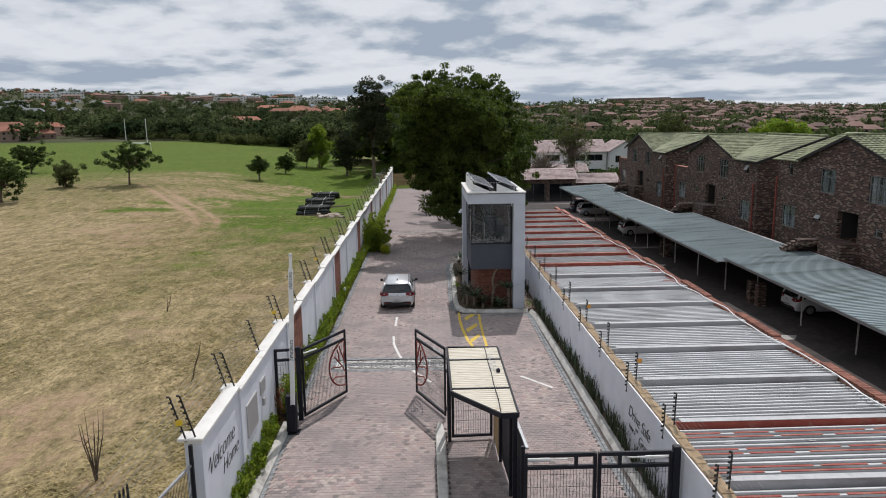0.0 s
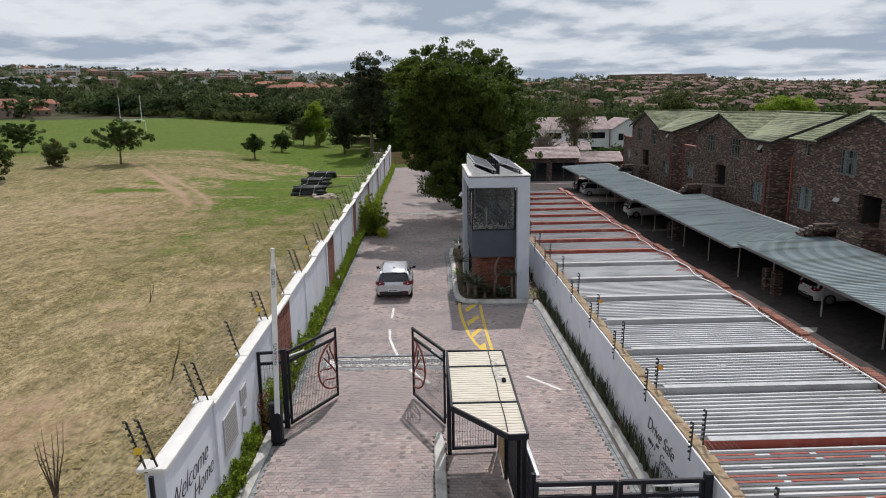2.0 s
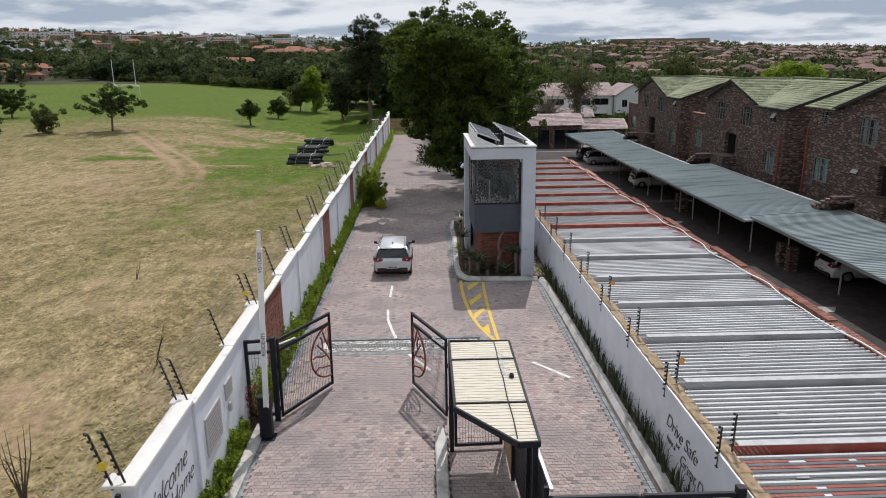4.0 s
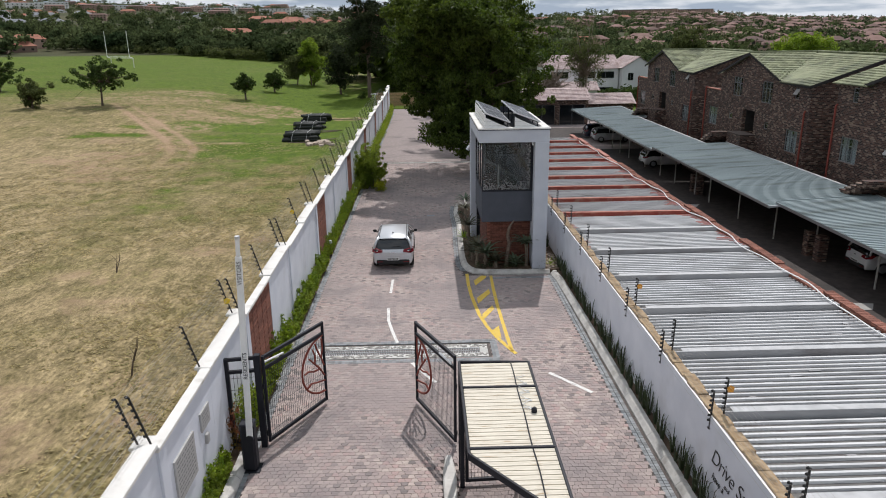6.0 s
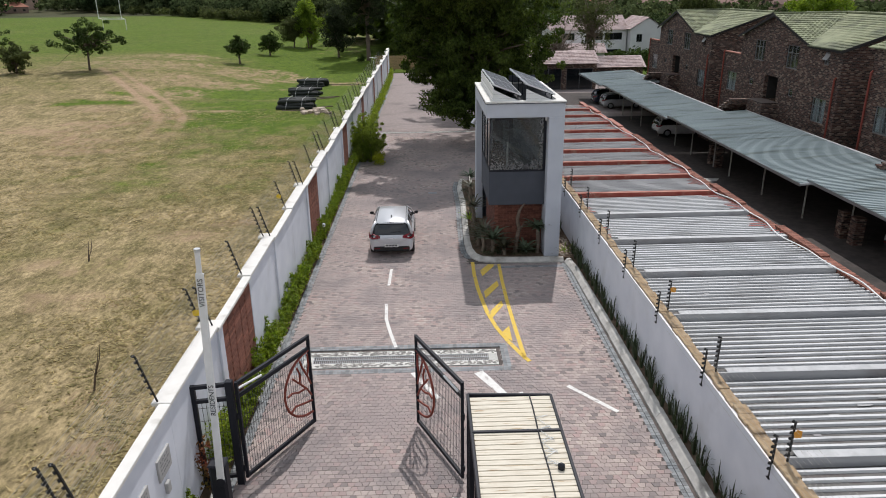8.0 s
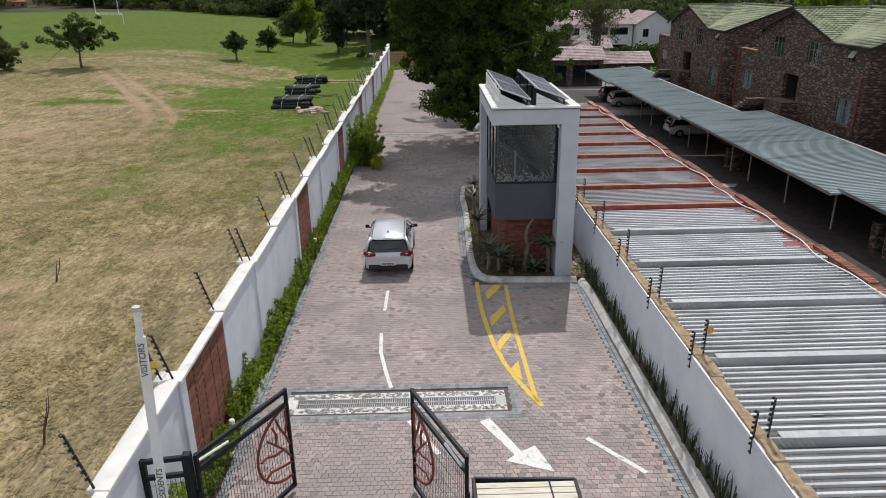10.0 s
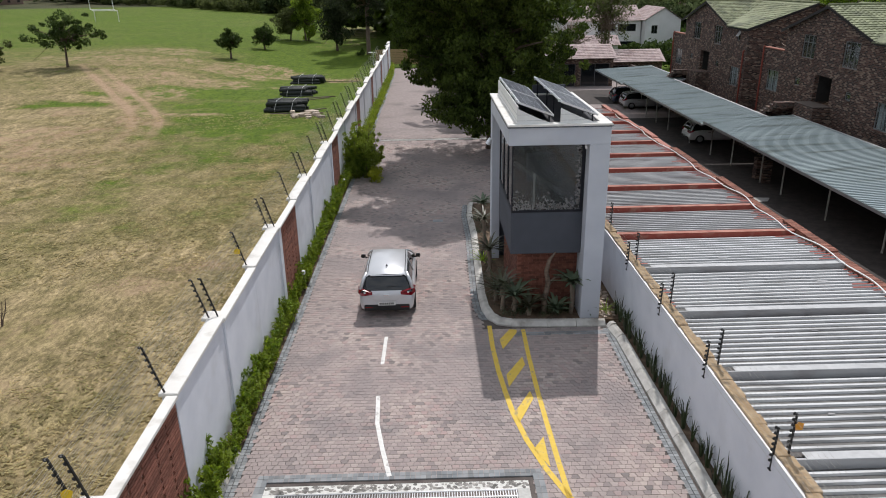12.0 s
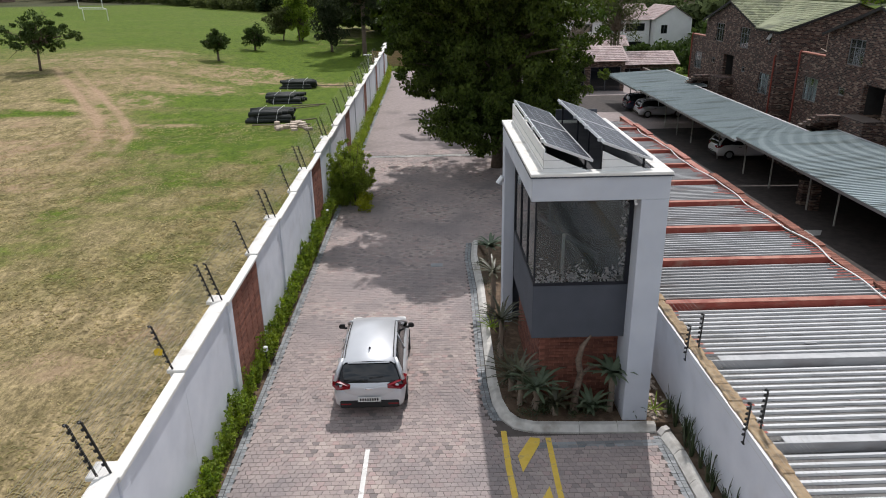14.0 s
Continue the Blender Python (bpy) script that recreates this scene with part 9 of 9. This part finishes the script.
# ------------------------------------------------------------ dry grass
rs = np.random.RandomState(404)
n = 26000
gx, gy = -5.5 - rs.uniform(0, 1, n) ** 1.3 * 24, 8 + rs.uniform(0, 1, n) ** 1.2 * 58
keep = (((gx + 13) / 4.6) ** 2 + ((gy - 17) / 5.2) ** 2 > rs.uniform(0.5, 1.3, n)) & (rs.uniform(0, 1, n) > 0.25)
gx, gy = gx[keep], gy[keep]
n = len(gx)
zz = np.array([field_z(v, u) for u, v in zip(gx, gy)])
k = 4
c = np.repeat(np.stack([gx, gy, zz], 1), k, axis=0) + rs.normal(size=(n * k, 3)) * np.array([0.10, 0.10, 0.0])
a = rs.uniform(0, 6.28, n * k)
side = np.stack([np.cos(a), np.sin(a), np.zeros(n * k)], 1)
tip = np.stack([rs.normal(size=n * k) * 0.09, rs.normal(size=n * k) * 0.07, rs.uniform(0.01, 0.022, n * k)], 1)
w = rs.uniform(0.012, 0.035, n * k)[:, None]
c[:, 2] += 0.02
side = np.cross(tip, np.array([0, 0, 1.0]))
side /= np.linalg.norm(side, axis=1)[:, None] + 1e-9
v = np.stack([c - side * w, c + side * w, c + tip + side * w * 0.3, c + tip - side * w * 0.3], 1).reshape(-1, 3)
tagged(new("grass", cloud_mesh("grass", v, np.arange(n * k * 4).reshape(-1, 4), M["grass_blade"])), "short dry straw-coloured grass tufts over a mown field", "grass", kind="stuff")

# the nearest pavers, each a piece of its own
PAVER_MESH = {}
for k in (True, False):
    g = Geo()
    o = OUT[k]
    g.v = [(a * 1.01, b * 1.01, -0.02) for a, b in o] + [(a, b, 0.0) for a, b in o]
    g.f = [tuple(range(8, 16))] + [(i, (i + 1) % 8, 8 + (i + 1) % 8, 8 + i) for i in range(8)]
    PAVER_MESH[k] = g.mesh("paver", M["paver_single"])
for x, y, up in single:
    ob = new("paver", PAVER_MESH[up])
    ob.parent = drive
    ob.location = (x, y, gz(y))
    ob.rotation_euler = (rng.uniform(-0.012, 0.012), rng.uniform(-0.012, 0.012), 0)
